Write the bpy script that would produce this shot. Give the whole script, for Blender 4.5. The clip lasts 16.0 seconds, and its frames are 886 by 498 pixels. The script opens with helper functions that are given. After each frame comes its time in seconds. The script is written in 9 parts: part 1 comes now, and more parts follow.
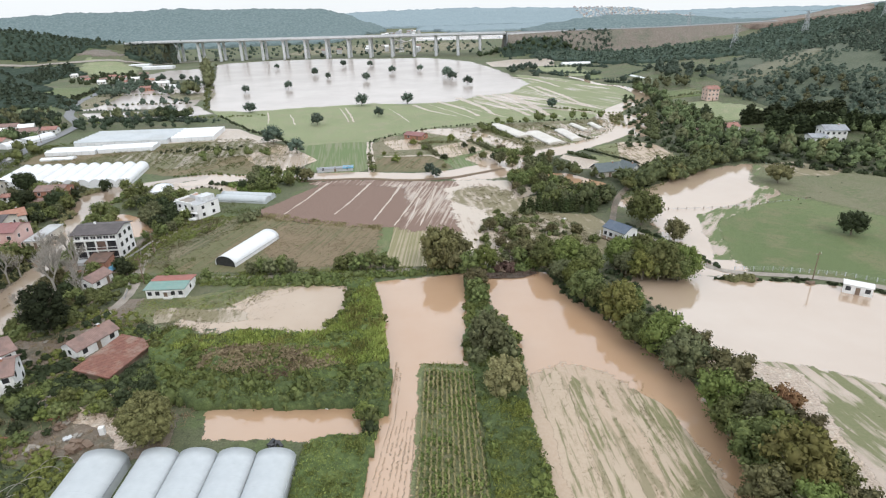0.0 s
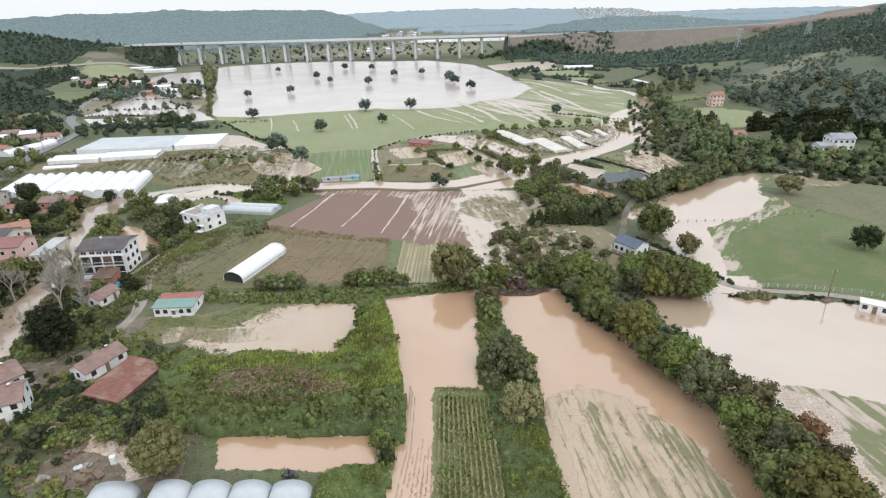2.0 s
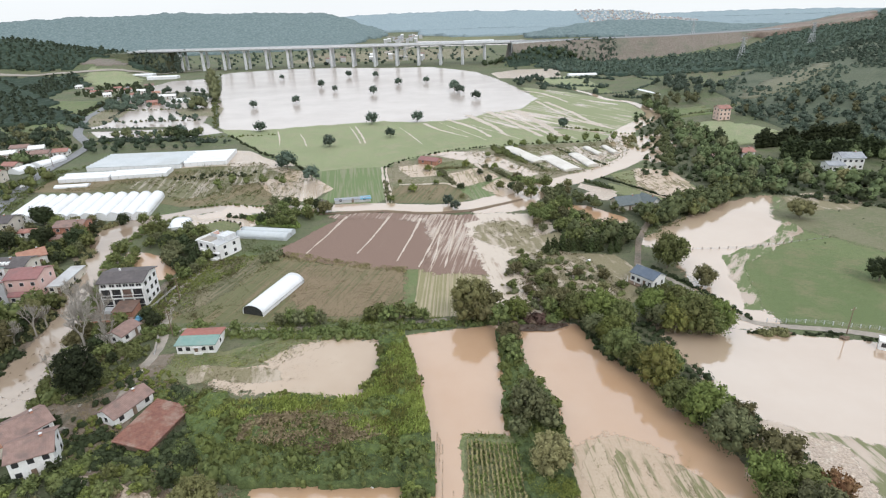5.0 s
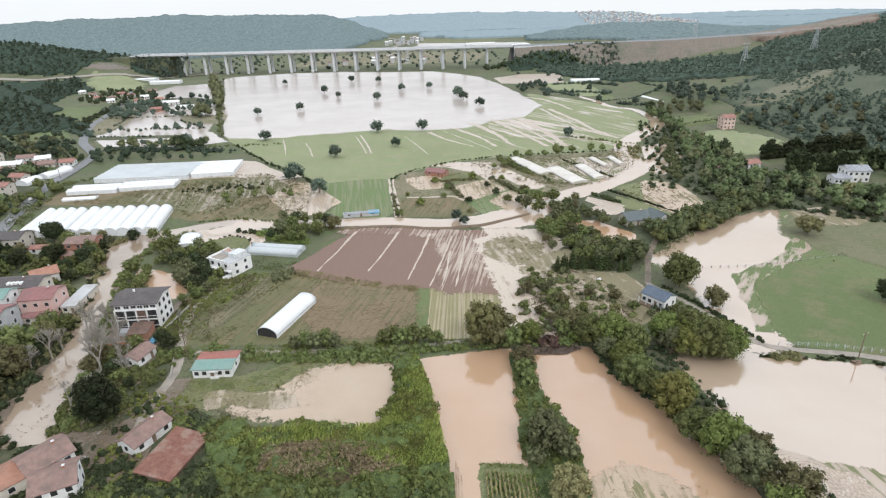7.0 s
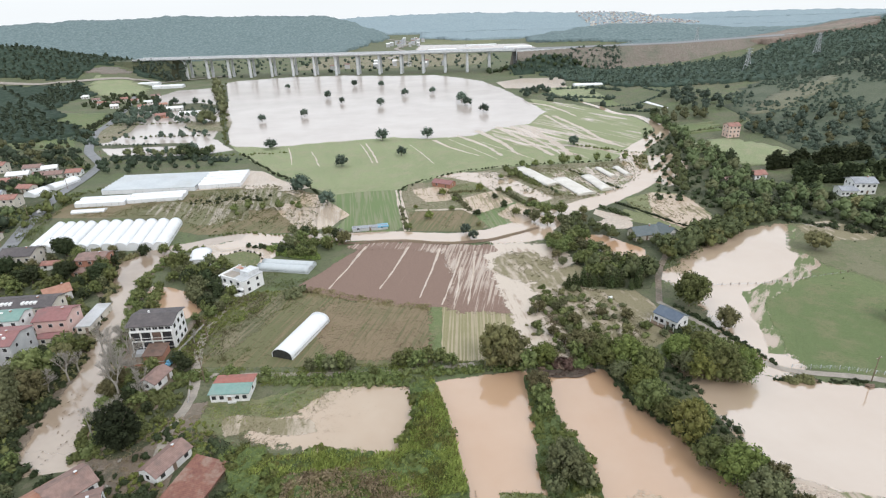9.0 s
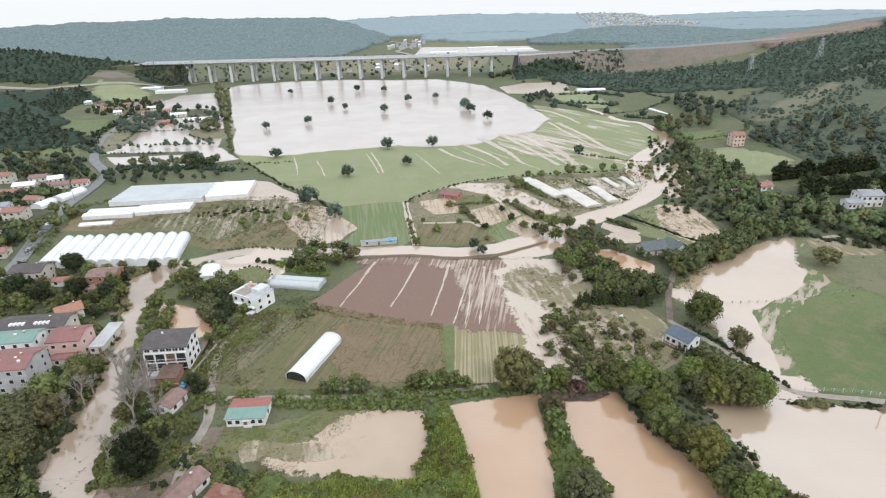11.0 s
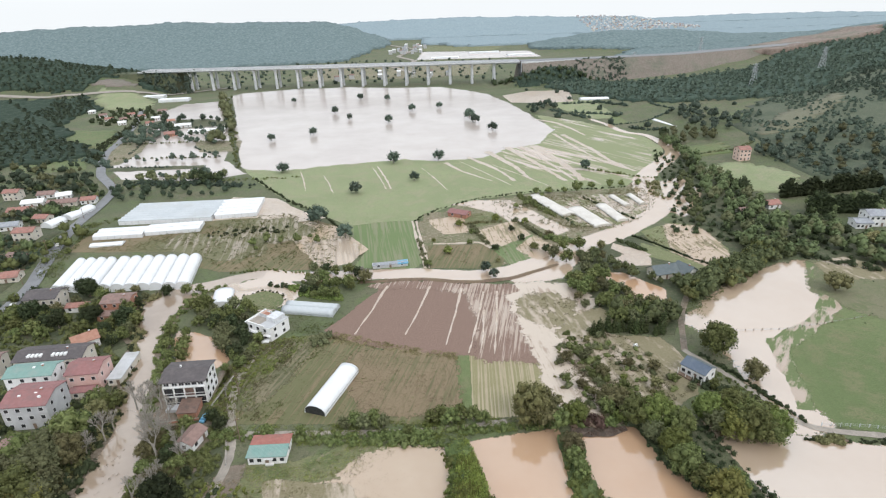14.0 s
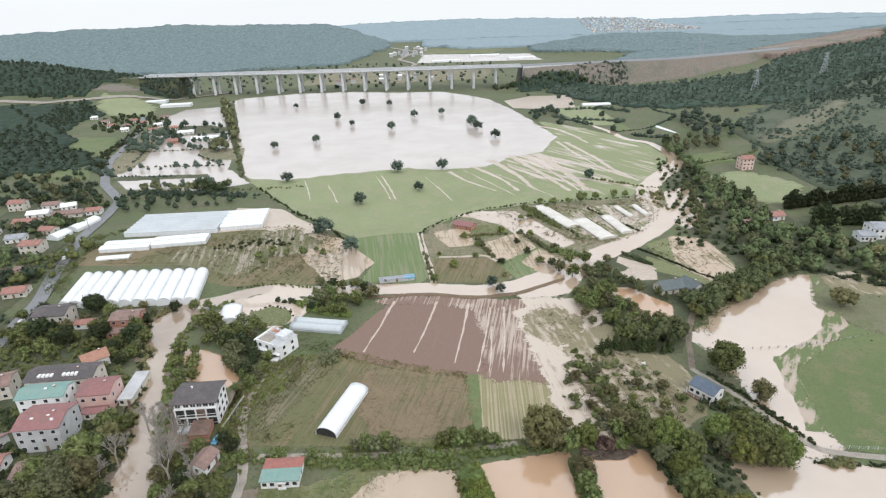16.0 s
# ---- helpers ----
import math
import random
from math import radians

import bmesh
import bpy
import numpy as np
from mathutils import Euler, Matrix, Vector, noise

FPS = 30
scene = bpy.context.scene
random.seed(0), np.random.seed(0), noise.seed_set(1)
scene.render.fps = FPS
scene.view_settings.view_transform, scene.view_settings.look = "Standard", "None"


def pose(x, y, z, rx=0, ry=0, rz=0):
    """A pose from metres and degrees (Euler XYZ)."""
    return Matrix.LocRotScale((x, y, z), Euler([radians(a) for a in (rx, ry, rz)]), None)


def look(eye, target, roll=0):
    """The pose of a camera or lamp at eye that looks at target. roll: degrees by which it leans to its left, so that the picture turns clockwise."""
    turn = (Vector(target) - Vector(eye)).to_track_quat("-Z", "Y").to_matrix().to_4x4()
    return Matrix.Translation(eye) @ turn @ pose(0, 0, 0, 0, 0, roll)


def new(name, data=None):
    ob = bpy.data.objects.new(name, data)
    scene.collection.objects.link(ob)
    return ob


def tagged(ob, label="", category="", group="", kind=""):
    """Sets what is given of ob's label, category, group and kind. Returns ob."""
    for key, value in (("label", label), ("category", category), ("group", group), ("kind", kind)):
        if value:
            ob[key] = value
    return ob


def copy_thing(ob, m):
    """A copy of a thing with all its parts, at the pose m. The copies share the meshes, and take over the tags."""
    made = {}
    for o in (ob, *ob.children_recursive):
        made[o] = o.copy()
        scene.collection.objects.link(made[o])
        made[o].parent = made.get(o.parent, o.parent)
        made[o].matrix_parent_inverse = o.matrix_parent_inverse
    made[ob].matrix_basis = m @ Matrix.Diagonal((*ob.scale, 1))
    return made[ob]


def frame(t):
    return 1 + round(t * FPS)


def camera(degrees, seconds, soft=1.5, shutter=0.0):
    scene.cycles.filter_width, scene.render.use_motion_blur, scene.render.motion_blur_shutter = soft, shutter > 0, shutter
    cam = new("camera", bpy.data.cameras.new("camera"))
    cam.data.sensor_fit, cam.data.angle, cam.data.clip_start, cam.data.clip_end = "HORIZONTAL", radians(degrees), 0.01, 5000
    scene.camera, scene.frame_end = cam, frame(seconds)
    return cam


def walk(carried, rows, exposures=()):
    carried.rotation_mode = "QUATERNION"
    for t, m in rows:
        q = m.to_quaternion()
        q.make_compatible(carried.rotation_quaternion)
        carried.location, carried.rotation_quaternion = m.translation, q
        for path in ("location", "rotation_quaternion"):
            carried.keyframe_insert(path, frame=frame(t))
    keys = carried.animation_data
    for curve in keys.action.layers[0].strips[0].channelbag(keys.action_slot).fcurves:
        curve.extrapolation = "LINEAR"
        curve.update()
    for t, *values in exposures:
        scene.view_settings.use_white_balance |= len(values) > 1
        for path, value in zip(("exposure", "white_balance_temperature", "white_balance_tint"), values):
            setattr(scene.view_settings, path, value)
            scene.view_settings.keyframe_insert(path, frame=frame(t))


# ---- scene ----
cam = camera(76.0, 16.0, 1.2)
ROWS = [
    (0.0, 0.00, -0.00, 72.97, 66.598, 1.581, -0.684),
    (0.5, -0.67, 0.96, 73.66, 66.601, 1.579, -0.704),
    (1.0, -1.47, 1.89, 74.60, 66.603, 1.573, -0.727),
    (1.5, -2.25, 2.76, 75.52, 66.589, 1.568, -0.749),
    (2.0, -3.16, 3.60, 76.73, 66.595, 1.561, -0.746),
    (2.5, -3.98, 4.25, 78.07, 66.586, 1.554, -0.747),
    (3.0, -5.03, 4.87, 79.79, 66.588, 1.574, -0.781),
    (3.5, -5.86, 5.50, 81.44, 66.543, 1.574, -0.804),
    (4.0, -6.80, 6.07, 83.32, 66.530, 1.574, -0.809),
    (6.5, -11.78, 8.47, 92.05, 66.471, 1.599, -0.869),
    (7.0, -12.72, 9.01, 93.85, 66.451, 1.592, -0.871),
    (7.5, -13.74, 9.51, 95.48, 66.418, 1.613, -0.892),
    (8.0, -14.87, 10.09, 97.34, 66.392, 1.620, -0.900),
    (8.5, -15.91, 10.63, 99.04, 66.349, 1.633, -0.913),
    (9.0, -16.97, 11.18, 100.94, 66.325, 1.647, -0.935),
    (11.5, -22.09, 14.18, 109.52, 66.250, 1.687, -1.015),
    (12.0, -23.17, 14.72, 111.33, 66.238, 1.717, -1.048),
    (12.5, -24.05, 15.19, 113.08, 66.242, 1.737, -1.082),
    (13.0, -24.88, 15.86, 114.77, 66.258, 1.744, -1.101),
    (13.5, -25.68, 16.48, 116.48, 66.265, 1.747, -1.120),
    (14.0, -26.48, 17.09, 118.32, 66.271, 1.758, -1.115),
    (14.5, -27.33, 17.70, 120.10, 66.251, 1.765, -1.135),
    (15.0, -28.13, 18.28, 121.84, 66.251, 1.778, -1.148),
    (15.5, -28.87, 18.84, 123.43, 66.224, 1.783, -1.176),
    (16.0, -29.61, 19.22, 125.33, 66.246, 1.800, -1.185),
]
walk(cam, [(t, pose(x, y, z, rx, ry, rz)) for t, x, y, z, rx, ry, rz in ROWS])

from mathutils.geometry import delaunay_2d_cdt

# ---- light ----
world = bpy.data.worlds.new("overcast")
scene.world = world
world.use_nodes = True
wn, wl = world.node_tree.nodes, world.node_tree.links
wn.clear()
sky = wn.new("ShaderNodeTexSky")
sky.sky_type, sky.sun_disc = "NISHITA", False
sky.sun_elevation, sky.sun_rotation = radians(48), radians(150)
sky.dust_density = 4.0
coord = wn.new("ShaderNodeTexCoord")
split = wn.new("ShaderNodeSeparateXYZ")
cloud = wn.new("ShaderNodeTexNoise")
cloud.inputs["Scale"].default_value, cloud.inputs["Detail"].default_value = 2.2, 4
ramp = wn.new("ShaderNodeValToRGB")
ramp.color_ramp.elements[0].position, ramp.color_ramp.elements[0].color = 0.0, (0.96, 1.0, 1.03, 1)
ramp.color_ramp.elements[1].position, ramp.color_ramp.elements[1].color = 0.5, (1.24, 1.345, 1.46, 1)
mix = wn.new("ShaderNodeMix")
mix.data_type, mix.blend_type = "RGBA", "MIX"
mix.inputs[0].default_value = 0.93
soft_cloud = wn.new("ShaderNodeMapRange")
soft_cloud.inputs[3].default_value, soft_cloud.inputs[4].default_value = 0.94, 1.06
mul = wn.new("ShaderNodeMix")
mul.data_type, mul.blend_type = "RGBA", "MULTIPLY"
mul.inputs[0].default_value = 1.0
back = wn.new("ShaderNodeBackground")
back.inputs["Strength"].default_value = 1.03
dim = wn.new("ShaderNodeVectorMath")
dim.operation = "SCALE"
dim.inputs[3].default_value = 0.12
wout = wn.new("ShaderNodeOutputWorld")
wl.new(coord.outputs["Generated"], split.inputs[0])
wl.new(split.outputs["Z"], ramp.inputs[0])
wl.new(coord.outputs["Generated"], cloud.inputs["Vector"])
wl.new(cloud.outputs[0], soft_cloud.inputs[0])
wl.new(ramp.outputs[0], mul.inputs[6])
wl.new(soft_cloud.outputs[0], mul.inputs[7])
wl.new(sky.outputs[0], dim.inputs[0])
wl.new(dim.outputs[0], mix.inputs[6])
wl.new(mul.outputs[2], mix.inputs[7])
wl.new(mix.outputs[2], back.inputs[0])
wl.new(back.outputs[0], wout.inputs[0])
sun_data = bpy.data.lights.new("sun", "SUN")
sun_data.energy, sun_data.angle, sun_data.color = 1.3, radians(20), (1.0, 0.985, 0.955)
sun = new("sun", sun_data)
sun.matrix_world = look((200, -250, 350), (0, 60, 0))


# ---- materials ----
def graph(name):
    m = bpy.data.materials.new(name)
    m.use_nodes = True
    n, l = m.node_tree.nodes, m.node_tree.links
    return m, n, l, n["Principled BSDF"]


def mixed(n, l, a, b, fac):
    k = n.new("ShaderNodeMix")
    k.data_type = "RGBA"
    for socket, value in ((k.inputs[6], a), (k.inputs[7], b)):
        if isinstance(value, tuple):
            socket.default_value = (*value, 1)
        else:
            l.new(value, socket)
    if isinstance(fac, float):
        k.inputs[0].default_value = fac
    else:
        l.new(fac, k.inputs[0])
    return k.outputs[2]


def noise_at(n, l, scale, detail=4.0, stretch=None, angle=0.0, rough=0.6):
    c = n.new("ShaderNodeTexCoord")
    t = n.new("ShaderNodeTexNoise")
    t.inputs["Scale"].default_value, t.inputs["Detail"].default_value, t.inputs["Roughness"].default_value = scale, detail, rough
    out = c.outputs["Object"]
    if stretch:
        turn = n.new("ShaderNodeMapping")
        turn.inputs["Rotation"].default_value = (0, 0, radians(-angle))
        size = n.new("ShaderNodeMapping")
        size.inputs["Scale"].default_value = stretch
        l.new(out, turn.inputs[0])
        l.new(turn.outputs[0], size.inputs[0])
        out = size.outputs[0]
    l.new(out, t.inputs["Vector"])
    return t.outputs[0]


def band(n, l, value, low, high):
    r = n.new("ShaderNodeMapRange")
    r.inputs[1].default_value, r.inputs[2].default_value = low, high
    l.new(value, r.inputs[0])
    return r.outputs[0]


def times_of(n, l, a, b, op="MULTIPLY"):
    k = n.new("ShaderNodeMath")
    k.operation = op
    for socket, v in zip(k.inputs, (a, b)):
        if isinstance(v, (int, float)):
            socket.default_value = v
        else:
            l.new(v, socket)
    return k.outputs[0]


def bumped(n, l, p, height, strength, distance):
    b = n.new("ShaderNodeBump")
    b.inputs["Strength"].default_value, b.inputs["Distance"].default_value = strength, distance
    l.new(height, b.inputs["Height"])
    l.new(b.outputs[0], p.inputs["Normal"])


def surface(name, a, b, scale=1.0, rough=0.8, grain=12.0, bump=0.3, depth=0.05, spread=(0.35, 0.65), c=None, metal=0.0, vary=0.0, mottle=0.8):
    """Two colours in soft patches, a fine grain, relief, and a third colour in stains."""
    m, n, l, p = graph(name)
    big = band(n, l, noise_at(n, l, scale), *spread)
    col = mixed(n, l, a, b, big)
    fine = noise_at(n, l, scale * grain, 3.0)
    if c:
        col = mixed(n, l, col, c, band(n, l, noise_at(n, l, scale * 0.37, 6.0), 0.52, 0.68))
    dark = n.new("ShaderNodeMix")
    dark.data_type, dark.blend_type = "RGBA", "MULTIPLY"
    dark.inputs[0].default_value = 1.0
    l.new(col, dark.inputs[6])
    spread_fine = n.new("ShaderNodeMapRange")
    spread_fine.inputs[3].default_value, spread_fine.inputs[4].default_value = 0.45, 1.55
    l.new(fine, spread_fine.inputs[0])
    l.new(spread_fine.outputs[0], dark.inputs[7])
    col = mixed(n, l, col, dark.outputs[2], mottle)
    if vary:
        info = n.new("ShaderNodeObjectInfo")
        hsv = n.new("ShaderNodeHueSaturation")
        l.new(times_of(n, l, times_of(n, l, info.outputs["Random"], 2 * vary), 1 - vary, "ADD"), hsv.inputs["Value"])
        l.new(col, hsv.inputs["Color"])
        col = hsv.outputs[0]
    l.new(col, p.inputs["Base Color"])
    p.inputs["Roughness"].default_value, p.inputs["Metallic"].default_value = rough, metal
    bumped(n, l, p, fine, bump, depth)
    return m


def foliage(name, a, b, c, rough=0.75):
    """Leaves: every clump its own tone, every plant its own too."""
    m, n, l, p = graph(name)
    # Dark tone lowered so that shadows among the leaves look deeper.
    a = tuple(0.56 * v for v in a)
    g = n.new("ShaderNodeNewGeometry")
    info = n.new("ShaderNodeObjectInfo")
    lump_tone = band(n, l, noise_at(n, l, 0.7, 3.0), 0.3, 0.7)
    tone = times_of(n, l, times_of(n, l, g.outputs["Random Per Island"], 0.55), times_of(n, l, lump_tone, 0.45), "ADD")
    col = mixed(n, l, a, b, tone)
    col = mixed(n, l, col, c, band(n, l, noise_at(n, l, 0.11, 4.0), 0.45, 0.62))
    hsv = n.new("ShaderNodeHueSaturation")
    l.new(times_of(n, l, times_of(n, l, info.outputs["Random"], 0.032), 0.470, "ADD"), hsv.inputs["Hue"])
    l.new(times_of(n, l, times_of(n, l, info.outputs["Random"], 0.5), 0.74, "ADD"), hsv.inputs["Value"])
    l.new(col, hsv.inputs["Color"])
    l.new(hsv.outputs[0], p.inputs["Base Color"])
    p.inputs["Roughness"].default_value = rough
    p.inputs["Specular IOR Level"].default_value = 0.12
    return m


def canopy_leaves(name, a, b):
    """A wood seen from far off: crowns as rounded cells of uneven tone, shade painted between them."""
    m, n, l, p = graph(name)
    co = n.new("ShaderNodeTexCoord")
    v = n.new("ShaderNodeTexVoronoi")
    v.inputs["Scale"].default_value = 0.15
    l.new(co.outputs["Object"], v.inputs["Vector"])
    tone = n.new("ShaderNodeSeparateColor")
    l.new(v.outputs["Color"], tone.inputs[0])
    # Light crown centres, dark rims: the shade of the gaps is in the colour.
    col = mixed(n, l, b, a, band(n, l, v.outputs["Distance"], 0.1, 0.75))
    col = mixed(n, l, col, a, times_of(n, l, tone.outputs[0], 0.55))
    l.new(col, p.inputs["Base Color"])
    p.inputs["Roughness"].default_value = 0.9
    p.inputs["Specular IOR Level"].default_value = 0.1
    bumped(n, l, p, times_of(n, l, times_of(n, l, v.outputs["Distance"], -1.0), noise_at(n, l, 0.8, 3.0), "ADD"), 0.6, 2.0)
    return m


def water(name, a, b, ripple=0.04, rough=0.05, index=2.0):
    m, n, l, p = graph(name)
    col = mixed(n, l, a, b, band(n, l, noise_at(n, l, 0.025, 5.0), 0.35, 0.65))
    l.new(col, p.inputs["Base Color"])
    p.inputs["Roughness"].default_value, p.inputs["IOR"].default_value = rough, index
    bumped(n, l, p, noise_at(n, l, 0.9, 3.0), ripple, 0.05)
    return m


def streaked(name, base, over, angle, low, high, stretch=(0.6, 0.03, 1), scale=1.0, rough=0.6, wet=0.15, patchy=0.02, weight=0.5):
    """A ground in which streaks of a second ground lie along the rows; the second is wet."""
    m, n, l, p = graph(name)
    s = noise_at(n, l, scale, 5.0, stretch, angle)
    w = noise_at(n, l, patchy, 4.0)
    fac = band(n, l, times_of(n, l, times_of(n, l, s, 1 - weight), times_of(n, l, w, weight), "ADD"), low, high)
    g = noise_at(n, l, 1.7, 6.0)
    (a1, a2), (b1, b2) = base, over
    col = mixed(n, l, mixed(n, l, a1, a2, band(n, l, g, 0.35, 0.65)), mixed(n, l, b1, b2, band(n, l, w, 0.4, 0.6)), fac)
    l.new(col, p.inputs["Base Color"])
    r = n.new("ShaderNodeMapRange")
    r.inputs[3].default_value, r.inputs[4].default_value = rough, wet
    l.new(fac, r.inputs[0])
    l.new(r.outputs[0], p.inputs["Roughness"])
    bumped(n, l, p, g, 0.4, 0.08)
    return m


MUD, PALE = (0.43, 0.265, 0.16), (0.465, 0.31, 0.205)
SILT, SILT2 = (0.40, 0.315, 0.25), (0.465, 0.38, 0.31)
GRASS, GRASS2, OLIVE = (0.115, 0.165, 0.055), (0.15, 0.19, 0.075), (0.16, 0.16, 0.08)


def earth(name, tones, rough=0.9, scale=1.0, wet=None):
    """Uneven ground: four tones mixed at field, plot, tuft and blade size."""
    m, n, l, p = graph(name)
    a, b, c, d = tones
    tuft, blade = noise_at(n, l, 0.55 * scale, 5.0), noise_at(n, l, 2.6 * scale, 4.0)
    col = mixed(n, l, a, b, band(n, l, noise_at(n, l, 0.022 * scale, 4.0), 0.4, 0.6))
    col = mixed(n, l, col, c, band(n, l, noise_at(n, l, 0.09 * scale, 6.0), 0.48, 0.62))
    col = mixed(n, l, col, d, band(n, l, tuft, 0.52, 0.66))
    tone = n.new("ShaderNodeMapRange")
    tone.inputs[3].default_value, tone.inputs[4].default_value = 0.15, 1.85
    l.new(blade, tone.inputs[0])
    k = n.new("ShaderNodeMix")
    k.data_type, k.blend_type = "RGBA", "MULTIPLY"
    k.inputs[0].default_value = 1.0
    l.new(col, k.inputs[6])
    l.new(tone.outputs[0], k.inputs[7])
    l.new(k.outputs[2], p.inputs["Base Color"])
    p.inputs["Roughness"].default_value = rough
    bumped(n, l, p, times_of(n, l, tuft, blade, "ADD"), 0.6, 0.25)
    return m


def feather(m):
    """Lets a ground break up into patches where its edge thins out."""
    n, l = m.node_tree.nodes, m.node_tree.links
    p, out = n["Principled BSDF"], n["Material Output"]
    at = n.new("ShaderNodeAttribute")
    at.attribute_name = "fade"
    v = times_of(n, l, times_of(n, l, noise_at(n, l, 0.55, 6.0, rough=0.7), -0.5, "ADD"), 1.5)
    v = times_of(n, l, v, times_of(n, l, at.outputs["Fac"], 1.1), "ADD")
    clear = n.new("ShaderNodeBsdfTransparent")
    k = n.new("ShaderNodeMixShader")
    l.new(band(n, l, times_of(n, l, v, times_of(n, l, at.outputs["Fac"], 0.001, "GREATER_THAN")), 0.47, 0.55), k.inputs[0])
    l.new(p.outputs[0], k.inputs[1])
    l.new(clear.outputs[0], k.inputs[2])
    l.new(k.outputs[0], out.inputs["Surface"])


M = {}
M["meadow"] = earth("rough_meadow", ((0.09, 0.105, 0.05), (0.125, 0.12, 0.07), (0.10, 0.125, 0.05), (0.07, 0.08, 0.04)))
M["grass"] = earth("wet_pasture", ((0.21, 0.235, 0.12), (0.235, 0.26, 0.135), (0.255, 0.25, 0.15), (0.195, 0.22, 0.115)))
M["lawn"] = earth("short_grass", ((0.106, 0.138, 0.052), (0.13, 0.158, 0.064), (0.148, 0.15, 0.072), (0.10, 0.128, 0.048)))
M["flood"] = water("muddy_flood_water", MUD, PALE)
M["lake"] = water("pale_flood_water", (0.42, 0.355, 0.315), (0.48, 0.415, 0.37), 0.05, 0.2)
M["floodpale"] = water("pale_silty_flood_water", (0.42, 0.305, 0.215), (0.46, 0.35, 0.26), 0.03, 0.04, 2.9)
M["floodmid"] = water("settling_flood_water", (0.395, 0.29, 0.205), (0.455, 0.355, 0.265), 0.06, 0.15, 1.6)
M["river"] = water("brown_river_water", (0.28, 0.205, 0.148), (0.40, 0.315, 0.24), 0.10, 0.07, 2.0)
M["silt"] = earth("wet_silt", (SILT, SILT2, (0.42, 0.325, 0.245), (0.50, 0.43, 0.35)), 0.3, 0.8)
M["earth"] = earth("bare_earth", ((0.17, 0.125, 0.10), (0.215, 0.165, 0.135), (0.13, 0.125, 0.085), (0.24, 0.19, 0.155)), scale=0.25)
M["silt_flow"] = streaked("streaming_silt", ((0.47, 0.385, 0.31), (0.50, 0.42, 0.345)), ((0.29, 0.215, 0.165), (0.36, 0.28, 0.22)), 96, 0.52, 0.6, (0.08, 0.6, 1), 0.9, 0.3, 0.7, 0.05, 0.5)
M["plot_rows"] = streaked("silted_vegetable_rows", ((0.12, 0.122, 0.058), (0.165, 0.148, 0.08)), ((0.23, 0.19, 0.135), (0.31, 0.255, 0.195)), 100, 0.5, 0.59, (0.03, 0.45, 1), 0.9, 0.85, 0.4, 0.02, 0.4)
M["row_water"] = streaked("flooded_crop_rows", ((0.45, 0.35, 0.265), (0.48, 0.39, 0.30)), ((0.28, 0.22, 0.165), (0.34, 0.265, 0.20)), 102, 0.47, 0.53, (0.02, 0.7, 1), 1.0, 0.12, 0.5, 0.03, 0.3)
M["cutting"] = earth("raw_cutting", ((0.165, 0.138, 0.115), (0.195, 0.162, 0.136), (0.13, 0.13, 0.096), (0.16, 0.15, 0.115)), scale=0.22)
M["hill_meadow"] = earth("dry_hill_meadow", ((0.135, 0.135, 0.085), (0.165, 0.155, 0.105), (0.12, 0.125, 0.075), (0.15, 0.14, 0.09)), scale=0.5)
M["plough"] = streaked("ploughed_soil", ((0.158, 0.1, 0.077), (0.232, 0.152, 0.118)), (SILT, SILT2), 76, 0.63, 0.68, (0.008, 1.1, 1), 1.0, 0.9, 0.3, 0.012, 0.35)
M["ploughwet"] = streaked("ploughed_soil_under_silt", ((0.158, 0.1, 0.077), (0.232, 0.152, 0.118)), ((0.40, 0.315, 0.25), SILT), 78, 0.485, 0.56, (0.03, 1.0, 1), 1.0, 0.9, 0.25, 0.03, 0.4)
M["stubble"] = streaked("weedy_stubble", ((0.162, 0.124, 0.07), (0.215, 0.162, 0.098)), ((0.098, 0.102, 0.042), (0.125, 0.122, 0.056)), 74, 0.455, 0.54, (0.03, 0.75, 1), 1.2, 0.9, 0.9, 0.018, 0.55)
M["stubble_tan"] = streaked("dry_tan_stubble", ((0.17, 0.125, 0.074), (0.215, 0.16, 0.098)), ((0.104, 0.096, 0.045), (0.135, 0.12, 0.06)), 74, 0.5, 0.58, (0.05, 1.0, 1), 1.1, 0.9, 0.9, 0.03, 0.5)
feather(M["stubble_tan"])
M["vine"] = streaked("striped_stubble", ((0.20, 0.185, 0.09), (0.25, 0.22, 0.12)), ((0.32, 0.26, 0.17), (0.37, 0.305, 0.205)), 87, 0.47, 0.55, (0.012, 0.9, 1), 1.0, 0.9, 0.6, 0.03, 0.25)
M["rows"] = streaked("green_row_crop", ((0.115, 0.165, 0.06), (0.14, 0.18, 0.075)), ((0.155, 0.175, 0.085), (0.18, 0.185, 0.10)), 98, 0.48, 0.56, (0.02, 0.7, 1), 1.0, 0.9, 0.7, 0.03, 0.15)
M["wetgrass"] = streaked("flood_streaked_grass", ((0.20, 0.225, 0.11), (0.23, 0.24, 0.13)), (SILT, (0.46, 0.36, 0.29)), 122, 0.505, 0.55, (0.012, 0.18, 1), 1.0, 0.85, 0.12, 0.006, 0.42)
M["sandgrass"] = streaked("silted_grass", ((0.15, 0.16, 0.075), (0.185, 0.18, 0.095)), (SILT, SILT2), 100, 0.46, 0.51, (0.07, 0.4, 1), 0.8, 0.85, 0.2, 0.03, 0.5)
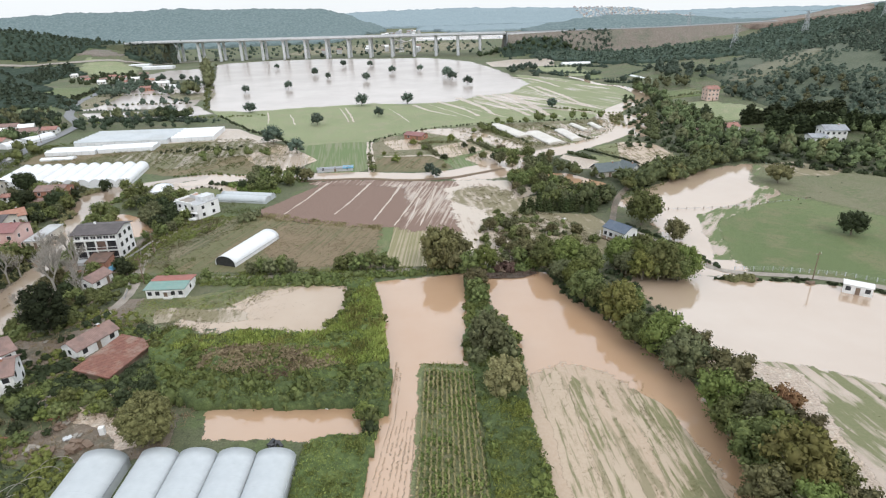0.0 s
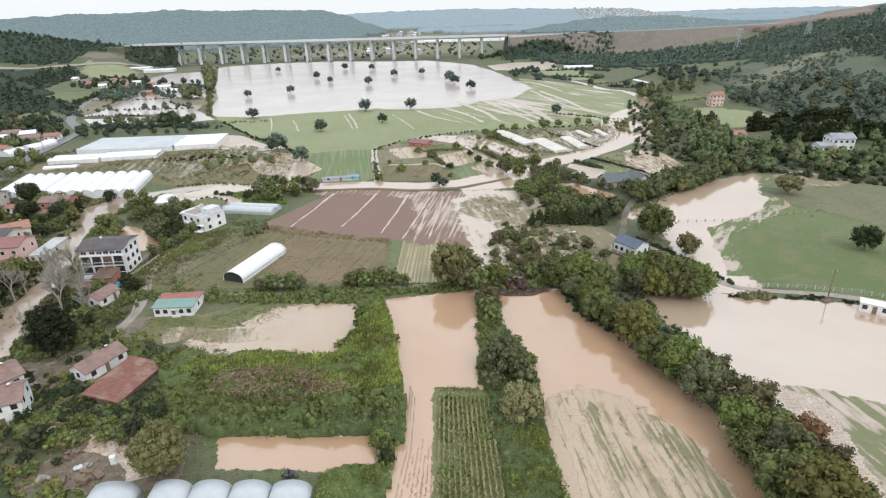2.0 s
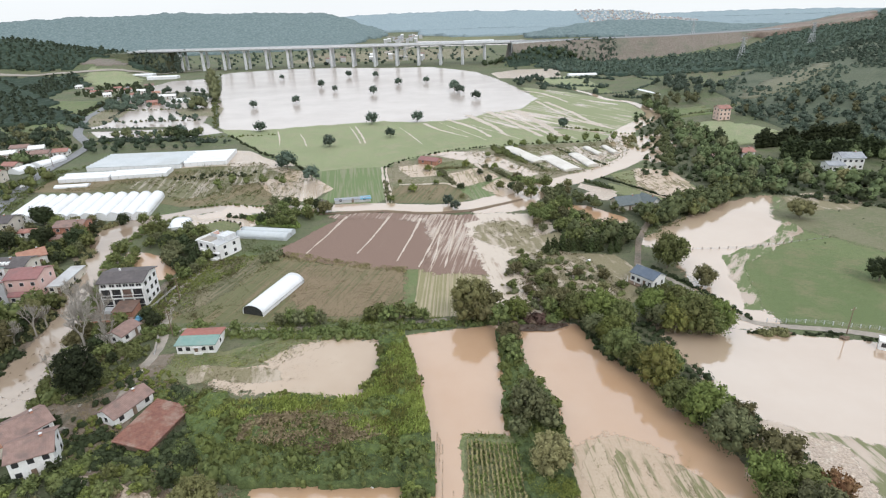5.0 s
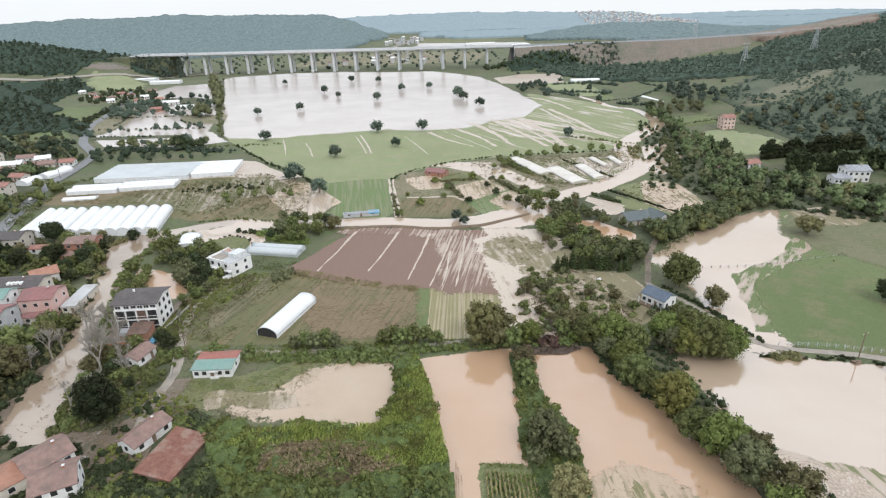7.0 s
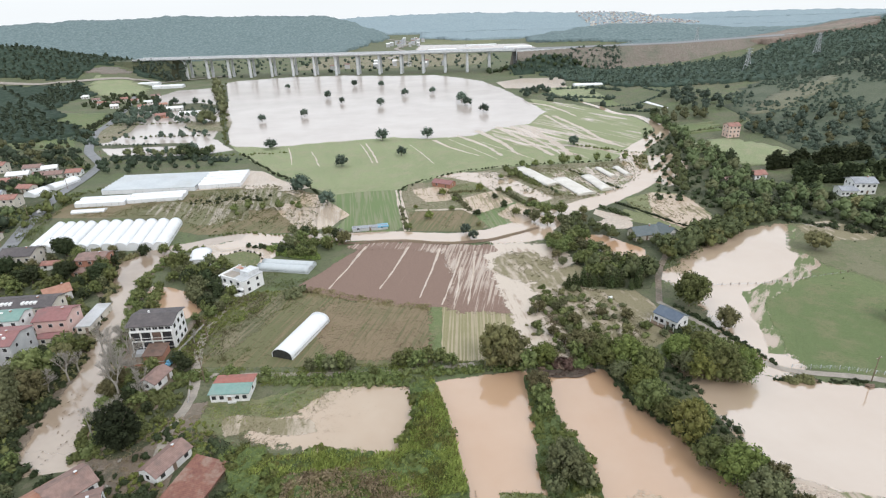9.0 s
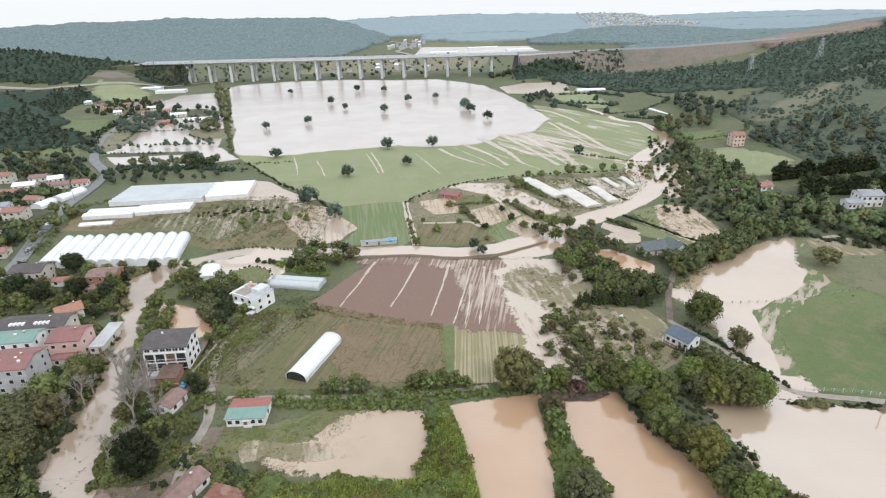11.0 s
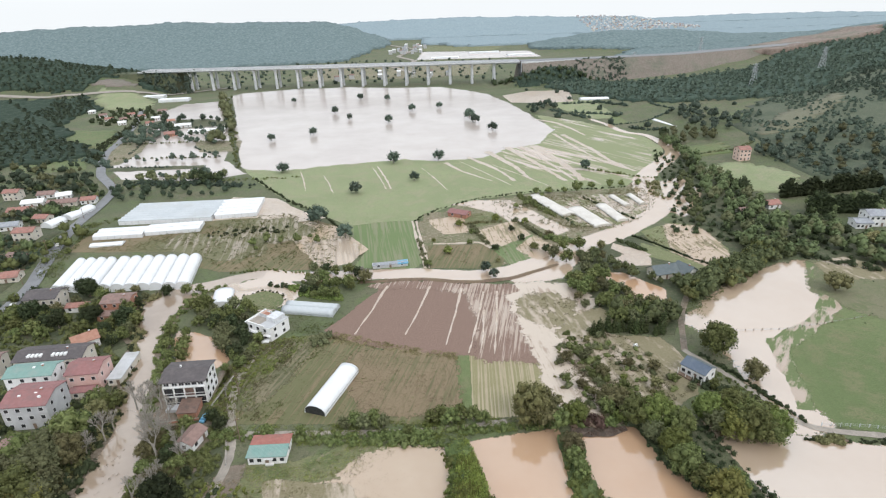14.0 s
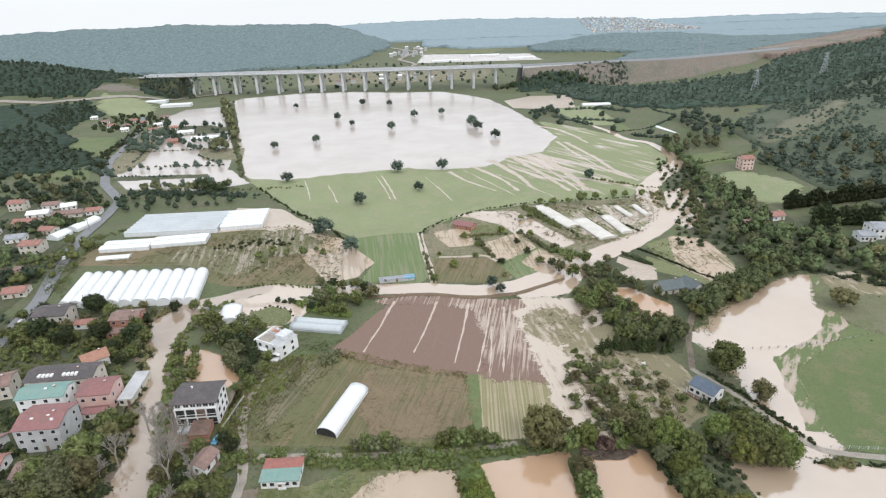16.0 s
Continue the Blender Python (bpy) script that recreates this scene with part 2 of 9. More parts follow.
M["plot_rough"] = streaked("rough_plot_grass", ((0.17, 0.15, 0.078), (0.235, 0.195, 0.125)), ((0.33, 0.265, 0.20), (0.40, 0.325, 0.25)), 100, 0.50, 0.57, (0.12, 0.4, 1), 0.8, 0.85, 0.4, 0.03, 0.5)
M["drain"] = streaked("silted_stubble", ((0.405, 0.295, 0.205), (0.44, 0.335, 0.245)), ((0.20, 0.19, 0.095), (0.25, 0.21, 0.13)), 94, 0.515, 0.575, (0.05, 0.6, 1), 1.0, 0.3, 0.9, 0.045, 0.5)
M["stubble_band"] = streaked("green_stubble_band", ((0.17, 0.168, 0.08), (0.22, 0.195, 0.105)), ((0.39, 0.295, 0.21), (0.43, 0.335, 0.245)), 93, 0.46, 0.53, (0.1, 1.1, 1), 1.0, 0.9, 0.4, 0.05, 0.4)
M["stubble_thin"] = streaked("thin_stubble_band", ((0.41, 0.31, 0.22), (0.45, 0.35, 0.255)), ((0.19, 0.175, 0.095), (0.24, 0.21, 0.12)), 93, 0.53, 0.6, (0.09, 1.2, 1), 1.0, 0.35, 0.9, 0.05, 0.35)
M["bank_silt"] = streaked("silt_streaked_pasture", ((0.10, 0.14, 0.05), (0.14, 0.16, 0.07)), ((0.40, 0.31, 0.235), SILT), 52, 0.50, 0.56, (0.1, 0.5, 1), 0.8, 0.85, 0.2, 0.06, 0.5)
M["dull_pasture"] = earth("dirty_pasture", ((0.13, 0.135, 0.07), (0.152, 0.146, 0.083), (0.118, 0.13, 0.06), (0.178, 0.16, 0.102)))
feather(M["dull_pasture"])
M["seedling"] = earth("drowned_allotment", ((0.16, 0.15, 0.085), (0.20, 0.165, 0.11), (0.12, 0.13, 0.06), (0.32, 0.265, 0.20)), scale=1.3)
M["meadow_plot"] = earth("garden_grass", ((0.125, 0.14, 0.058), (0.165, 0.16, 0.08), (0.105, 0.125, 0.048), (0.20, 0.18, 0.11)))
feather(M["meadow_plot"])
M["meadow_dark"] = streaked("dark_weedy_rows", ((0.085, 0.088, 0.042), (0.115, 0.108, 0.056)), ((0.155, 0.135, 0.08), (0.19, 0.16, 0.10)), 74, 0.48, 0.57, (0.05, 1.0, 1), 1.1, 0.9, 0.9, 0.03, 0.5)
feather(M["meadow_dark"])
M["asphalt"] = surface("grey_asphalt", (0.16, 0.16, 0.165), (0.21, 0.21, 0.215), 0.2, 0.7, 20, 0.2, 0.02)
M["lane"] = surface("wet_gravel_lane", (0.24, 0.21, 0.178), (0.33, 0.285, 0.24), 0.3, 0.7, 14, 0.3, 0.03)
M["concrete"] = surface("pale_concrete", (0.52, 0.53, 0.54), (0.60, 0.60, 0.61), 0.08, 0.8, 10, 0.15, 0.05)
M["white"] = surface("white_render", (0.70, 0.69, 0.68), (0.78, 0.77, 0.76), 0.3, 0.8, 10, 0.1, 0.02, c=(0.58, 0.56, 0.54), mottle=0.3)
M["cream"] = surface("cream_render", (0.56, 0.51, 0.44), (0.62, 0.57, 0.50), 0.3, 0.8, 10, 0.1, 0.02, c=(0.48, 0.44, 0.38), mottle=0.3)
M["grey"] = surface("grey_render", (0.42, 0.42, 0.43), (0.50, 0.50, 0.50), 0.3, 0.8, 10, 0.1, 0.02, c=(0.36, 0.35, 0.34), mottle=0.3)
M["pink"] = surface("pink_render", (0.60, 0.40, 0.36), (0.64, 0.45, 0.41), 0.3, 0.8, 10, 0.1, 0.02, c=(0.54, 0.33, 0.28), mottle=0.3)
M["brick"] = surface("red_brick", (0.32, 0.15, 0.10), (0.40, 0.20, 0.14), 0.6, 0.85, 10, 0.2, 0.02)


def tiled(name, a, b, c, step=0.35):
    """Courses of roof tile or sheet ribs running down the slope."""
    m, n, l, p = graph(name)
    co = n.new("ShaderNodeTexCoord")
    wv = n.new("ShaderNodeTexWave")
    wv.inputs["Scale"].default_value = 0.314 / step
    wv.inputs["Distortion"].default_value = 0.4
    l.new(co.outputs["Object"], wv.inputs["Vector"])
    col = mixed(n, l, a, b, band(n, l, noise_at(n, l, 0.9, 5.0), 0.35, 0.65))
    col = mixed(n, l, col, c, band(n, l, noise_at(n, l, 0.35, 6.0), 0.5, 0.66))
    l.new(col, p.inputs["Base Color"])
    p.inputs["Roughness"].default_value = 0.75
    bumped(n, l, p, wv.outputs[0], 0.5, 0.06)
    return m


M["roof_dark"] = tiled("dark_brown_roof", (0.075, 0.065, 0.065), (0.10, 0.085, 0.085), (0.12, 0.10, 0.10))
M["roof_porch"] = tiled("brown_porch_roof", (0.14, 0.085, 0.065), (0.19, 0.12, 0.095), (0.11, 0.075, 0.06))
M["roof_red"] = tiled("red_tile_roof", (0.28, 0.125, 0.098), (0.35, 0.18, 0.145), (0.21, 0.13, 0.105))
M["roof_worn"] = tiled("worn_patchy_tile_roof", (0.185, 0.08, 0.06), (0.265, 0.125, 0.09), (0.29, 0.195, 0.155))
M["roof_orange"] = tiled("orange_tile_roof", (0.32, 0.155, 0.107), (0.38, 0.205, 0.145), (0.265, 0.15, 0.112))
M["roof_brown"] = tiled("faded_brown_tile_roof", (0.205, 0.128, 0.108), (0.27, 0.175, 0.148), (0.165, 0.115, 0.10))
M["roof_teal"] = tiled("teal_sheet_roof", (0.16, 0.27, 0.24), (0.20, 0.31, 0.275), (0.22, 0.29, 0.26))
M["roof_maroon"] = tiled("maroon_sheet_roof", (0.235, 0.105, 0.10), (0.28, 0.135, 0.128), (0.21, 0.12, 0.115))
M["roof_brick"] = tiled("brick_red_sheet_roof", (0.29, 0.105, 0.085), (0.34, 0.14, 0.11), (0.24, 0.12, 0.10))
M["roof_blue"] = tiled("slate_blue_sheet_roof", (0.082, 0.105, 0.145), (0.105, 0.13, 0.17), (0.125, 0.145, 0.172))
M["roof_slate"] = tiled("slate_roof", (0.095, 0.115, 0.12), (0.12, 0.14, 0.145), (0.14, 0.155, 0.155))
M["roof_grey"] = tiled("grey_sheet_roof", (0.26, 0.27, 0.29), (0.33, 0.34, 0.36), (0.22, 0.22, 0.24))
M["plastic"] = surface("greenhouse_film", (0.43, 0.455, 0.47), (0.49, 0.51, 0.52), 0.09, 0.5, 8, 0.02, 0.02, c=(0.40, 0.405, 0.395), mottle=0.15)
M["film_dirty"] = surface("silt_stained_film", (0.56, 0.52, 0.47), (0.63, 0.59, 0.54), 0.2, 0.5, 8, 0.05, 0.02, c=(0.48, 0.43, 0.37), mottle=0.3)
M["film"] = surface("white_film", (0.68, 0.685, 0.695), (0.72, 0.72, 0.73), 0.2, 0.45, 8, 0.02, 0.02, c=(0.65, 0.65, 0.655), mottle=0.12)
M["steel"] = surface("galvanised_steel", (0.40, 0.41, 0.42), (0.48, 0.49, 0.50), 0.8, 0.45, 10, 0.1, 0.01, metal=0.8)
M["dark"] = surface("dark_opening", (0.03, 0.03, 0.032), (0.045, 0.045, 0.048), 1.0, 0.25, 8, 0.05, 0.01)
M["wood"] = surface("weathered_timber", (0.15, 0.10, 0.07), (0.21, 0.15, 0.11), 1.0, 0.85, 10, 0.3, 0.02)
M["rust"] = surface("rusty_scrap", (0.24, 0.10, 0.06), (0.30, 0.15, 0.10), 1.0, 0.8, 8, 0.3, 0.02)
M["bluepaint"] = surface("blue_tarpaulin", (0.12, 0.30, 0.45), (0.16, 0.36, 0.50), 0.8, 0.6, 8, 0.2, 0.03)
M["hillside"] = earth("grassy_hillside", ((0.068, 0.085, 0.05), (0.088, 0.10, 0.062), (0.06, 0.076, 0.044), (0.10, 0.108, 0.068)), scale=0.4)
# Weedy ground, its tones darkened to stand in for shade beneath the plants.
M["undergrowth"] = earth("shade_darkened_undergrowth", ((0.06, 0.072, 0.034), (0.085, 0.088, 0.045), (0.05, 0.062, 0.028), (0.11, 0.10, 0.062)))
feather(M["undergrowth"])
M["bramble_mat"] = earth("bramble_mat", ((0.07, 0.10, 0.03), (0.115, 0.15, 0.044), (0.05, 0.07, 0.022), (0.15, 0.185, 0.055)), scale=0.7)
M["undergrowth_mat"] = earth("dark_weed_mat", ((0.04, 0.056, 0.02), (0.065, 0.08, 0.028), (0.03, 0.042, 0.016), (0.08, 0.095, 0.036)), scale=1.1)
M["hedge_mat"] = earth("hedge_mat", ((0.06, 0.085, 0.028), (0.09, 0.118, 0.038), (0.042, 0.06, 0.02), (0.115, 0.145, 0.05)), scale=1.1)
M["bracken_mat"] = earth("bracken_mat", ((0.16, 0.125, 0.075), (0.20, 0.155, 0.095), (0.12, 0.115, 0.055), (0.23, 0.18, 0.115)), scale=1.3)
M["roots_mat"] = earth("dark_torn_soil", ((0.07, 0.05, 0.038), (0.10, 0.072, 0.054), (0.055, 0.042, 0.03), (0.13, 0.095, 0.072)), scale=1.3)
feather(M["roots_mat"])
M["mud"] = earth("brown_mud", ((0.15, 0.112, 0.082), (0.19, 0.145, 0.108), (0.11, 0.095, 0.062), (0.23, 0.185, 0.14)), 0.6, 1.4)
feather(M["mud"])
M["salmon"] = surface("salmon_render", (0.60, 0.43, 0.36), (0.66, 0.49, 0.42), 0.3, 0.8, 10, 0.1, 0.02, mottle=0.3)
M["furrow"] = earth("weedy_furrows", ((0.15, 0.165, 0.075), (0.18, 0.185, 0.09), (0.13, 0.15, 0.06), (0.22, 0.205, 0.12)))
feather(M["furrow"])
M["bark"] = surface("grey_bark", (0.16, 0.13, 0.10), (0.22, 0.18, 0.145), 1.5, 0.9, 8, 0.4, 0.03)
M["palebark"] = surface("pale_bark", (0.25, 0.225, 0.195), (0.33, 0.30, 0.265), 1.5, 0.9, 8, 0.3, 0.02)
M["leaf"] = foliage("broad_leaves", (0.052, 0.077, 0.03), (0.175, 0.21, 0.075), (0.12, 0.138, 0.056))
M["leaf_light"] = foliage("yellow_green_leaves", (0.06, 0.088, 0.032), (0.19, 0.22, 0.08), (0.145, 0.155, 0.065))
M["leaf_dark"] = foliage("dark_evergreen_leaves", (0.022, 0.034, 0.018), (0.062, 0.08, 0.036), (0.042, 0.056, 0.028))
M["leaf_conifer"] = foliage("conifer_needles", (0.032, 0.05, 0.022), (0.085, 0.112, 0.045), (0.06, 0.08, 0.034))
M["leaf_olive"] = foliage("olive_leaves", (0.10, 0.105, 0.045), (0.21, 0.20, 0.095), (0.17, 0.16, 0.075))
M["leaf_bronze"] = foliage("bronze_olive_leaves", (0.056, 0.056, 0.025), (0.19, 0.175, 0.085), (0.13, 0.122, 0.06))
M["leaf_scrub"] = foliage("grey_green_scrub", (0.068, 0.084, 0.042), (0.165, 0.175, 0.088), (0.13, 0.136, 0.072))
M["hedge"] = foliage("hedge_leaves", (0.05, 0.072, 0.025), (0.165, 0.195, 0.066), (0.115, 0.145, 0.046))
M["leaf_bank"] = foliage("valley_tree_leaves", (0.05, 0.075, 0.036), (0.155, 0.188, 0.085), (0.105, 0.132, 0.062))
M["leaf_bronze_green"] = foliage("bronze_green_leaves", (0.075, 0.078, 0.032), (0.205, 0.195, 0.085), (0.15, 0.145, 0.062))
M["roots"] = foliage("brown_roots_and_wrack", (0.075, 0.05, 0.036), (0.15, 0.10, 0.075), (0.11, 0.075, 0.058))
M["leaf_black"] = foliage("blackish_evergreen_leaves", (0.014, 0.022, 0.012), (0.04, 0.053, 0.025), (0.026, 0.037, 0.018))
M["leaf_gold"] = foliage("golden_green_leaves", (0.085, 0.098, 0.03), (0.245, 0.25, 0.075), (0.185, 0.18, 0.06))
M["leaf_fresh"] = foliage("fresh_green_leaves", (0.05, 0.08, 0.024), (0.21, 0.265, 0.08), (0.14, 0.172, 0.054))
M["leaf_pale"] = foliage("pale_yellow_olive_leaves", (0.17, 0.165, 0.075), (0.31, 0.29, 0.14), (0.25, 0.235, 0.11))
M["leaf_rust"] = foliage("russet_leaves", (0.16, 0.08, 0.045), (0.24, 0.13, 0.07), (0.18, 0.12, 0.06))
M["thicket"] = foliage("bramble_leaves", (0.06, 0.088, 0.025), (0.245, 0.285, 0.085), (0.155, 0.185, 0.055))
M["bramble_bright"] = foliage("bright_bramble_grass", (0.14, 0.185, 0.045), (0.33, 0.39, 0.105), (0.25, 0.29, 0.08))
M["bramble_dry"] = foliage("dry_bracken", (0.19, 0.145, 0.092), (0.33, 0.26, 0.17), (0.21, 0.17, 0.10))
M["drowned"] = foliage("drowned_silted_stems", (0.38, 0.285, 0.20), (0.44, 0.345, 0.255), (0.40, 0.31, 0.225))
M["maize"] = foliage("maize_leaves", (0.27, 0.27, 0.115), (0.46, 0.43, 0.21), (0.35, 0.33, 0.155))
M["wood_west"] = foliage("west_woodland_leaves", (0.034, 0.052, 0.034), (0.07, 0.092, 0.058), (0.048, 0.068, 0.044))
# East and far leaves: a thin haze is put into their greyer, lighter tones.
M["wood_east"] = foliage("east_woodland_leaves_hazed", (0.066, 0.095, 0.074), (0.115, 0.148, 0.11), (0.088, 0.118, 0.09))
M["wood_far_hazed"] = foliage("far_woodland_leaves_hazed", (0.052, 0.078, 0.06), (0.088, 0.115, 0.085), (0.066, 0.09, 0.07))
M["canopy_far"] = canopy_leaves("woodland_canopy", (0.034, 0.052, 0.038), (0.07, 0.094, 0.066))
# Same crowns as the west canopy, lightened in colour to stand for haze.
M["canopy_east_hazed"] = canopy_leaves("east_woodland_canopy_hazed", (0.052, 0.078, 0.06), (0.10, 0.13, 0.098))
# The air's haze is mixed into these two colours: paler and bluer with distance.
M["canopy_distant_hazed"] = canopy_leaves("distant_woodland_canopy_hazed", (0.135, 0.18, 0.182), (0.215, 0.265, 0.265))
M["canopy_horizon_hazed"] = canopy_leaves("horizon_woodland_canopy_hazed", (0.24, 0.30, 0.325), (0.30, 0.36, 0.38))


for key in ("grass", "lawn", "flood", "floodpale", "floodmid", "lake", "river", "silt", "plough", "ploughwet", "stubble", "vine", "rows", "wetgrass", "sandgrass", "plot_rough", "bank_silt", "drain", "seedling", "lane", "stubble_band", "stubble_thin", "silt_flow", "plot_rows", "row_water"):
    feather(M[key])


# ---- mesh helpers ----
def thing(name, label, category, at, group=""):
    e = new(name)
    e.matrix_world = at
    return tagged(e, label, category, group)


def part(name, bm, material, parent, label=""):
    me = bpy.data.meshes.new(name)
    bm.to_mesh(me)
    bm.free()
    me.materials.append(material)
    ob = new(name, me)
    ob.parent = parent
    if label:
        ob["label"] = label
    return ob


def solid(name, bm, material, label, category="", kind="", group=""):
    me = bpy.data.meshes.new(name)
    bm.to_mesh(me)
    bm.free()
    me.materials.append(material)
    return tagged(new(name, me), label, category, group, kind)


def box(bm, x0, x1, y0, y1, z0, z1, bevel=0.0):
    m = Matrix.Translation(((x0 + x1) / 2, (y0 + y1) / 2, (z0 + z1) / 2)) @ Matrix.Diagonal((x1 - x0, y1 - y0, z1 - z0, 1))
    made = bmesh.ops.create_cube(bm, size=1, matrix=m)["verts"]
    if bevel:
        bmesh.ops.bevel(bm, geom=list({e for v in made for e in v.link_edges}), offset=bevel, segments=1, affect="EDGES")
    return bm


def boxed(*a, **k):
    return box(bmesh.new(), *a, **k)


def prism(section, x0, x1):
    """A closed section in y, z drawn out along x."""
    bm = bmesh.new()
    a = [bm.verts.new((x0, y, z)) for y, z in section]
    b = [bm.verts.new((x1, y, z)) for y, z in section]
    k = len(section)
    for i in range(k):
        bm.faces.new((a[i], a[(i + 1) % k], b[(i + 1) % k], b[i]))
    bm.faces.new(a[::-1])
    bm.faces.new(b)
    bmesh.ops.recalc_face_normals(bm, faces=bm.faces)
    return bm


def rod(bm, p, q, r0, r1, sides=6):
    p, q = Vector(p), Vector(q)
    d = q - p
    turn = d.to_track_quat("Z", "Y").to_matrix().to_4x4()
    bmesh.ops.create_cone(bm, cap_ends=True, segments=sides, radius1=r0, radius2=r1, depth=d.length, matrix=Matrix.Translation((p + q) / 2) @ turn)


def tube(points, r):
    """A bent rod of three sides through the points, all one piece."""
    bm, prev = bmesh.new(), None
    for i, p in enumerate(points):
        t = (Vector(points[min(i + 1, len(points) - 1)]) - Vector(points[max(i - 1, 0)])).normalized()
        u = t.orthogonal().normalized()
        v = t.cross(u)
        ring = [bm.verts.new(Vector(p) + r * (u * math.cos(a) + v * math.sin(a))) for a in (0.0, 2.094, 4.189)]
        if prev:
            near = min(range(3), key=lambda k: (ring[k].co - prev[0].co).length)
            ring = ring[near:] + ring[:near]
            for k in range(3):
                bm.faces.new((prev[k], prev[(k + 1) % 3], ring[(k + 1) % 3], ring[k]))
        prev = ring
    bmesh.ops.recalc_face_normals(bm, faces=bm.faces)
    return bm


def inside(x, y, poly):
    hit = False
    for (x0, y0), (x1, y1) in zip(poly, poly[1:] + poly[:1]):
        if (y0 > y) != (y1 > y) and x < (x1 - x0) * (y - y0) / (y1 - y0) + x0:
            hit = not hit
    return hit


def scatter(poly, spacing, seed, tries=30):
    """Uneven points in a field, no two nearer than the spacing."""
    rng = random.Random(seed)
    xs, ys = [p[0] for p in poly], [p[1] for p in poly]
    cells, out = {}, []
    area = (max(xs) - min(xs)) * (max(ys) - min(ys))
    for _ in range(int(area / spacing ** 2 * tries / 8) + 40):
        x, y = rng.uniform(min(xs), max(xs)), rng.uniform(min(ys), max(ys))
        if not inside(x, y, poly):
            continue
        i, j = int(x // spacing), int(y // spacing)
        near = (q for a in (-1, 0, 1) for b in (-1, 0, 1) for q in cells.get((i + a, j + b), ()))
        if all((q[0] - x) ** 2 + (q[1] - y) ** 2 > spacing ** 2 for q in near):
            cells.setdefault((i, j), []).append((x, y))
            out.append((x, y))
    return out


# ---- the lie of the land ----
HILLS = [  # centre, spread across and along, height
    (-680, 480, 190, 140, 24), (620, 560, 290, 300, 56), (900, 1150, 330, 260, 42), (1400, 1100, 350, 350, 52),
    (-1700, 900, 600, 500, 50), (1900, 700, 700, 700, 60), (430, 990, 300, 70, 10), (140, 878, 52, 18, 24), (135, 525, 48, 120, -4),
]
WEST_HILL = [(-2600, 1060, 60), (-1000, 1040, 56), (-739, 1010, 50), (-692, 1000, 47), (-654, 990, 43), (-610, 980, 37), (-555, 965, 31), (-510, 950, 25), (-472, 935, 19), (-454, 925, 10), (-425, 915, 0)]
LONG_RIDGE = [(-3600, 1850, 60), (-1900, 1850, 58), (-1315, 1850, 62), (-1216, 1850, 65), (-1126, 1850, 67), (-1095, 1850, 72), (-938, 1850, 70), (-832, 1850, 74), (-653, 1850, 70), (-440, 1850, 64), (-350, 1850, 61), (-291, 1850, 50), (-210, 1850, 20), (-150, 1850, 0)]
TOWN_RIDGE = [(-1200, 2300, 30), (-440, 2300, 38), (-355, 2300, 44), (-156, 2300, 50), (126, 2300, 50), (287, 2300, 47), (566, 2300, 40), (688, 2300, 36), (930, 2300, 4), (1000, 2300, 0)]
SKYLINE = [(-1200, 2750, 30), (240, 2750, 27), (694, 2750, 18), (921, 2750, 17), (1205, 2750, 20), (1432, 2750, 21), (1718, 2750, 18), (2022, 2750, 12), (3600, 2750, 0)]
MID_RIDGE = [(205, 1500, 0), (227, 1500, 3), (289, 1500, 14), (366, 1500, 24), (427, 1500, 30), (552, 1500, 29), (647, 1500, 19), (743, 1500, 12), (900, 1500, 10), (1500, 1500, 10)]
RIDGES = ((85, 160, WEST_HILL), (260, 300, LONG_RIDGE), (220, 260, TOWN_RIDGE), (200, 300, SKYLINE), (130, 180, MID_RIDGE))


def crest(x, line):
    """How far ahead and how high a ridge stands at x."""
    if x <= line[0][0] or x >= line[-1][0]:
        e = line[0] if x <= line[0][0] else line[-1]
        return e[1], e[2] * math.exp(-((x - e[0]) / 250) ** 2)
    for (a, b, c), (d, e, f) in zip(line, line[1:]):
        if x <= d:
            k = (x - a) / (d - a)
            k = k * k * (3 - 2 * k)
            return b + (e - b) * k, c + (f - c) * k


def land(x, y):
    h = -3.5
    for cx, cy, rx, ry, t in HILLS:
        h += t * math.exp(-((x - cx) / rx) ** 2 - ((y - cy) / ry) ** 2)
    h = max(h, 0.0)
    if y > 780:
        for front, back, line in RIDGES:
            if abs(y - line[0][1]) < 800:
                cy, top = crest(x, line)
                h = max(h, top * 1.04 * math.exp(-((y - cy) / (front if y < cy else back)) ** 2) - 0.04 * top)
    if h > 0:
        h += min(1.0, h / 12) * (4 * noise.noise((x / 160, y / 160, 1.0)) + 2.0 * noise.noise((x / 50, y / 50, 3.0)))
    return max(0.0, h) - max(0.0, y - 2600) * 0.06


def sheet():
    xs, ys = [], []
    for axis, lo, hi in ((xs, -4600, 4600), (ys, -500, 4800)):
        v = lo
        while v < hi:
            axis.append(v)
            far = max(abs(v) - 650, 0) if axis is xs else max(-v, v - 1150, 0)
            v += 14 + far * 0.05
        axis.append(hi)
    bm = bmesh.new()
    grid = [[bm.verts.new((x, y, land(x, y))) for x in xs] for y in ys]
    for r0, r1 in zip(grid, grid[1:]):
        for i in range(len(xs) - 1):
            bm.faces.new((r0[i], r0[i + 1], r1[i + 1], r1[i])).smooth = True
    return bm


solid("ground", sheet(), M["meadow"], "rough green and brown valley ground with low hills", kind="structure")


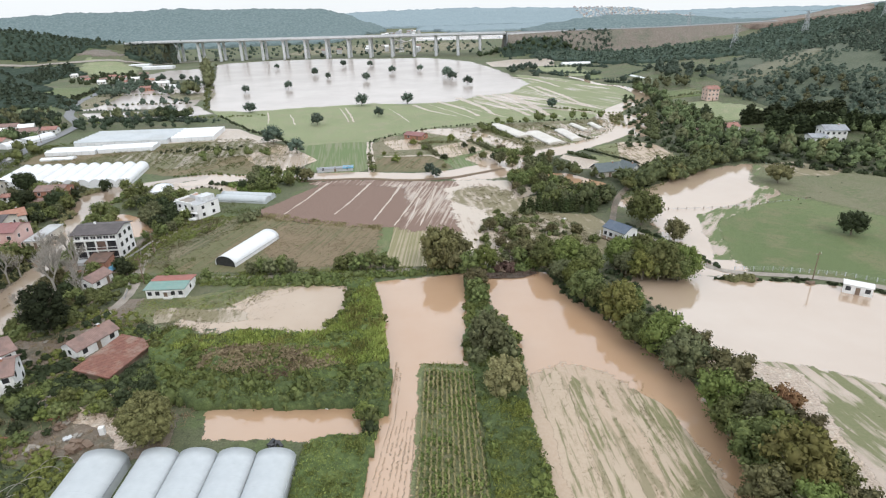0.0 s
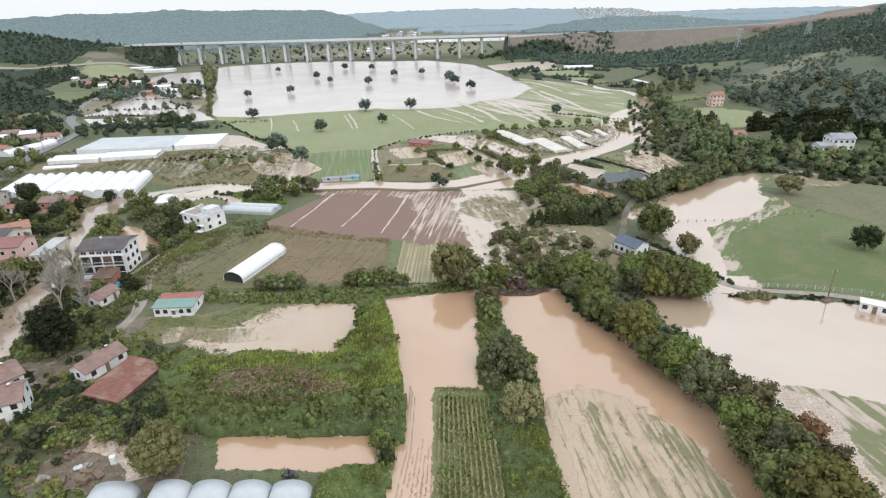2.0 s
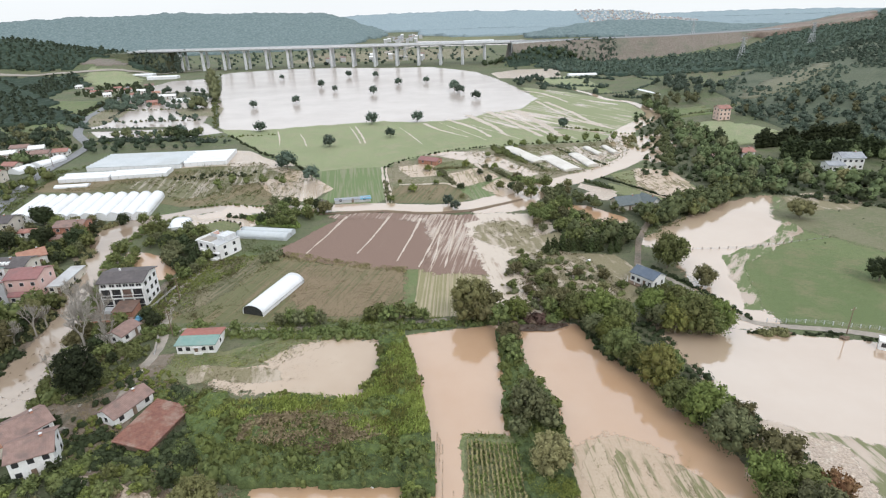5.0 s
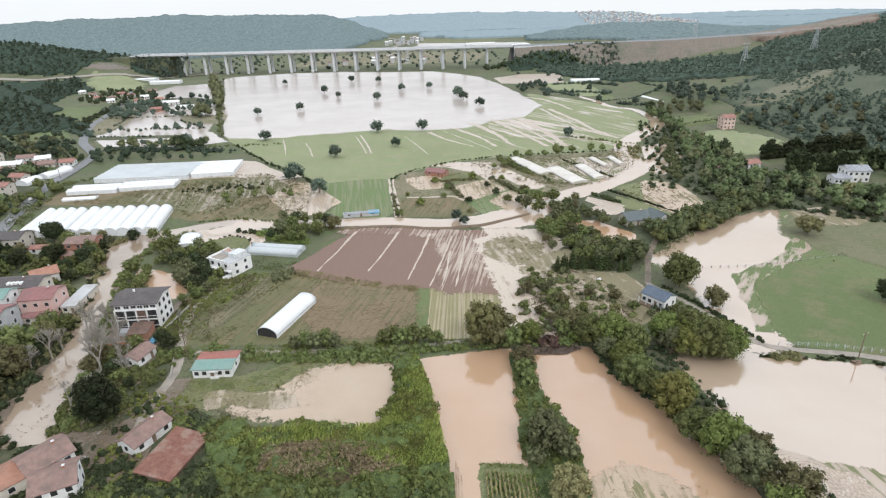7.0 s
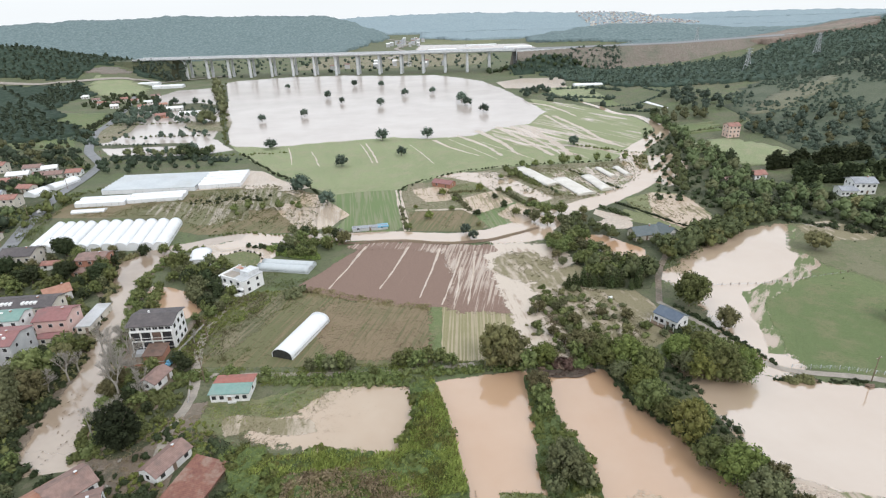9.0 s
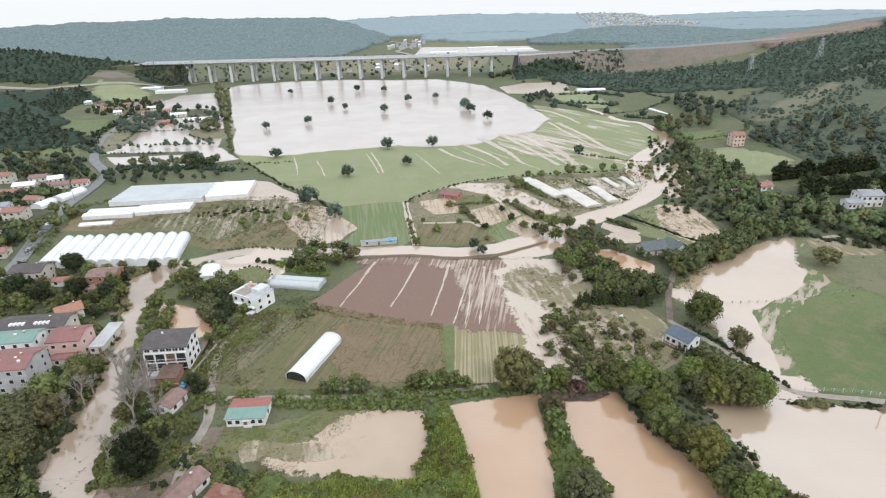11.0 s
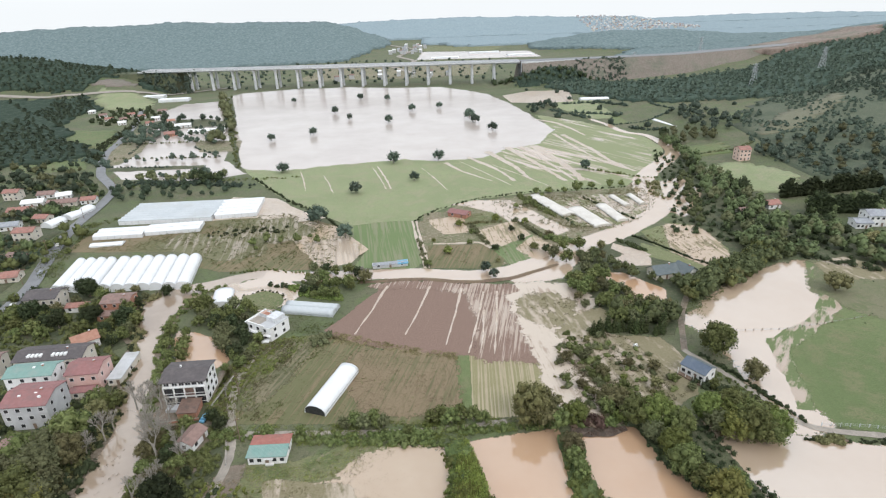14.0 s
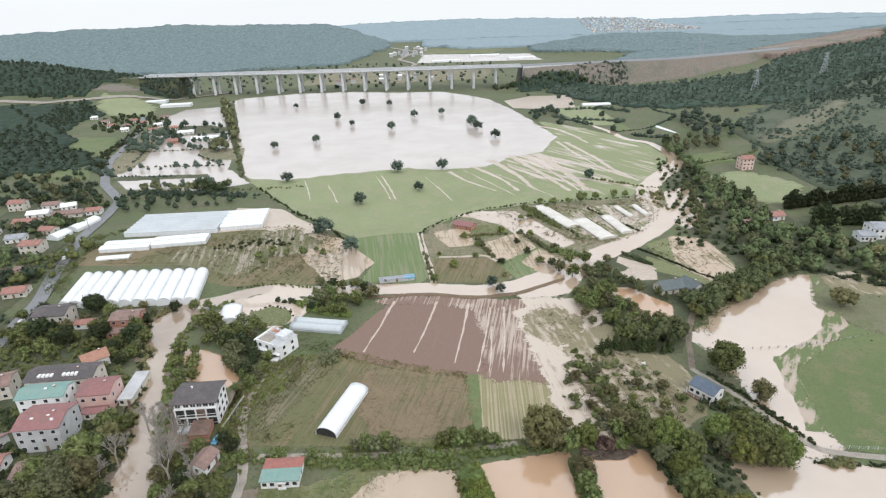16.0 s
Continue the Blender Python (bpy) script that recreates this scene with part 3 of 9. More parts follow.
def patch(name, pts, z, material, label, ragged=1.0, step=3.0, seed=0, apron=2.2):
    """A level piece of the valley floor with an uneven outline that thins out over an apron."""
    if sum(a[0] * b[1] - b[0] * a[1] for a, b in zip(pts, pts[1:] + pts[:1])) < 0:
        pts = pts[::-1]
    ring = []
    for (x0, y0), (x1, y1) in zip(pts, pts[1:] + pts[:1]):
        k = max(1, int(math.hypot(x1 - x0, y1 - y0) / step))
        for i in range(k):
            x, y = x0 + (x1 - x0) * i / k, y0 + (y1 - y0) * i / k
            if ragged:
                x += ragged * (noise.noise((x / 7, y / 7, seed)) + 0.6 * noise.noise((x / 2.5, y / 2.5, seed + 9)))
                y += ragged * (noise.noise((x / 7, y / 7, seed + 5)) + 0.6 * noise.noise((x / 2.5, y / 2.5, seed + 7)))
            ring.append((x, y))
    bm = bmesh.new()
    fade = bm.verts.layers.float.new("fade")
    flat, _, tris, *_ = delaunay_2d_cdt([Vector(p) for p in ring], [], [list(range(len(ring)))], 1, 1e-4)
    inner = [bm.verts.new((p.x, p.y, z)) for p in flat]
    for t in tris:
        a, b, c = (flat[i] for i in t[:3])
        up = (b - a).cross(c - a) > 0
        bm.faces.new([inner[i] for i in (t if up else t[::-1])])
    top = [bm.verts.new((x, y, z)) for x, y in ring]
    rim, k = [], len(ring)
    for i, (x, y) in enumerate(ring):
        (px, py), (qx, qy) = ring[i - 2], ring[(i + 2) % k]
        t = Vector((qx - px, qy - py)).normalized()
        v = bm.verts.new((x + t.y * apron, y - t.x * apron, z - 0.02))
        v[fade] = 1.0
        rim.append(v)
    for i in range(k):
        bm.faces.new((rim[i], rim[(i + 1) % k], top[(i + 1) % k], top[i]))
    return solid(name, bm, material, label, kind="structure")


def ribbon(name, line, widths, z, material, label, seed=0, ragged=0.4, step=4.0):
    """A strip along a line: a road, a lane, a stream."""
    pts = []
    for (a, b), (c, d) in zip(line, line[1:]):
        k = max(1, int(math.hypot(c - a, d - b) / step))
        pts += [(a + (c - a) * i / k, b + (d - b) * i / k) for i in range(k)]
    pts.append(line[-1])
    for _ in range(3):
        pts = [pts[0]] + [((p[0] + 2 * q[0] + r[0]) / 4, (p[1] + 2 * q[1] + r[1]) / 4) for p, q, r in zip(pts, pts[1:], pts[2:])] + [pts[-1]]
    bm, prev = bmesh.new(), None
    fade = bm.verts.layers.float.new("fade")
    for i, (x, y) in enumerate(pts):
        p, q = pts[max(i - 1, 0)], pts[min(i + 1, len(pts) - 1)]
        t = Vector((q[0] - p[0], q[1] - p[1])).normalized()
        f = i / (len(pts) - 1) * (len(widths) - 1)
        j = min(int(f), len(widths) - 2)
        w = (widths[j] + (widths[j + 1] - widths[j]) * (f - j)) / 2
        l = w + ragged * 1.5 * noise.noise((x / 6, y / 6, seed))
        r = w + ragged * 1.5 * noise.noise((x / 6, y / 6, seed + 4))
        row = []
        edge = min(1.5, 0.25 * w + 0.3)
        for s, drop, thin in ((-l - edge, 0.02, 1.0), (-l, 0, 0.0), (r, 0, 0.0), (r + edge, 0.02, 1.0)):
            px, py = x + t.y * s, y - t.x * s
            v = bm.verts.new((px, py, z - drop + land(px, py)))
            v[fade] = thin
            row.append(v)
        if prev:
            for a, b, c, d in zip(prev, prev[1:], row[1:], row):
                bm.faces.new((a, b, c, d))
        prev = row
    bmesh.ops.recalc_face_normals(bm, faces=bm.faces)
    for f in bm.faces:
        if f.normal.z < 0:
            f.normal_flip()
    return solid(name, bm, material, label, kind="structure")


# ---- water, fields and roads ----
patch("water_lake", [(-180, 459), (-150, 449), (-108, 461), (-52, 472), (-26, 463), (11, 468), (30, 488), (64, 510), (87, 565), (76, 648), (64, 722), (43, 803), (10, 850), (-19, 884), (-80, 888), (-160, 914), (-240, 912), (-310, 885), (-322, 850), (-312, 812), (-269, 706), (-231, 596), (-196, 495)],
      0.06, M["lake"], "wide pale flood lake over the valley fields", 2.5, 6.0, 1)
patch("water_lake_arm", [(-267, 440), (-295, 479), (-311, 520), (-315, 562), (-343, 641), (-368, 742), (-363, 801), (-322, 814), (-279, 708), (-229, 572), (-205, 487), (-175, 444), (-188, 438), (-208, 426), (-237, 437)],
      0.05, M["lake"], "pale flood water among drowned gardens", 2.0, 6.0, 2)
patch("water_far", [(-61, 1316), (232, 1299), (260, 1440), (90, 1480), (-51, 1521)], 0.05, M["lake"], "far pale flood water behind the viaduct", 4, 12, 3)
patch("field_pasture", [(-185, 470), (-127, 474), (-52, 490), (15, 513), (60, 560), (99, 618), (124, 574), (143, 553), (160, 522), (162, 482), (149, 448), (127, 414), (113, 402), (97, 376), (40, 375), (2, 366), (-25, 348), (-42, 329), (-58, 320), (-74, 321), (-98, 346), (-125, 374), (-162, 428)],
      0.03, M["grass"], "large green pasture beside the flood lake", 1.0, 5.0, 4)
patch("field_pasture_wet", [(28, 455), (30, 490), (66, 505), (92, 566), (84, 640), (120, 600), (143, 560), (152, 500), (140, 440), (108, 395), (80, 385), (50, 420)],
      0.075, M["wetgrass"], "green pasture streaked with flood water", 2.0, 5.0, 5)
patch("field_row_crop", [(-84, 322), (-58, 328), (-42, 329), (-36, 271), (-40, 264), (-60, 267), (-68, 267), (-63, 290)], 0.05, M["rows"], "green row crop in a small field", 0.5, 3, 6)
patch("field_allotment", [(-38, 325), (-10, 357), (13, 344), (38, 299), (40, 284), (30, 274), (3, 266), (-11, 265), (-31, 266)], 0.04, M["seedling"], "half-drowned allotment beds, brown and olive", 0.6, 3, 7)
patch("field_allotment_wet", [(-3, 358), (39, 371), (97, 376), (121, 401), (123, 375), (99, 326), (73, 303), (54, 290), (40, 299), (28, 308), (16, 335)], 0.045, M["seedling"], "silted wet ground with plastic-covered beds", 1.0, 3, 8)
patch("field_ploughed", [(-72, 211), (-66, 220), (-51, 248), (-32, 246), (-17, 242), (-8, 241), (-4, 219), (-3, 189), (-20, 190), (-46, 196), (-69, 204)], 0.05, M["plough"], "brown ploughed field with pale silt lines", 0.8, 3, 9)
patch("field_ploughed_silted", [(-13, 241), (5, 240), (9, 212), (10, 187), (-3, 189), (-12, 190), (-8, 215)], 0.08, M["ploughwet"], "ploughed field washed over with pale silt", 1.5, 3, 10, 9.0)
patch("field_silt", [(4, 240), (14, 243), (31, 240), (36, 226), (29, 214), (20, 206), (15, 192), (15, 181), (18, 170), (21, 161), (17, 157), (12, 159), (10, 174), (9, 187), (8, 192), (7, 215)], 0.105, M["silt_flow"], "pale silt where the stream broke out", 2.4, 1.6, 11, 7.0)
patch("grass_outbreak", [(8, 224), (12, 230), (19, 232), (26, 225), (25, 213), (17, 210), (11, 213)], 0.13, M["plot_rough"], "rough weedy grass beside the broken bank", 2.6, 1.5, 441, 8.0)
patch("grass_outbreak", [(19, 201), (27, 213), (37, 218), (37, 206), (28, 198)], 0.13, M["plot_rough"], "rough weedy grass by the trees", 2.4, 1.5, 442, 6.0)
patch("field_stubble", [(-103, 171), (-104, 186), (-98, 203), (-70, 207), (-52, 195), (-21, 189), (-19, 157), (-28, 155), (-70, 157), (-94, 158)], 0.05, M["stubble"], "weedy olive and tan stubble field", 0.6, 3, 12)
patch("field_stubble_tan", [(-58, 190), (-46, 192.5), (-26, 186), (-25, 162), (-48, 162), (-56, 174)], 0.08, M["stubble_tan"], "dry tan stubble over the middle of the field", 1.2, 2.0, 523, 9.0)
patch("field_stubble_dark", [(-98, 172), (-97, 190), (-90, 200), (-80, 200), (-82, 184), (-90, 166)], 0.078, M["meadow_dark"], "dark weedy rows in the west of the field", 1.2, 2.0, 524, 8.0)
patch("field_striped", [(-20, 189), (9, 184.5), (9, 168), (-5, 157), (-18, 156)], 0.055, M["vine"], "tan striped stubble strip", 0.4, 3, 13)
patch("field_left", [(-228, 301), (-229, 332), (-170, 343), (-121, 352), (-84, 322), (-63, 290), (-79, 268), (-134, 269), (-148, 276), (-158, 295)], 0.03, M["stubble"], "olive vegetable field beside the greenhouses", 0.6, 4, 14)
patch("field_left_silt", [(-105, 333), (-84, 322), (-64, 290), (-78, 270), (-98, 290), (-112, 318)], 0.045, M["drain"], "silted rows in the vegetable field", 0.8, 3, 15)
patch("field_left_silt", [(-178, 303), (-138, 284), (-120, 288), (-124, 306), (-150, 314), (-172, 320)], 0.058, M["plot_rows"], "silted rows in the vegetable field", 1.2, 2, 115, 6.0)
patch("field_left_silt", [(-150, 336), (-118, 340), (-98, 318), (-116, 304), (-146, 320)], 0.06, M["plot_rows"], "silted rows behind the vegetable field", 1.2, 2, 116, 6.0)
patch("water_field_small", [(-99, 299), (-93, 303), (-81, 304), (-72, 298), (-69, 283), (-72, 274), (-84, 269), (-93, 284)], 0.075, M["row_water"], "flooded crop rows in a small field", 0.8, 2, 16, 3.0)
patch("yard_silt", [(-165, 385), (-135, 380), (-112, 352), (-95, 340), (-110, 335), (-140, 345), (-165, 342)], 0.05, M["silt"], "silted yard beside the greenhouses", 1.0, 3, 17)
patch("water_pond_east", [(70, 206), (96, 230), (124, 249), (146, 256), (140, 238), (133, 224), (117, 205), (104, 200), (97, 194), (90, 187), (88, 177), (87, 166), (82, 156), (85, 149), (79, 146), (73, 147), (75, 158), (76, 167), (77, 180), (80, 196)], 0.06, M["floodpale"], "pale flood water spreading over the east pasture", 2.2, 2.5, 18, 8.0)
patch("water_pond_small", [(49, 252), (57, 251), (70, 234), (67, 225), (57, 223), (51, 241)], 0.06, M["flood"], "small muddy pool among trees", 0.6, 2, 20)
patch("field_east_pasture", [(148, 257), (175, 240), (215, 215), (150, 128), (125, 132), (112, 139), (96, 145), (88, 148), (80, 150), (84, 162), (84, 177), (90, 194), (112, 206), (131, 226)], 0.04, M["lawn"], "smooth green pasture above the flood", 1.0, 3, 21)
patch("field_pasture_dull", [(150, 254), (175, 240), (213, 214), (186, 178), (160, 190), (140, 218), (136, 228)], 0.07, M["dull_pasture"], "dirty olive pasture above the fence", 1.0, 3, 423, 12.0)
patch("silt_pasture_edge", [(146, 256), (133, 224), (116, 204), (103, 198), (93, 190), (88, 177), (86, 164), (82, 155), (85, 155), (89, 165), (92, 178), (98, 189), (112, 197), (136, 217), (150, 250)], 0.066, M["bank_silt"], "pale silt streaks over the pasture edge", 1.6, 2.0, 421, 3.0)
patch("silt_pasture_tongue", [(150, 253), (166, 258), (176, 244), (168, 238), (158, 240), (149, 238)], 0.098, M["plot_rough"], "brown washed patch of pasture by the pond", 1.2, 2.0, 422, 5.0)
patch("water_field_mud", [(-41, 142), (-29, 141), (-25, 133), (-28, 124), (-26, 119), (-31, 117), (-43, 120), (-53, 124), (-66, 126), (-60, 130), (-54, 131), (-51, 138)], 0.055, M["floodmid"], "muddy water over a garden plot", 1.2, 1.2, 22, 7.0)
patch("grass_plot", [(-84, 139), (-68, 139), (-55, 146), (-40, 143), (-50, 137), (-56, 130), (-76, 128), (-84, 131)], 0.03, M["meadow_plot"], "olive grass plot with silt patches", 0.8, 2, 23, 4.0)
patch("silt_plot", [(-76, 133), (-71, 133), (-62, 131.5), (-54, 131), (-52, 127), (-60, 127), (-69, 129), (-73, 126.5)], 0.09, M["plot_rough"], "pale silt washed over the garden plot", 1.0, 1.5, 123, 2.5)
patch("water_strip_west", [(-20.5, 145), (-11, 146.5), (6, 149), (6, 120), (3, 109), (5, 102), (-5, 103), (-5, 84), (-6, 60), (-15, 60), (-13, 76), (-12, 96), (-16, 116), (-18, 130)], 0.06, M["flood"], "muddy flood water over a crop strip", 0.5, 2, 24)
patch("field_maize", [(-5, 104), (5, 103), (6, 84), (6, 55), (-6, 55), (-5, 84)], 0.08, M["furrow"], "weedy soil of a maize strip", 0.3, 2, 25)
patch("water_strip_east", [(12, 147), (29, 149), (32, 134), (41, 121), (43, 110), (48.5, 101), (51, 88), (50, 78), (48, 69), (46, 55), (16, 55), (17, 73), (16, 85), (18, 101), (15, 119), (13, 125)], 0.06, M["flood"], "wide muddy flood water over a field", 0.5, 2, 26)
patch("field_drained", [(20, 98), (26, 101), (33, 97), (38, 88), (42, 76), (44, 55), (17, 55), (18, 74), (17.5, 88)], 0.084, M["drain"], "silted stubble rising out of the water", 0.6, 2.0, 27, 6.0)
for k, pts in enumerate(([(26, 98), (27.6, 92), (28.4, 84), (29.4, 74), (31.5, 62), (33, 50), (27.5, 50), (26.8, 66), (26.4, 78), (25.8, 90)], [(36, 90.5), (38.5, 91.5), (41.6, 88.5), (42.6, 80), (43.2, 68), (44.5, 50), (35, 50), (36.6, 68), (36.4, 80)], [(18.8, 92), (22.6, 101), (23.6, 92), (24.2, 80), (23.8, 68), (24.5, 50), (20.5, 50), (20, 84)])):
    patch("grass_band", pts, 0.105 + 0.002 * k, M["stubble_band" if k < 2 else "stubble_thin"], "band of green stubble left standing in the silt", 0.7, 1.5, 470 + k, 2.0)
patch("water_east", [(50, 150), (68, 145), (76, 142), (105, 135), (125, 122), (150, 100), (110, 72), (90, 86), (81, 93), (74, 97), (66, 100), (58, 104), (54, 119)], 0.058, M["floodpale"], "broad muddy flood water below the lane", 0.5, 2, 28)
patch("silt_field_east", [(58, 106), (67, 101), (76, 98), (88, 91), (112, 74), (150, 98), (160, 60), (120, 40), (50, 40), (60, 70)], 0.07, M["sandgrass"], "grass flat combed with pale silt", 1.0, 2, 29, 4.0)
patch("silt_bank_edge", [(57, 104.5), (66, 100.5), (73, 97), (71, 88), (69, 78), (67, 60), (58, 60), (62, 80), (60, 95)], 0.096, M["silt"], "pale wet silt beside the tree row", 1.0, 2, 471, 3.0)
patch("water_ditch", [(-47, 91.5), (-17, 90), (-15.5, 84), (-24, 82.5), (-45, 84)], 0.05, M["flood"], "flooded cutting behind the greenhouses", 0.5, 1.5, 30)
patch("yard_west", [(-78, 86), (-66, 92), (-54, 90), (-52, 80), (-64, 79), (-80, 80)], 0.035, M["mud"], "muddy yard strewn with debris", 1.0, 1.5, 31)
RIVER = [(-62, 259), (-84, 256), (-96, 262), (-112, 265), (-126, 258), (-141, 249), (-149, 239), (-147, 225), (-143, 212), (-139, 200), (-134, 188), (-131, 176), (-126, 163), (-120, 151), (-116, 141), (-117, 130), (-115, 121), (-114, 115)]
ribbon("river_mud", RIVER[5:], [22, 27, 18, 14, 15, 17, 22, 26, 24, 20], 0.036, M["mud"], "brown mud and wrack along the river", 432, 2.5, 3.0)
ribbon("water_street", RIVER,
       [6.0, 6.0, 6.1, 7.0, 7.8, 8.0, 9.0, 11.8, 18.0, 16.8, 11.3, 7.0, 6.4, 7.4, 8.0, 9.0, 13.0, 16.5, 15.0, 11.0], 0.055, M["river"], "brown river running through the village", 32, 1.6, 3.0)
patch("water_river_pool", [(-131, 165), (-127, 158), (-126, 151), (-127, 146.5), (-125.7, 140), (-125.4, 132.5), (-122.8, 124), (-109, 123), (-108.4, 129), (-110, 137), (-105, 139.3), (-110, 144.6), (-116, 153.4), (-121.4, 164.4)], 0.082, M["river"], "wide pale reach of the river", 1.0, 1.5, 527, 2.5)
ribbon("mud_lane", [(-104, 186), (-102.5, 178), (-102, 170), (-101, 160), (-97.5, 153), (-97, 145), (-99, 138)], [4, 4, 4.5, 4, 3.5, 3.5, 3], 0.05, M["mud"], "flooded brown lane beside the apartment house", 433, 0.8, 2.0)
patch("water_ring_pool", [(-130, 240), (-122, 252), (-112, 258), (-98, 256), (-90, 246), (-92, 236), (-100, 229), (-112, 231), (-120, 236)], 0.05, M["floodpale"], "pale flood water round the mound", 1.4, 2, 434, 3.0)
patch("mound_grass", [(-114, 241), (-106, 245), (-98, 241), (-96.5, 234), (-98, 230), (-108, 230.5), (-113, 234)], 0.1, M["meadow_plot"], "olive grass mound inside the flooded loop", 0.8, 1.5, 435, 2.5)
ribbon("water_ring", [(-125, 254), (-118, 247), (-108, 249), (-98, 247), (-93, 240), (-94, 232)], [4, 3, 2.5, 2.5, 2, 1], 0.08, M["silt"], "silted loop of flood water round a mound", 33, 0.6, 2.0)
patch("water_yard", [(-132, 213), (-124, 211), (-108, 202), (-106, 196), (-106, 189), (-111, 187), (-115, 191), (-124, 193)], 0.06, M["flood"], "flooded yard behind the apartment house", 0.5, 2, 33)
patch("ground_village", [(-210, 190), (-128, 186), (-122, 162), (-116, 140), (-100, 138), (-96, 120), (-130, 90), (-190, 90), (-230, 150)], 0.025, M["undergrowth"], "dark weedy garden ground between houses", 1.0, 4, 34, 5.0)
patch("ground_village_north", [(-235, 195), (-205, 190), (-160, 200), (-150, 206), (-156, 225), (-166, 250), (-205, 250), (-232, 240)], 0.022, M["undergrowth"], "dark garden ground in the village", 1.0, 4, 35, 5.0)
patch("ground_cottages", [(-112, 170), (-104, 172), (-98, 160), (-92, 146), (-90, 134), (-80, 126), (-66, 118), (-60, 98), (-86, 92), (-104, 96), (-114, 120), (-114, 150)], 0.024, M["undergrowth"], "dark weedy ground between cottages", 1.0, 4, 36, 4.0)
# Below the east wood and bank row the ground colour carries the trees' shade.
patch("ground_east_wood", [(40, 262), (70, 290), (110, 300), (140, 430), (165, 520), (180, 480), (160, 380), (250, 300), (268, 240), (200, 225), (150, 268), (120, 262), (95, 236), (72, 222), (60, 230), (46, 256)], 0.022, M["undergrowth"], "ground under the east wood with shade in its colour", 1.0, 5, 37, 5.0)
patch("ground_bank", [(32, 150), (37, 132), (43, 120), (45, 111), (50.5, 101), (53, 88), (52, 79), (49.5, 68), (47, 56), (62, 56), (66, 96), (56, 106), (53, 122), (49, 152)], 0.085, M["undergrowth"], "ground under the bank trees with shade in its colour", 0.8, 3, 38)
patch("yard_cottages", [(-98, 112), (-95, 117), (-91, 125), (-90, 130), (-89, 137), (-84, 139), (-85, 132), (-88, 127), (-84, 113), (-82, 104), (-94, 104)], 0.05, M["mud"], "brown muddy yard between the cottages", 0.8, 2, 131, 3.0)
patch("yard_cottages", [(-102, 117), (-95, 119.5), (-90, 121), (-86, 114), (-88, 107), (-93, 104), (-99, 110)], 0.085, M["mud"], "trampled mud before the cottage", 0.8, 1.5, 511, 2.5)
patch("yard_blue_house", [(36, 198), (54, 196), (56, 184), (52, 176), (44, 172), (36, 181)], 0.05, M["plot_rough"], "trampled tan yard behind the blue-roofed house", 0.8, 2, 132, 3.0)
patch("grass_strip", [(-21, 189), (-18, 188.6), (-19, 160), (-23, 160)], 0.065, M["lawn"], "green strip between stubble and stripes", 0.4, 2, 133)
for k, (p, q, w) in enumerate((((-51, 247), (-60.8, 206.6), 1.5), ((-31.5, 245), (-41, 205), 1.3), ((-17.5, 242), (-25.5, 197), 1.5), ((-8, 238), (-17.3, 191), 1.1), ((-9, 222), (-13, 190.6), 0.8), ((-2, 238), (-8, 190), 1.2))):
    ribbon("silt_furrow", [p, ((p[0] + q[0]) / 2 + 0.4, (p[1] + q[1]) / 2), q], [w * 0.6, w * 0.35, w * 0.1], 0.13, M["silt"], "pale silt line down a furrow", 140 + k, 0.25, 1.2)
patch("silt_plough_top", [(-57, 247), (-44, 249), (-30, 247.5), (-12, 243), (6, 242), (6, 236), (-6, 238), (-14, 240), (-32, 245), (-48, 246)], 0.11, M["ploughwet"], "silt creeping into the ploughed field", 1.8, 1.5, 134, 6.0)
patch("ground_pools", [(28, 212), (29, 230), (32, 252), (46, 256), (52, 236), (62, 222), (68, 212), (60, 199), (46, 201), (36, 204)], 0.028, M["undergrowth"], "ground between the pools with tree shade in its colour", 0.8, 3, 39)
patch("field_orchard", [(84, 300), (104, 311), (113, 306), (116.5, 289), (117, 274), (109.5, 256), (102.5, 253), (84, 281)], 0.06, M["furrow"], "olive orchard plot with silted rows", 0.6, 3, 51)
patch("silt_orchard", [(101, 307), (112, 304), (115, 289), (112.5, 271), (109.5, 257), (102.5, 254), (92, 273)], 0.09, M["drain"], "pale silt over the orchard plot", 1.0, 2, 151, 7.0)
patch("field_garden_lawn", [(77.5, 284), (84, 277.5), (97, 255), (89, 248), (88, 260), (74.5, 270)], 0.05, M["furrow"], "narrow olive garden lawn", 0.5, 2, 52)
patch("field_scrub_east", [(14, 194), (31, 204), (42, 198), (56, 191), (58, 178), (54, 164), (39, 155), (25, 152), (16, 156), (14, 174)], 0.035, M["plot_rough"], "rough olive and pale ground round the blue-roofed house", 1.0, 3, 53)
patch("field_bed_brown", [(-35, 340), (-19, 343), (-8, 301), (-33, 296)], 0.06, M["seedling"], "brown allotment bed with weeds", 0.6, 2, 54)
patch("silt_bed", [(-31, 328), (-14, 333), (-12, 309), (-24, 308)], 0.085, M["drain"], "silted middle of an allotment bed", 0.8, 2, 155, 4.0)
patch("field_bed_green", [(1, 285), (23, 302), (33, 279), (8, 265)], 0.06, M["rows"], "green allotment bed in rows", 0.6, 2, 55)
patch("silt_bed", [(15, 283), (24, 297), (33, 279), (22, 270)], 0.085, M["drain"], "wet end of the green allotment bed", 0.8, 2, 157, 5.0)
patch("field_bed_dark", [(-14, 333), (4, 340), (12, 324), (-5, 316)], 0.06, M["meadow_plot"], "dark olive allotment bed", 0.6, 2, 58)
patch("field_bed_olive", [(-32, 290), (-3, 290), (5, 272), (1, 261), (-31, 265)], 0.055, M["stubble"], "olive allotment bed", 0.6, 2, 56)
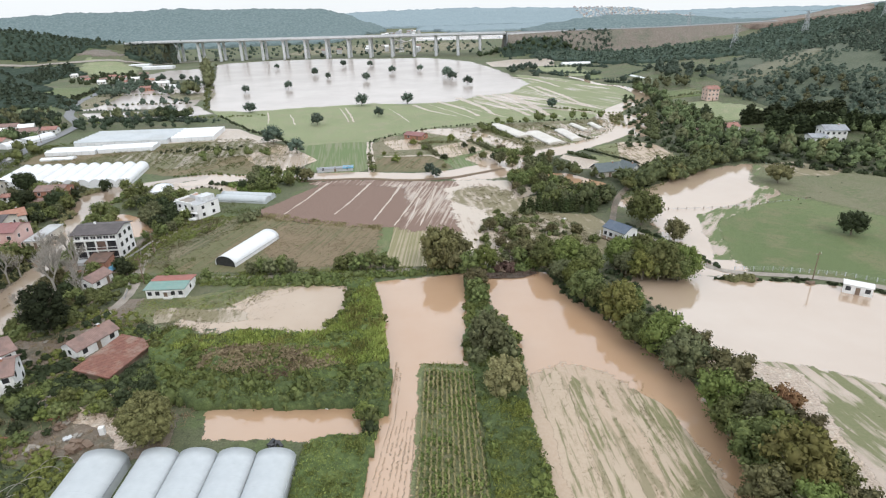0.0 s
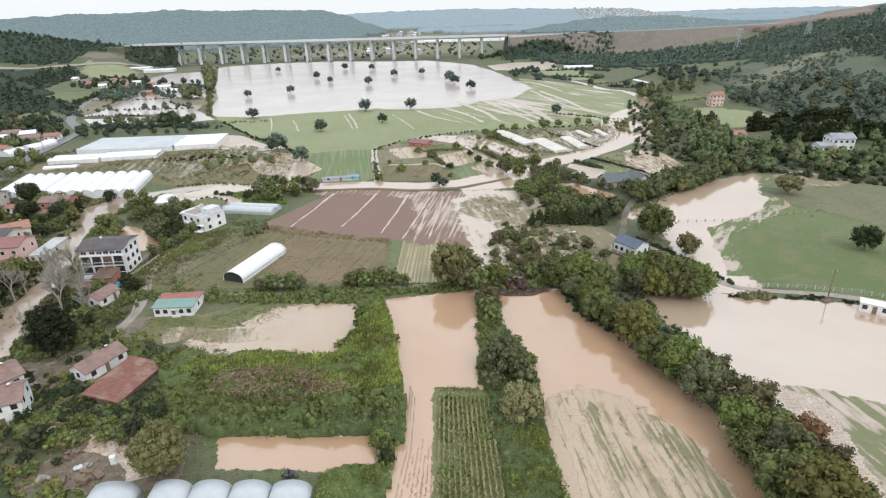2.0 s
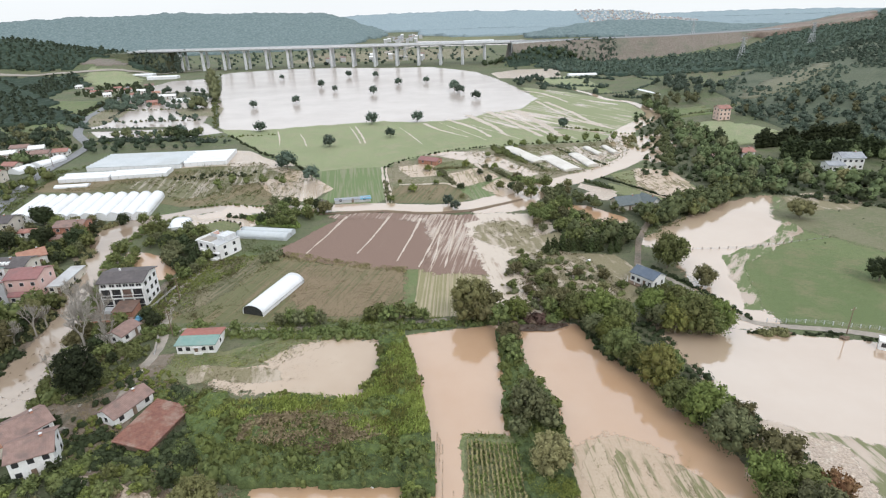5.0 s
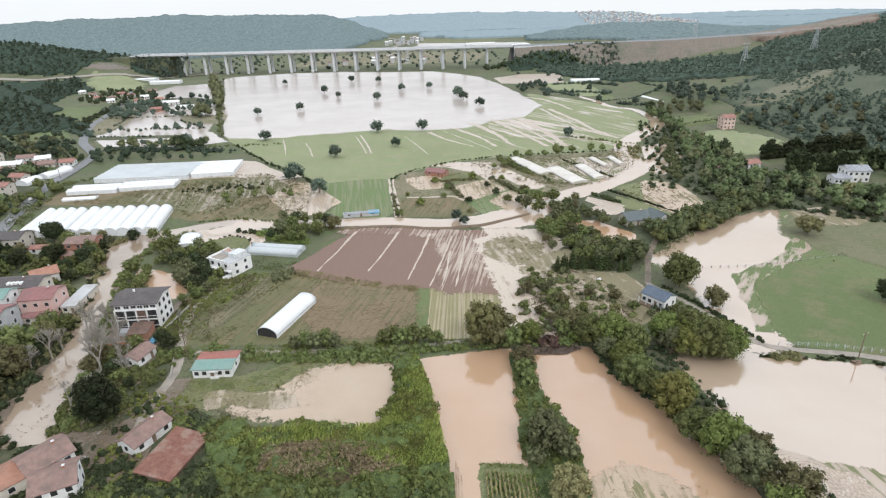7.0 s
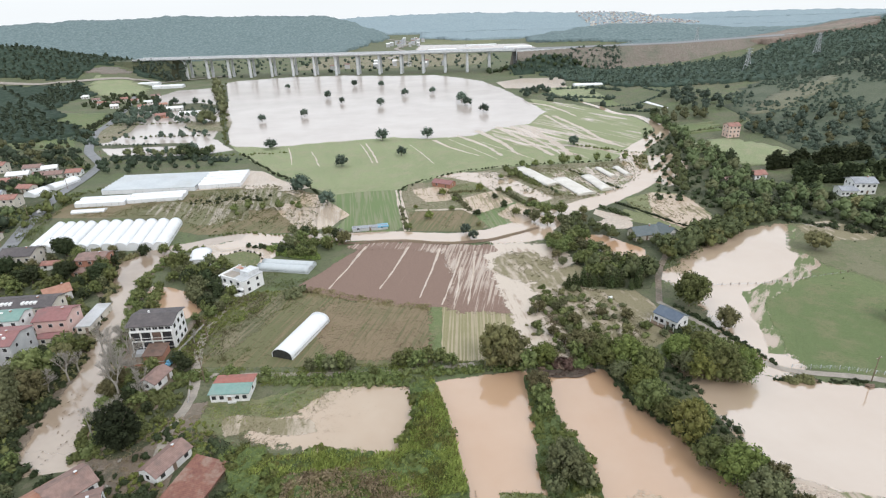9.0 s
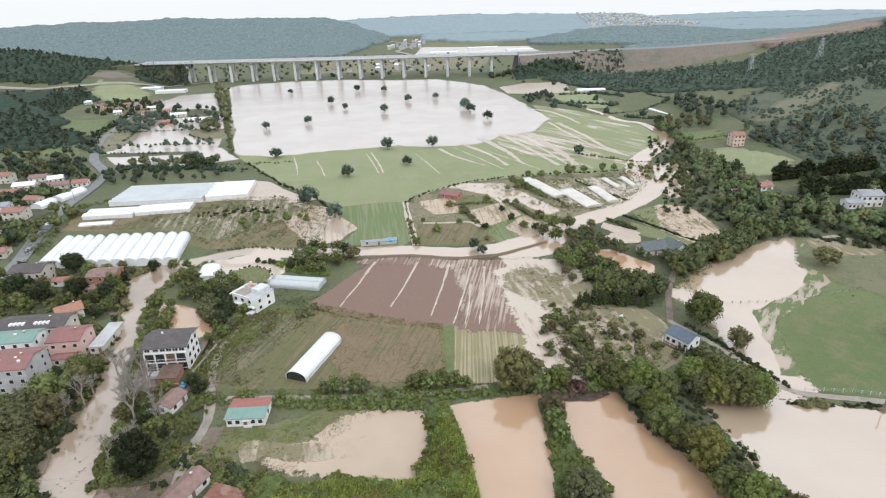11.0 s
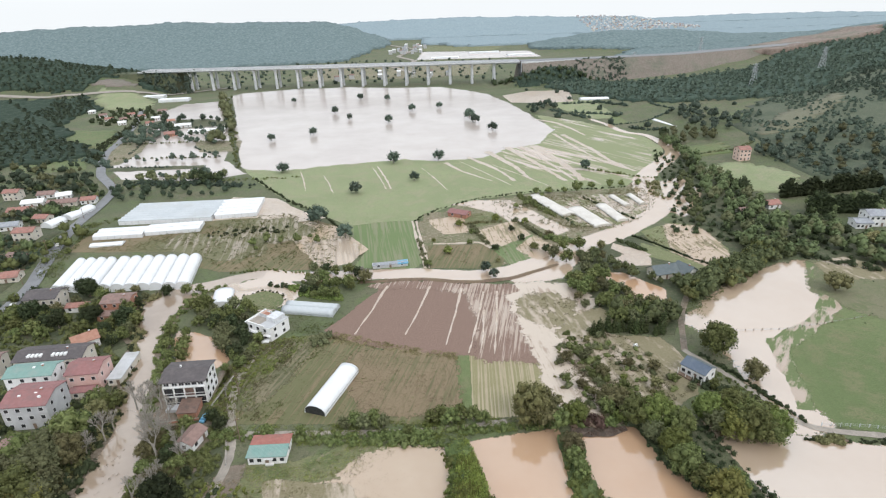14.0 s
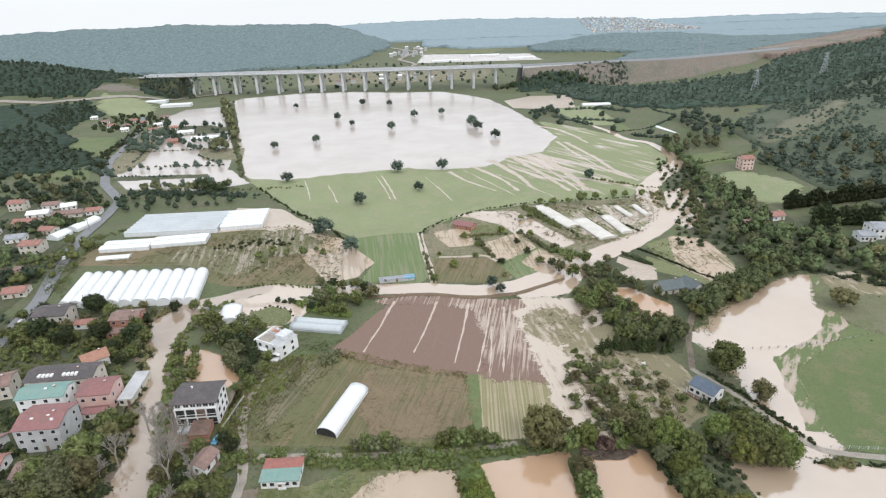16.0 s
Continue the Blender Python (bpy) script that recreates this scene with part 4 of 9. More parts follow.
patch("silt_bed", [(-5, 308), (14, 321), (22, 302), (3, 287)], 0.084, M["drain"], "silted allotment bed", 0.8, 2, 156, 3.0)
ribbon("path_allotment", [(-30, 293.5), (-16, 293), (-5, 294), (0, 285.5)], [1.4, 1.6, 1.4], 0.09, M["silt"], "pale silted path between allotment beds", 159, 0.3, 2)
for k, (p, q, w) in enumerate((((-58.7, 393), (-73, 452), 1.6), ((-62, 393), (-77, 450), 1.0), ((-20, 386), (-38, 443), 0.8), ((24, 392), (-8, 458), 0.8), ((-118, 395), (-132, 445), 0.9), ((-98, 388), (-112, 432), 0.7), ((50, 386), (16, 446), 0.8))):
    ribbon("rut_pasture", [p, ((p[0] + q[0]) / 2 + 0.6, (p[1] + q[1]) / 2), q], [w * 0.4, w * 0.7, w * 0.35], 0.06, M["silt"], "pale wheel rut across the pasture", 60 + k, 0.5, 3)
for k, (line_, widths) in enumerate((
        ([(80, 616), (97, 595), (105, 566), (111, 535)], [3, 4, 3, 1]), ([(62, 494), (78, 470), (98, 455), (109, 433), (118, 415)], [5, 5, 4, 4, 2]),
        ([(58, 503), (67, 459), (73, 425), (75, 396)], [7, 6, 5, 3]), ([(34, 500), (51, 444), (63, 397)], [5, 3.5, 3]), ([(16, 487), (33, 438), (40, 403)], [5, 4, 2]),
        ([(91, 541), (104, 482), (108, 445), (115, 422)], [4, 3, 3, 2]), ([(66, 432), (95, 415), (109, 402)], [3, 4, 2]), ([(-1, 470), (19, 432), (28, 401)], [4, 2.5, 1.5]),
        ([(-20, 456), (-7, 428), (12, 403)], [2.5, 2, 1]), ([(46, 500), (60, 446), (70, 398)], [3, 2, 2]), ([(84, 545), (92, 490), (101, 450)], [2.5, 2, 1]))):
    ribbon("silt_pasture_streak", line_, widths, 0.115 + 0.002 * k, M["silt"], "long pale streak of silt and water over the pasture", 480 + k, 1.0, 3)
ribbon("water_stream", [(-111, 262), (-84, 259), (-62, 259), (-35, 259), (-14, 253), (4, 255), (20, 262), (37, 277), (54, 290), (70, 299), (86, 313), (104, 330), (108, 350), (109, 374), (117, 396), (132, 420), (151, 442), (166, 466), (168, 502), (165, 529), (149, 543), (143, 583), (134, 610)],
       [9, 10, 9, 9, 12, 16, 14, 12, 12, 12, 12, 13, 12, 12, 11, 9, 7, 6, 6, 5, 4], 0.08, M["floodpale"], "swollen brown stream winding up the valley", 3, 0.8)
patch("water_stream_pool", [(126, 386), (141, 393), (142, 366), (131, 341), (114, 322), (110, 337), (121, 364)], 0.07, M["floodpale"], "pale pool spilling from the stream bend", 1.0, 3, 158, 4.0)
patch("water_allotment", [(-17, 355), (-3, 361), (19, 359), (32, 333), (45, 306), (37, 300), (26, 322), (16, 319), (10, 335), (-7, 351)], 0.078, M["floodpale"], "flooded strip through the allotments", 1.0, 2, 451, 1.6)
patch("water_bend", [(6, 262), (29, 274), (42, 287), (42, 270), (28, 249), (8, 246)], 0.071, M["floodpale"], "flood water spread at the stream bend", 1.2, 2, 452, 4.0)
patch("silt_film_beds", [(47, 354), (78, 363), (101, 360), (100, 338), (84, 315), (68, 308), (50, 316)], 0.06, M["sandgrass"], "silt between the film beds", 1.2, 2, 453, 5.0)
patch("silt_garden", [(57, 265), (64.5, 271), (75, 268), (72.5, 259.5), (62, 259)], 0.08, M["silt"], "pale silt over a garden plot", 1.0, 1.5, 454, 2.5)
patch("silt_garden", [(63, 285), (73, 275), (77, 270), (68, 268.5), (61.5, 279)], 0.082, M["silt"], "pale silt beside the clipped hedge", 1.0, 1.5, 455, 2.5)
ribbon("bank_stream", [(-64, 251), (-35, 253), (-16, 247), (5, 249), (30, 263)], [1.5, 2, 2, 2, 1], 0.2, M["bramble_dry"], "narrow dark bank in the stream", 4, 0.4)
ribbon("road_village", [(-212, 205), (-215, 225), (-220, 259), (-228, 280), (-239, 313), (-246, 340), (-250, 375), (-258, 412), (-290, 452), (-311, 493), (-327, 532), (-335, 570), (-357, 643), (-400, 760)], [5.0, 5.0], 0.45, M["asphalt"], "grey asphalt village road", 5, 0.1)
ribbon("lane_east", [(60, 188), (70, 170), (76, 153), (79, 145), (90, 144), (107, 140), (122, 131), (160, 105)], [1.6, 1.6, 1.8, 2.4, 3.0, 3.0], 0.14, M["lane"], "wet gravel lane on a low bank", 6, 0.2)
ribbon("lane_house", [(-88, 118), (-90, 130), (-88, 142), (-92, 155), (-97, 168), (-98, 182), (-96, 198)], [2.0, 2.4], 0.1, M["lane"], "narrow concrete lane past the houses", 7, 0.2)
ribbon("lane_silt", [(-90, 95), (-82, 93.5), (-74, 91), (-67, 88.5), (-60.5, 85.5), (-59, 81)], [1.5, 3, 3.5, 3, 3.5, 3], 0.1, M["silt"], "pale silted track through the yard", 112, 0.9, 1.5)
ribbon("lane_mud", [(-106, 120), (-96, 113), (-89, 107), (-84, 99), (-74, 92)], [4, 5, 5, 4], 0.09, M["mud"], "muddy track between the cottages", 12, 0.4)
for k in (-1, 1):
    ribbon("lane_field", [(-41 + k * 1.1, 329), (-38 + k * 1.1, 303), (-35 + k * 1.1, 282), (-33 + k * 1.1, 264)], [0.8, 0.9, 0.8], 0.11, M["silt"], "pale muddy wheel track through the fields", 8 + k, 0.4, 2)
ribbon("lane_wood", [(60, 187), (63, 194), (65.6, 205), (72, 218), (80.5, 232)], [1.8, 2.0], 0.1, M["mud"], "gravel lane between trees", 9, 0.2)
ribbon("road_highway_foot", [(-1100, 905), (-760, 892), (-656, 884), (-586, 868), (-531, 872), (-467, 878), (-420, 894), (-375, 930), (-340, 960)], [7, 7], 0.9, M["lane"], "pale road along the foot of the hill", 10, 0.2, 8)
ribbon("ditch_field", [(-98, 153), (-70, 152), (-40, 151), (-22, 152), (-8, 154)], [2.0, 1.6], 0.09, M["lane"], "narrow ditch path behind the hedge", 11, 0.2)
for k, (name, pts, mat, label) in enumerate((
        ("field_west_meadow", [(-386, 493), (-337, 510), (-314, 474), (-366, 464)], "lawn", "bright green meadow below the wood"),
        ("field_garden_ground", [(-350, 640), (-345, 685), (-292, 685), (-254, 660), (-262, 640), (-300, 634), (-322, 640)], "undergrowth", "dark garden ground among the flood"),
        ("field_garden_beds", [(-258, 566), (-214, 562), (-204, 520), (-238, 522)], "seedling", "brown and olive garden beds in the flood"),
        ("field_garden_mud", [(-345, 620), (-318, 610), (-296, 530), (-292, 488), (-306, 478), (-322, 520)], "seedling", "muddy gardens beside the village road"),
        ("field_garden_bank", [(-292, 474), (-218, 474), (-214, 466), (-290, 464)], "undergrowth", "weedy bank between flooded gardens"),
        ("field_lake_shore", [(-322, 850), (-270, 700), (-231, 582), (-204.5, 515), (-187, 462), (-185, 463), (-202.5, 516), (-228, 583), (-264, 702), (-316, 850)], "undergrowth", "narrow weedy bank between the flood waters"),
        ("field_far_east", [(104, 727), (221, 723), (280, 731), (249, 612), (194, 607), (134, 610)], "grass", "far green fields by the stream"),
        ("field_far_meadow", [(151, 578), (189, 584), (224, 618), (212, 660), (170, 650)], "lawn", "far green meadow between hedges"),
        ("field_far_plot", [(158, 655), (212, 664), (200, 702), (160, 702)], "grass", "far pale green plot"),
        ("field_far_mud", [(68, 726), (64, 781), (102, 812), (156, 810), (141, 719), (104, 714)], "silt", "far pale mud flat beside the lake"))):
    patch(name, pts, 0.10 + 0.02 * k, M[mat], label, 1.5, 5, 40)


def draped(name, pts, z, material, label, step=12):
    """A field that follows the slope of a hill."""
    xs, ys = [p[0] for p in pts], [p[1] for p in pts]
    bm, made = bmesh.new(), {}
    x = min(xs)
    while x < max(xs):
        y = min(ys)
        while y < max(ys):
            if inside(x + step / 2 + 3 * noise.noise((x / 9, y / 9, 2)), y + step / 2, pts):
                f = []
                for a, b in ((x, y), (x + step, y), (x + step, y + step), (x, y + step)):
                    key = (round(a, 2), round(b, 2))
                    if key not in made:
                        jx, jy = a + 2 * noise.noise((a / 7, b / 7, 4)), b + 2 * noise.noise((a / 7, b / 7, 6))
                        made[key] = bm.verts.new((jx, jy, land(jx, jy) + z))
                    f.append(made[key])
                bm.faces.new(f).smooth = True
            y += step
        x += step
    for v in bmesh.ops.extrude_edge_only(bm, edges=[e for e in bm.edges if e.is_boundary])["geom"]:
        if isinstance(v, bmesh.types.BMVert):
            v.co.z = land(v.co.x, v.co.y) - 1.0
    return solid(name, bm, material, label, kind="structure")


draped("field_hill_meadow", [(168, 418), (196, 426), (220, 388), (193, 350), (176, 358)], 0.5, M["grass"], "green meadow at the foot of the hill", 5)
draped("field_hill_lawn", [(178, 478), (210, 478), (202, 450), (170, 448)], 0.5, M["lawn"], "green strip meadow below the wood", 5)
draped("field_hillside", [(225, 420), (240, 520), (330, 640), (600, 740), (900, 640), (900, 420), (520, 260), (300, 300), (235, 345)], 0.35, M["hillside"], "grey-green grassy hillside", 14)
draped("field_hill_clearing", [(240, 484), (262, 512), (282, 530), (330, 556), (366, 576), (350, 544), (300, 505), (275, 488)], 0.8, M["hill_meadow"], "dry grey-olive meadow on the hillside", 6)
draped("field_hill_clearing", [(257, 640), (313, 676), (366, 696), (338, 646), (288, 618)], 0.8, M["hill_meadow"], "pale grassy clearing below the hill wood", 7)
draped("field_west_slope", [(-433, 645), (-372, 635), (-336, 559), (-318, 511), (-349, 550), (-395, 588)], 0.3, M["lawn"], "green and yellowing meadow beside the wood", 6)
draped("ground_village_west", [(-345, 300), (-322, 415), (-268, 404), (-256, 350), (-246, 310), (-232, 262), (-222, 205), (-300, 195)], 0.12, M["undergrowth"], "dark garden ground between the village houses", 6)
draped("field_west_upper", [(-519, 891), (-455, 876), (-419, 838), (-395, 765), (-453, 777), (-500, 830)], 0.3, M["grass"], "green field below the road", 8)
draped("cutting_west", [(-552, 908), (-540, 922), (-500, 926), (-470, 908), (-500, 896)], 0.4, M["cutting"], "bare brown cutting at the foot of the hill", 6)
draped("cutting_hill", [(452, 1002), (500, 1062), (590, 1135), (680, 1178), (790, 1188), (812, 1145), (775, 1085), (640, 1030), (520, 965)], 7.5, M["earth"], "raw brown earth cutting on the hilltop", 12)


# ---- viaduct ----
def viaduct_thing():
    x0, x1, y0, y1, z = -480, 103, 938, 904, 30.4
    length, yaw = math.hypot(x1 - x0, y1 - y0), math.degrees(math.atan2(y1 - y0, x1 - x0))
    v = thing("viaduct", "long grey concrete motorway viaduct on tall paired piers", "bridge", pose(x0, y0, 0, 0, 0, yaw))
    for y in (-8.0, 9.5):
        part("deck", prism([(y, z), (y + 15, z), (y + 15, z - 0.5), (y + 12.4, z - 0.9), (y + 11.6, z - 2.3), (y + 3.4, z - 2.3), (y + 2.6, z - 0.9), (y, z - 0.5)], 0, length), M["concrete"], v)
        part("road_surface", boxed(0, length, y + 0.5, y + 14.5, z + 0.01, z + 0.1), M["asphalt"], v)
        for e in (y - 0.15, y + 14.75):
            part("parapet", boxed(0, length, e, e + 0.4, z - 0.6, z + 1.1), M["concrete"], v, "pale concrete edge barrier")
    for i in range(2, 17):
        x = 11.5 + 33.4 * i
        for y in (-0.5, 17):
            pier = bmesh.new()
            bmesh.ops.create_cone(pier, cap_ends=True, segments=8, radius1=2.4, radius2=2.2, depth=z - 3.4, matrix=Matrix.Translation((x, y, (z - 3.4) / 2 - 0.4)) @ Matrix.Diagonal((0.9, 1.25, 1, 1)))
            part("pier", pier, M["concrete"], v)
            part("pier_head", boxed(x - 1.8, x + 1.8, y - 4.5, y + 4.5, z - 3.8, z - 2.3, bevel=0.4), M["concrete"], v)


viaduct_thing()


def bank(name, line, top, base, height, material, label):
    """An earth bank with sloping sides and a level crown along a line."""
    bm, prev = bmesh.new(), None
    pts = []
    for (a, b), (c, d) in zip(line, line[1:]):
        k = max(1, int(math.hypot(c - a, d - b) / 15))
        pts += [(a + (c - a) * i / k, b + (d - b) * i / k) for i in range(k)]
    pts.append(line[-1])
    for i, (x, y) in enumerate(pts):
        p, q = pts[max(i - 1, 0)], pts[min(i + 1, len(pts) - 1)]
        t = Vector((q[0] - p[0], q[1] - p[1])).normalized()
        row = []
        for s, z in ((-base, -2), (-top - (base - top) * 0.5, height * 0.5), (-top, height), (top, height), (base, -2)):
            px, py = x + t.y * -s, y - t.x * -s
            j = 1.2 * noise.noise((px / 12, py / 12, 8)) if 0 < z < height else 0
            row.append(bm.verts.new((px, py, z + j)))
        if prev:
            for a, b, c, d in zip(prev, prev[1:], row[1:], row):
                bm.faces.new((a, b, c, d))
        if i in (0, len(pts) - 1):
            bm.faces.new(row)
        prev = row
    bmesh.ops.recalc_face_normals(bm, faces=bm.faces)
    return solid(name, bm, material, label, kind="structure")


bank("embankment_east", [(104, 913), (218, 920), (348, 935), (462, 985), (640, 1060)], 16, 46, 30.4, M["cutting"], "brown earth embankment carrying the motorway")
bank("embankment_west", [(-418, 943), (-484, 947), (-560, 965), (-700, 995)], 14, 34, 28.0, M["undergrowth"], "earth embankment at the viaduct's end")
wall_bm = prism([(895.0, 16.0), (895.0, 30.6), (897.4, 30.6), (897.4, 16.0)], 104, 106)
for i in range(11):
    x = 106 + 8 * i
    low = 16.5 + 1.25 * i
    box(wall_bm, x, x + 7.96, 895.0 + 0.09 * (x - 104), 897.4 + 0.09 * (x - 104), low, 30.6)
solid("wall_abutment", wall_bm, M["concrete"], "pale concrete wing wall at the viaduct's end", kind="structure")
bank("road_motorway", [(104, 913), (218, 920), (348, 935), (462, 985), (640, 1060)], 13, 13.2, 30.8, M["asphalt"], "grey motorway surface on the embankment")


# ---- buildings ----
def window_at(parent, x, y, z, w, h, turn):
    """A framed window on a wall; turn 0 faces -y, 1 faces +x, 2 faces -x."""
    def b(u0, u1, d0, d1, z0, z1):
        if turn == 0:
            return boxed(u0, u1, y - d1, y - d0, z0, z1)
        if turn == 1:
            return boxed(x + d0, x + d1, u0, u1, z0, z1)
        return boxed(x - d1, x - d0, u0, u1, z0, z1)
    c = x if turn == 0 else y
    win = part("window", b(c - w / 2 - 0.08, c + w / 2 + 0.08, -0.02, 0.06, z - 0.08, z + h + 0.08), M["white"], parent, "white framed window")
    part("pane", b(c - w / 2, c + w / 2, 0.04, 0.075, z, z + h), M["dark"], win)


def house(label, x, y, w, d, yaw, floors, wall, roof, rise=1.8, storey=2.8, over=0.5, roof_back=None, chimney=True, bays=3, side=2, flat=False, name="house", lift=0.0, door=True):
    """Walls, a pitched roof of two slabs with the ridge along x, framed windows, a door and a chimney. x, y: the middle."""
    h = floors * storey
    e = thing(name, label, "house", pose(x, y, land(x, y) + lift, 0, 0, yaw))
    part("wall", boxed(-w / 2, w / 2, -d / 2, d / 2, -0.6, h), wall, e)
    if flat:
        part("roof", boxed(-w / 2 - 0.25, w / 2 + 0.25, -d / 2 - 0.25, d / 2 + 0.25, h, h + 0.3), roof, e)
    else:
        slope = rise / (d / 2)
        for s, m in ((-1, roof), (1, roof_back or roof)):
            e0, low = s * (d / 2 + over), h - over * slope
            part("roof", prism([(0, h + rise + 0.06), (e0, low + 0.06), (e0, low + 0.24), (0, h + rise + 0.26)], -w / 2 - over, w / 2 + over), m, e)
        part("gable", prism([(-d / 2, h), (d / 2, h), (0, h + rise)], -w / 2, w / 2), wall, e)
        part("ridge", prism([(-0.18, h + rise + 0.16), (0.18, h + rise + 0.16), (0, h + rise + 0.34)], -w / 2 - over, w / 2 + over), roof, e)
    if chimney and not flat:
        c = part("chimney", boxed(w * 0.22, w * 0.22 + 0.5, -0.45, 0.05, h + rise * 0.5, h + rise + 0.7), M["brick"], e)
        part("chimney_cap", boxed(w * 0.22 - 0.07, w * 0.22 + 0.57, -0.52, 0.12, h + rise + 0.7, h + rise + 0.8), M["concrete"], c)
    for f in range(floors):
        for i in range(bays):
            u = -w / 2 + w * (i + 0.5) / bays
            if door and f == 0 and i == bays // 2:
                part("door", boxed(u - 0.5, u + 0.5, -d / 2 - 0.06, -d / 2 + 0.03, 0.05, 2.1), M["wood"], e, "brown timber door")
            else:
                window_at(e, u, -d / 2, f * storey + 0.95, min(1.2, w / bays * 0.55), 1.2, 0)
        for i in range(side):
            v = -d / 2 + d * (i + 0.5) / side
            window_at(e, w / 2, v, f * storey + 0.95, 1.0, 1.2, 1)
            window_at(e, -w / 2, v, f * storey + 0.95, 1.0, 1.2, 2)
    return e


rg = house("low white house, roof red behind and teal in front", -77.3, 144.3, 10.6, 8.4, 1, 1, M["white"], M["roof_teal"], 0.3, 2.7, 0.4, M["roof_brick"], False, 5, 1)
part("porch", boxed(-0.4, 1.8, -5.0, -3.8, 0, 0.5), M["white"], rg, "white porch step")
part("porch_roof", boxed(-0.6, 2.0, -5.0, -3.7, 2.2, 2.32), M["white"], rg)


def apartment():
    """Three floors, open balconies and framed bays on the front, a low dark roof."""
    w, d, st = 13.4, 10.4, 2.9
    e = thing("apartment_house", "three-storey white apartment house with dark low roof and balconies", "apartment house", pose(-110.8, 173.4, 0, 0, 0, 3))
    part("wall", boxed(-w / 2, w / 2, -d / 2, d / 2, -0.6, 3 * st), M["white"], e)
    for s in (-1, 1):
        part("roof", prism([(0, 3 * st + 1.5), (s * (d / 2 + 0.8), 3 * st + 0.12), (s * (d / 2 + 0.8), 3 * st + 0.34), (0, 3 * st + 1.72)], -w / 2 - 0.7, w / 2 + 0.7), M["roof_dark"], e)
    part("gable", prism([(-d / 2, 3 * st), (d / 2, 3 * st), (0, 3 * st + 1.5)], -w / 2, w / 2), M["white"], e)
    for u in (-5.4, -2.8, -0.6, 1.4, 3.4, 5.4):
        win = part("window", boxed(u - 0.75, u + 0.75, -d / 2 - 0.05, -d / 2 + 0.02, 7.35, 8.2), M["dark"], e, "small dark window under the eaves")
        part("mullion", boxed(u - 0.04, u + 0.04, -d / 2 - 0.09, -d / 2, 7.35, 8.2), M["white"], win)
        part("window_sill", boxed(u - 0.85, u + 0.85, -d / 2 - 0.16, -d / 2, 7.26, 7.33), M["concrete"], win)
    for f in range(2):
        for i, u in enumerate((-5.0, -1.7, 1.6, 4.9)):
            brown = i == 2
            win = part("window", boxed(u - 1.5, u + 1.5, -d / 2 - 0.05, -d / 2 + 0.02, f * 3.45 + 0.15, f * 3.45 + 3.2), M["roof_porch"] if brown else M["dark"], e, "red-brown glazed bay" if brown else "dark glazed bay")
            for k in (-1, 1):
                part("mullion", boxed(u + k * 0.75 - 0.03, u + k * 0.75 + 0.03, -d / 2 - 0.1, -d / 2, f * 3.45 + 0.15, f * 3.45 + 3.2), M["roof_porch"] if brown else M["roof_dark"], win)
            part("railing", boxed(u - 1.5, u + 1.5, -d / 2 - 0.62, -d / 2 - 0.56, f * 3.45 + 0.35, f * 3.45 + 1.1), M["roof_porch"] if brown else M["dark"], e, "dark balcony railing")
            part("handrail", boxed(u - 1.5, u + 1.5, -d / 2 - 0.66, -d / 2 - 0.52, f * 3.45 + 1.1, f * 3.45 + 1.22), M["white"], e)
    for f in range(3):
        for v in (-3.2, 0.2, 3.4):
            window_at(e, w / 2, v, f * st + 0.8, 1.5, 1.4, 1)
            window_at(e, -w / 2, v, f * st + 0.9, 1.2, 1.3, 2)
    for f in (1, 2):
        part("balcony", boxed(-w / 2, w / 2, -d / 2 - 0.68, -d / 2, f * 3.45 - 0.2, f * 3.45 + 0.08), M["white"], e)
    for u in (-w / 2 + 0.15, -3.35, -0.05, 3.25, w / 2 - 0.15):
        part("column", boxed(u - 0.16, u + 0.16, -d / 2 - 0.66, -d / 2 - 0.36, 0, 6.7), M["white"], e)
    part("porch_wall", boxed(-0.6, 5.2, -d / 2 - 7.6, -d / 2 - 1.4, -0.4, 2.3), M["brick"], e, "brown timber porch")
    part("porch_roof", prism([(-d / 2 - 8.0, 2.3), (-d / 2 - 1.4, 3.0), (-d / 2 - 1.4, 3.2), (-d / 2 - 8.0, 2.5)], -0.9, 5.6), M["roof_porch"], e, "brown lean-to roof")
    part("terrace", boxed(-5.6, -1.0, -d / 2 - 4.2, -d / 2 - 1.4, -0.4, 1.1), M["grey"], e, "grey concrete terrace")
    part("chimney", boxed(-2.6, -2.1, 0.8, 1.3, 3 * st + 0.9, 3 * st + 2.2), M["white"], e)


apartment()
house("small cottage with faded brown tile roof", -102.0, 150.0, 7.4, 5.4, 76, 1, M["white"], M["roof_brown"], 1.3, 2.5, 0.35, bays=2, side=1, chimney=False)
grey_block = house("three-storey grey apartment block with maroon sheet roof", -156, 164.5, 13.5, 12, 4, 3, M["grey"], M["roof_maroon"], 1.6, 2.9, 0.4, bays=4, side=2)
teal_block = house("white apartment block with teal sheet roof", -164.5, 178, 15, 8, 5, 3, M["white"], M["roof_teal"], 1.3, 2.9, 0.4, bays=4, side=2)
house("pink apartment house with maroon roof", -149, 182, 10.5, 10, 5, 2, M["pink"], M["roof_maroon"], 1.6, 3.4, 0.4, bays=3, side=2)
house("low annexe with maroon lean-to roof", -147.5, 174.5, 7.5, 3.6, 5, 1, M["cream"], M["roof_maroon"], 0.6, 2.6, 0.3, bays=2, side=1, chimney=False)
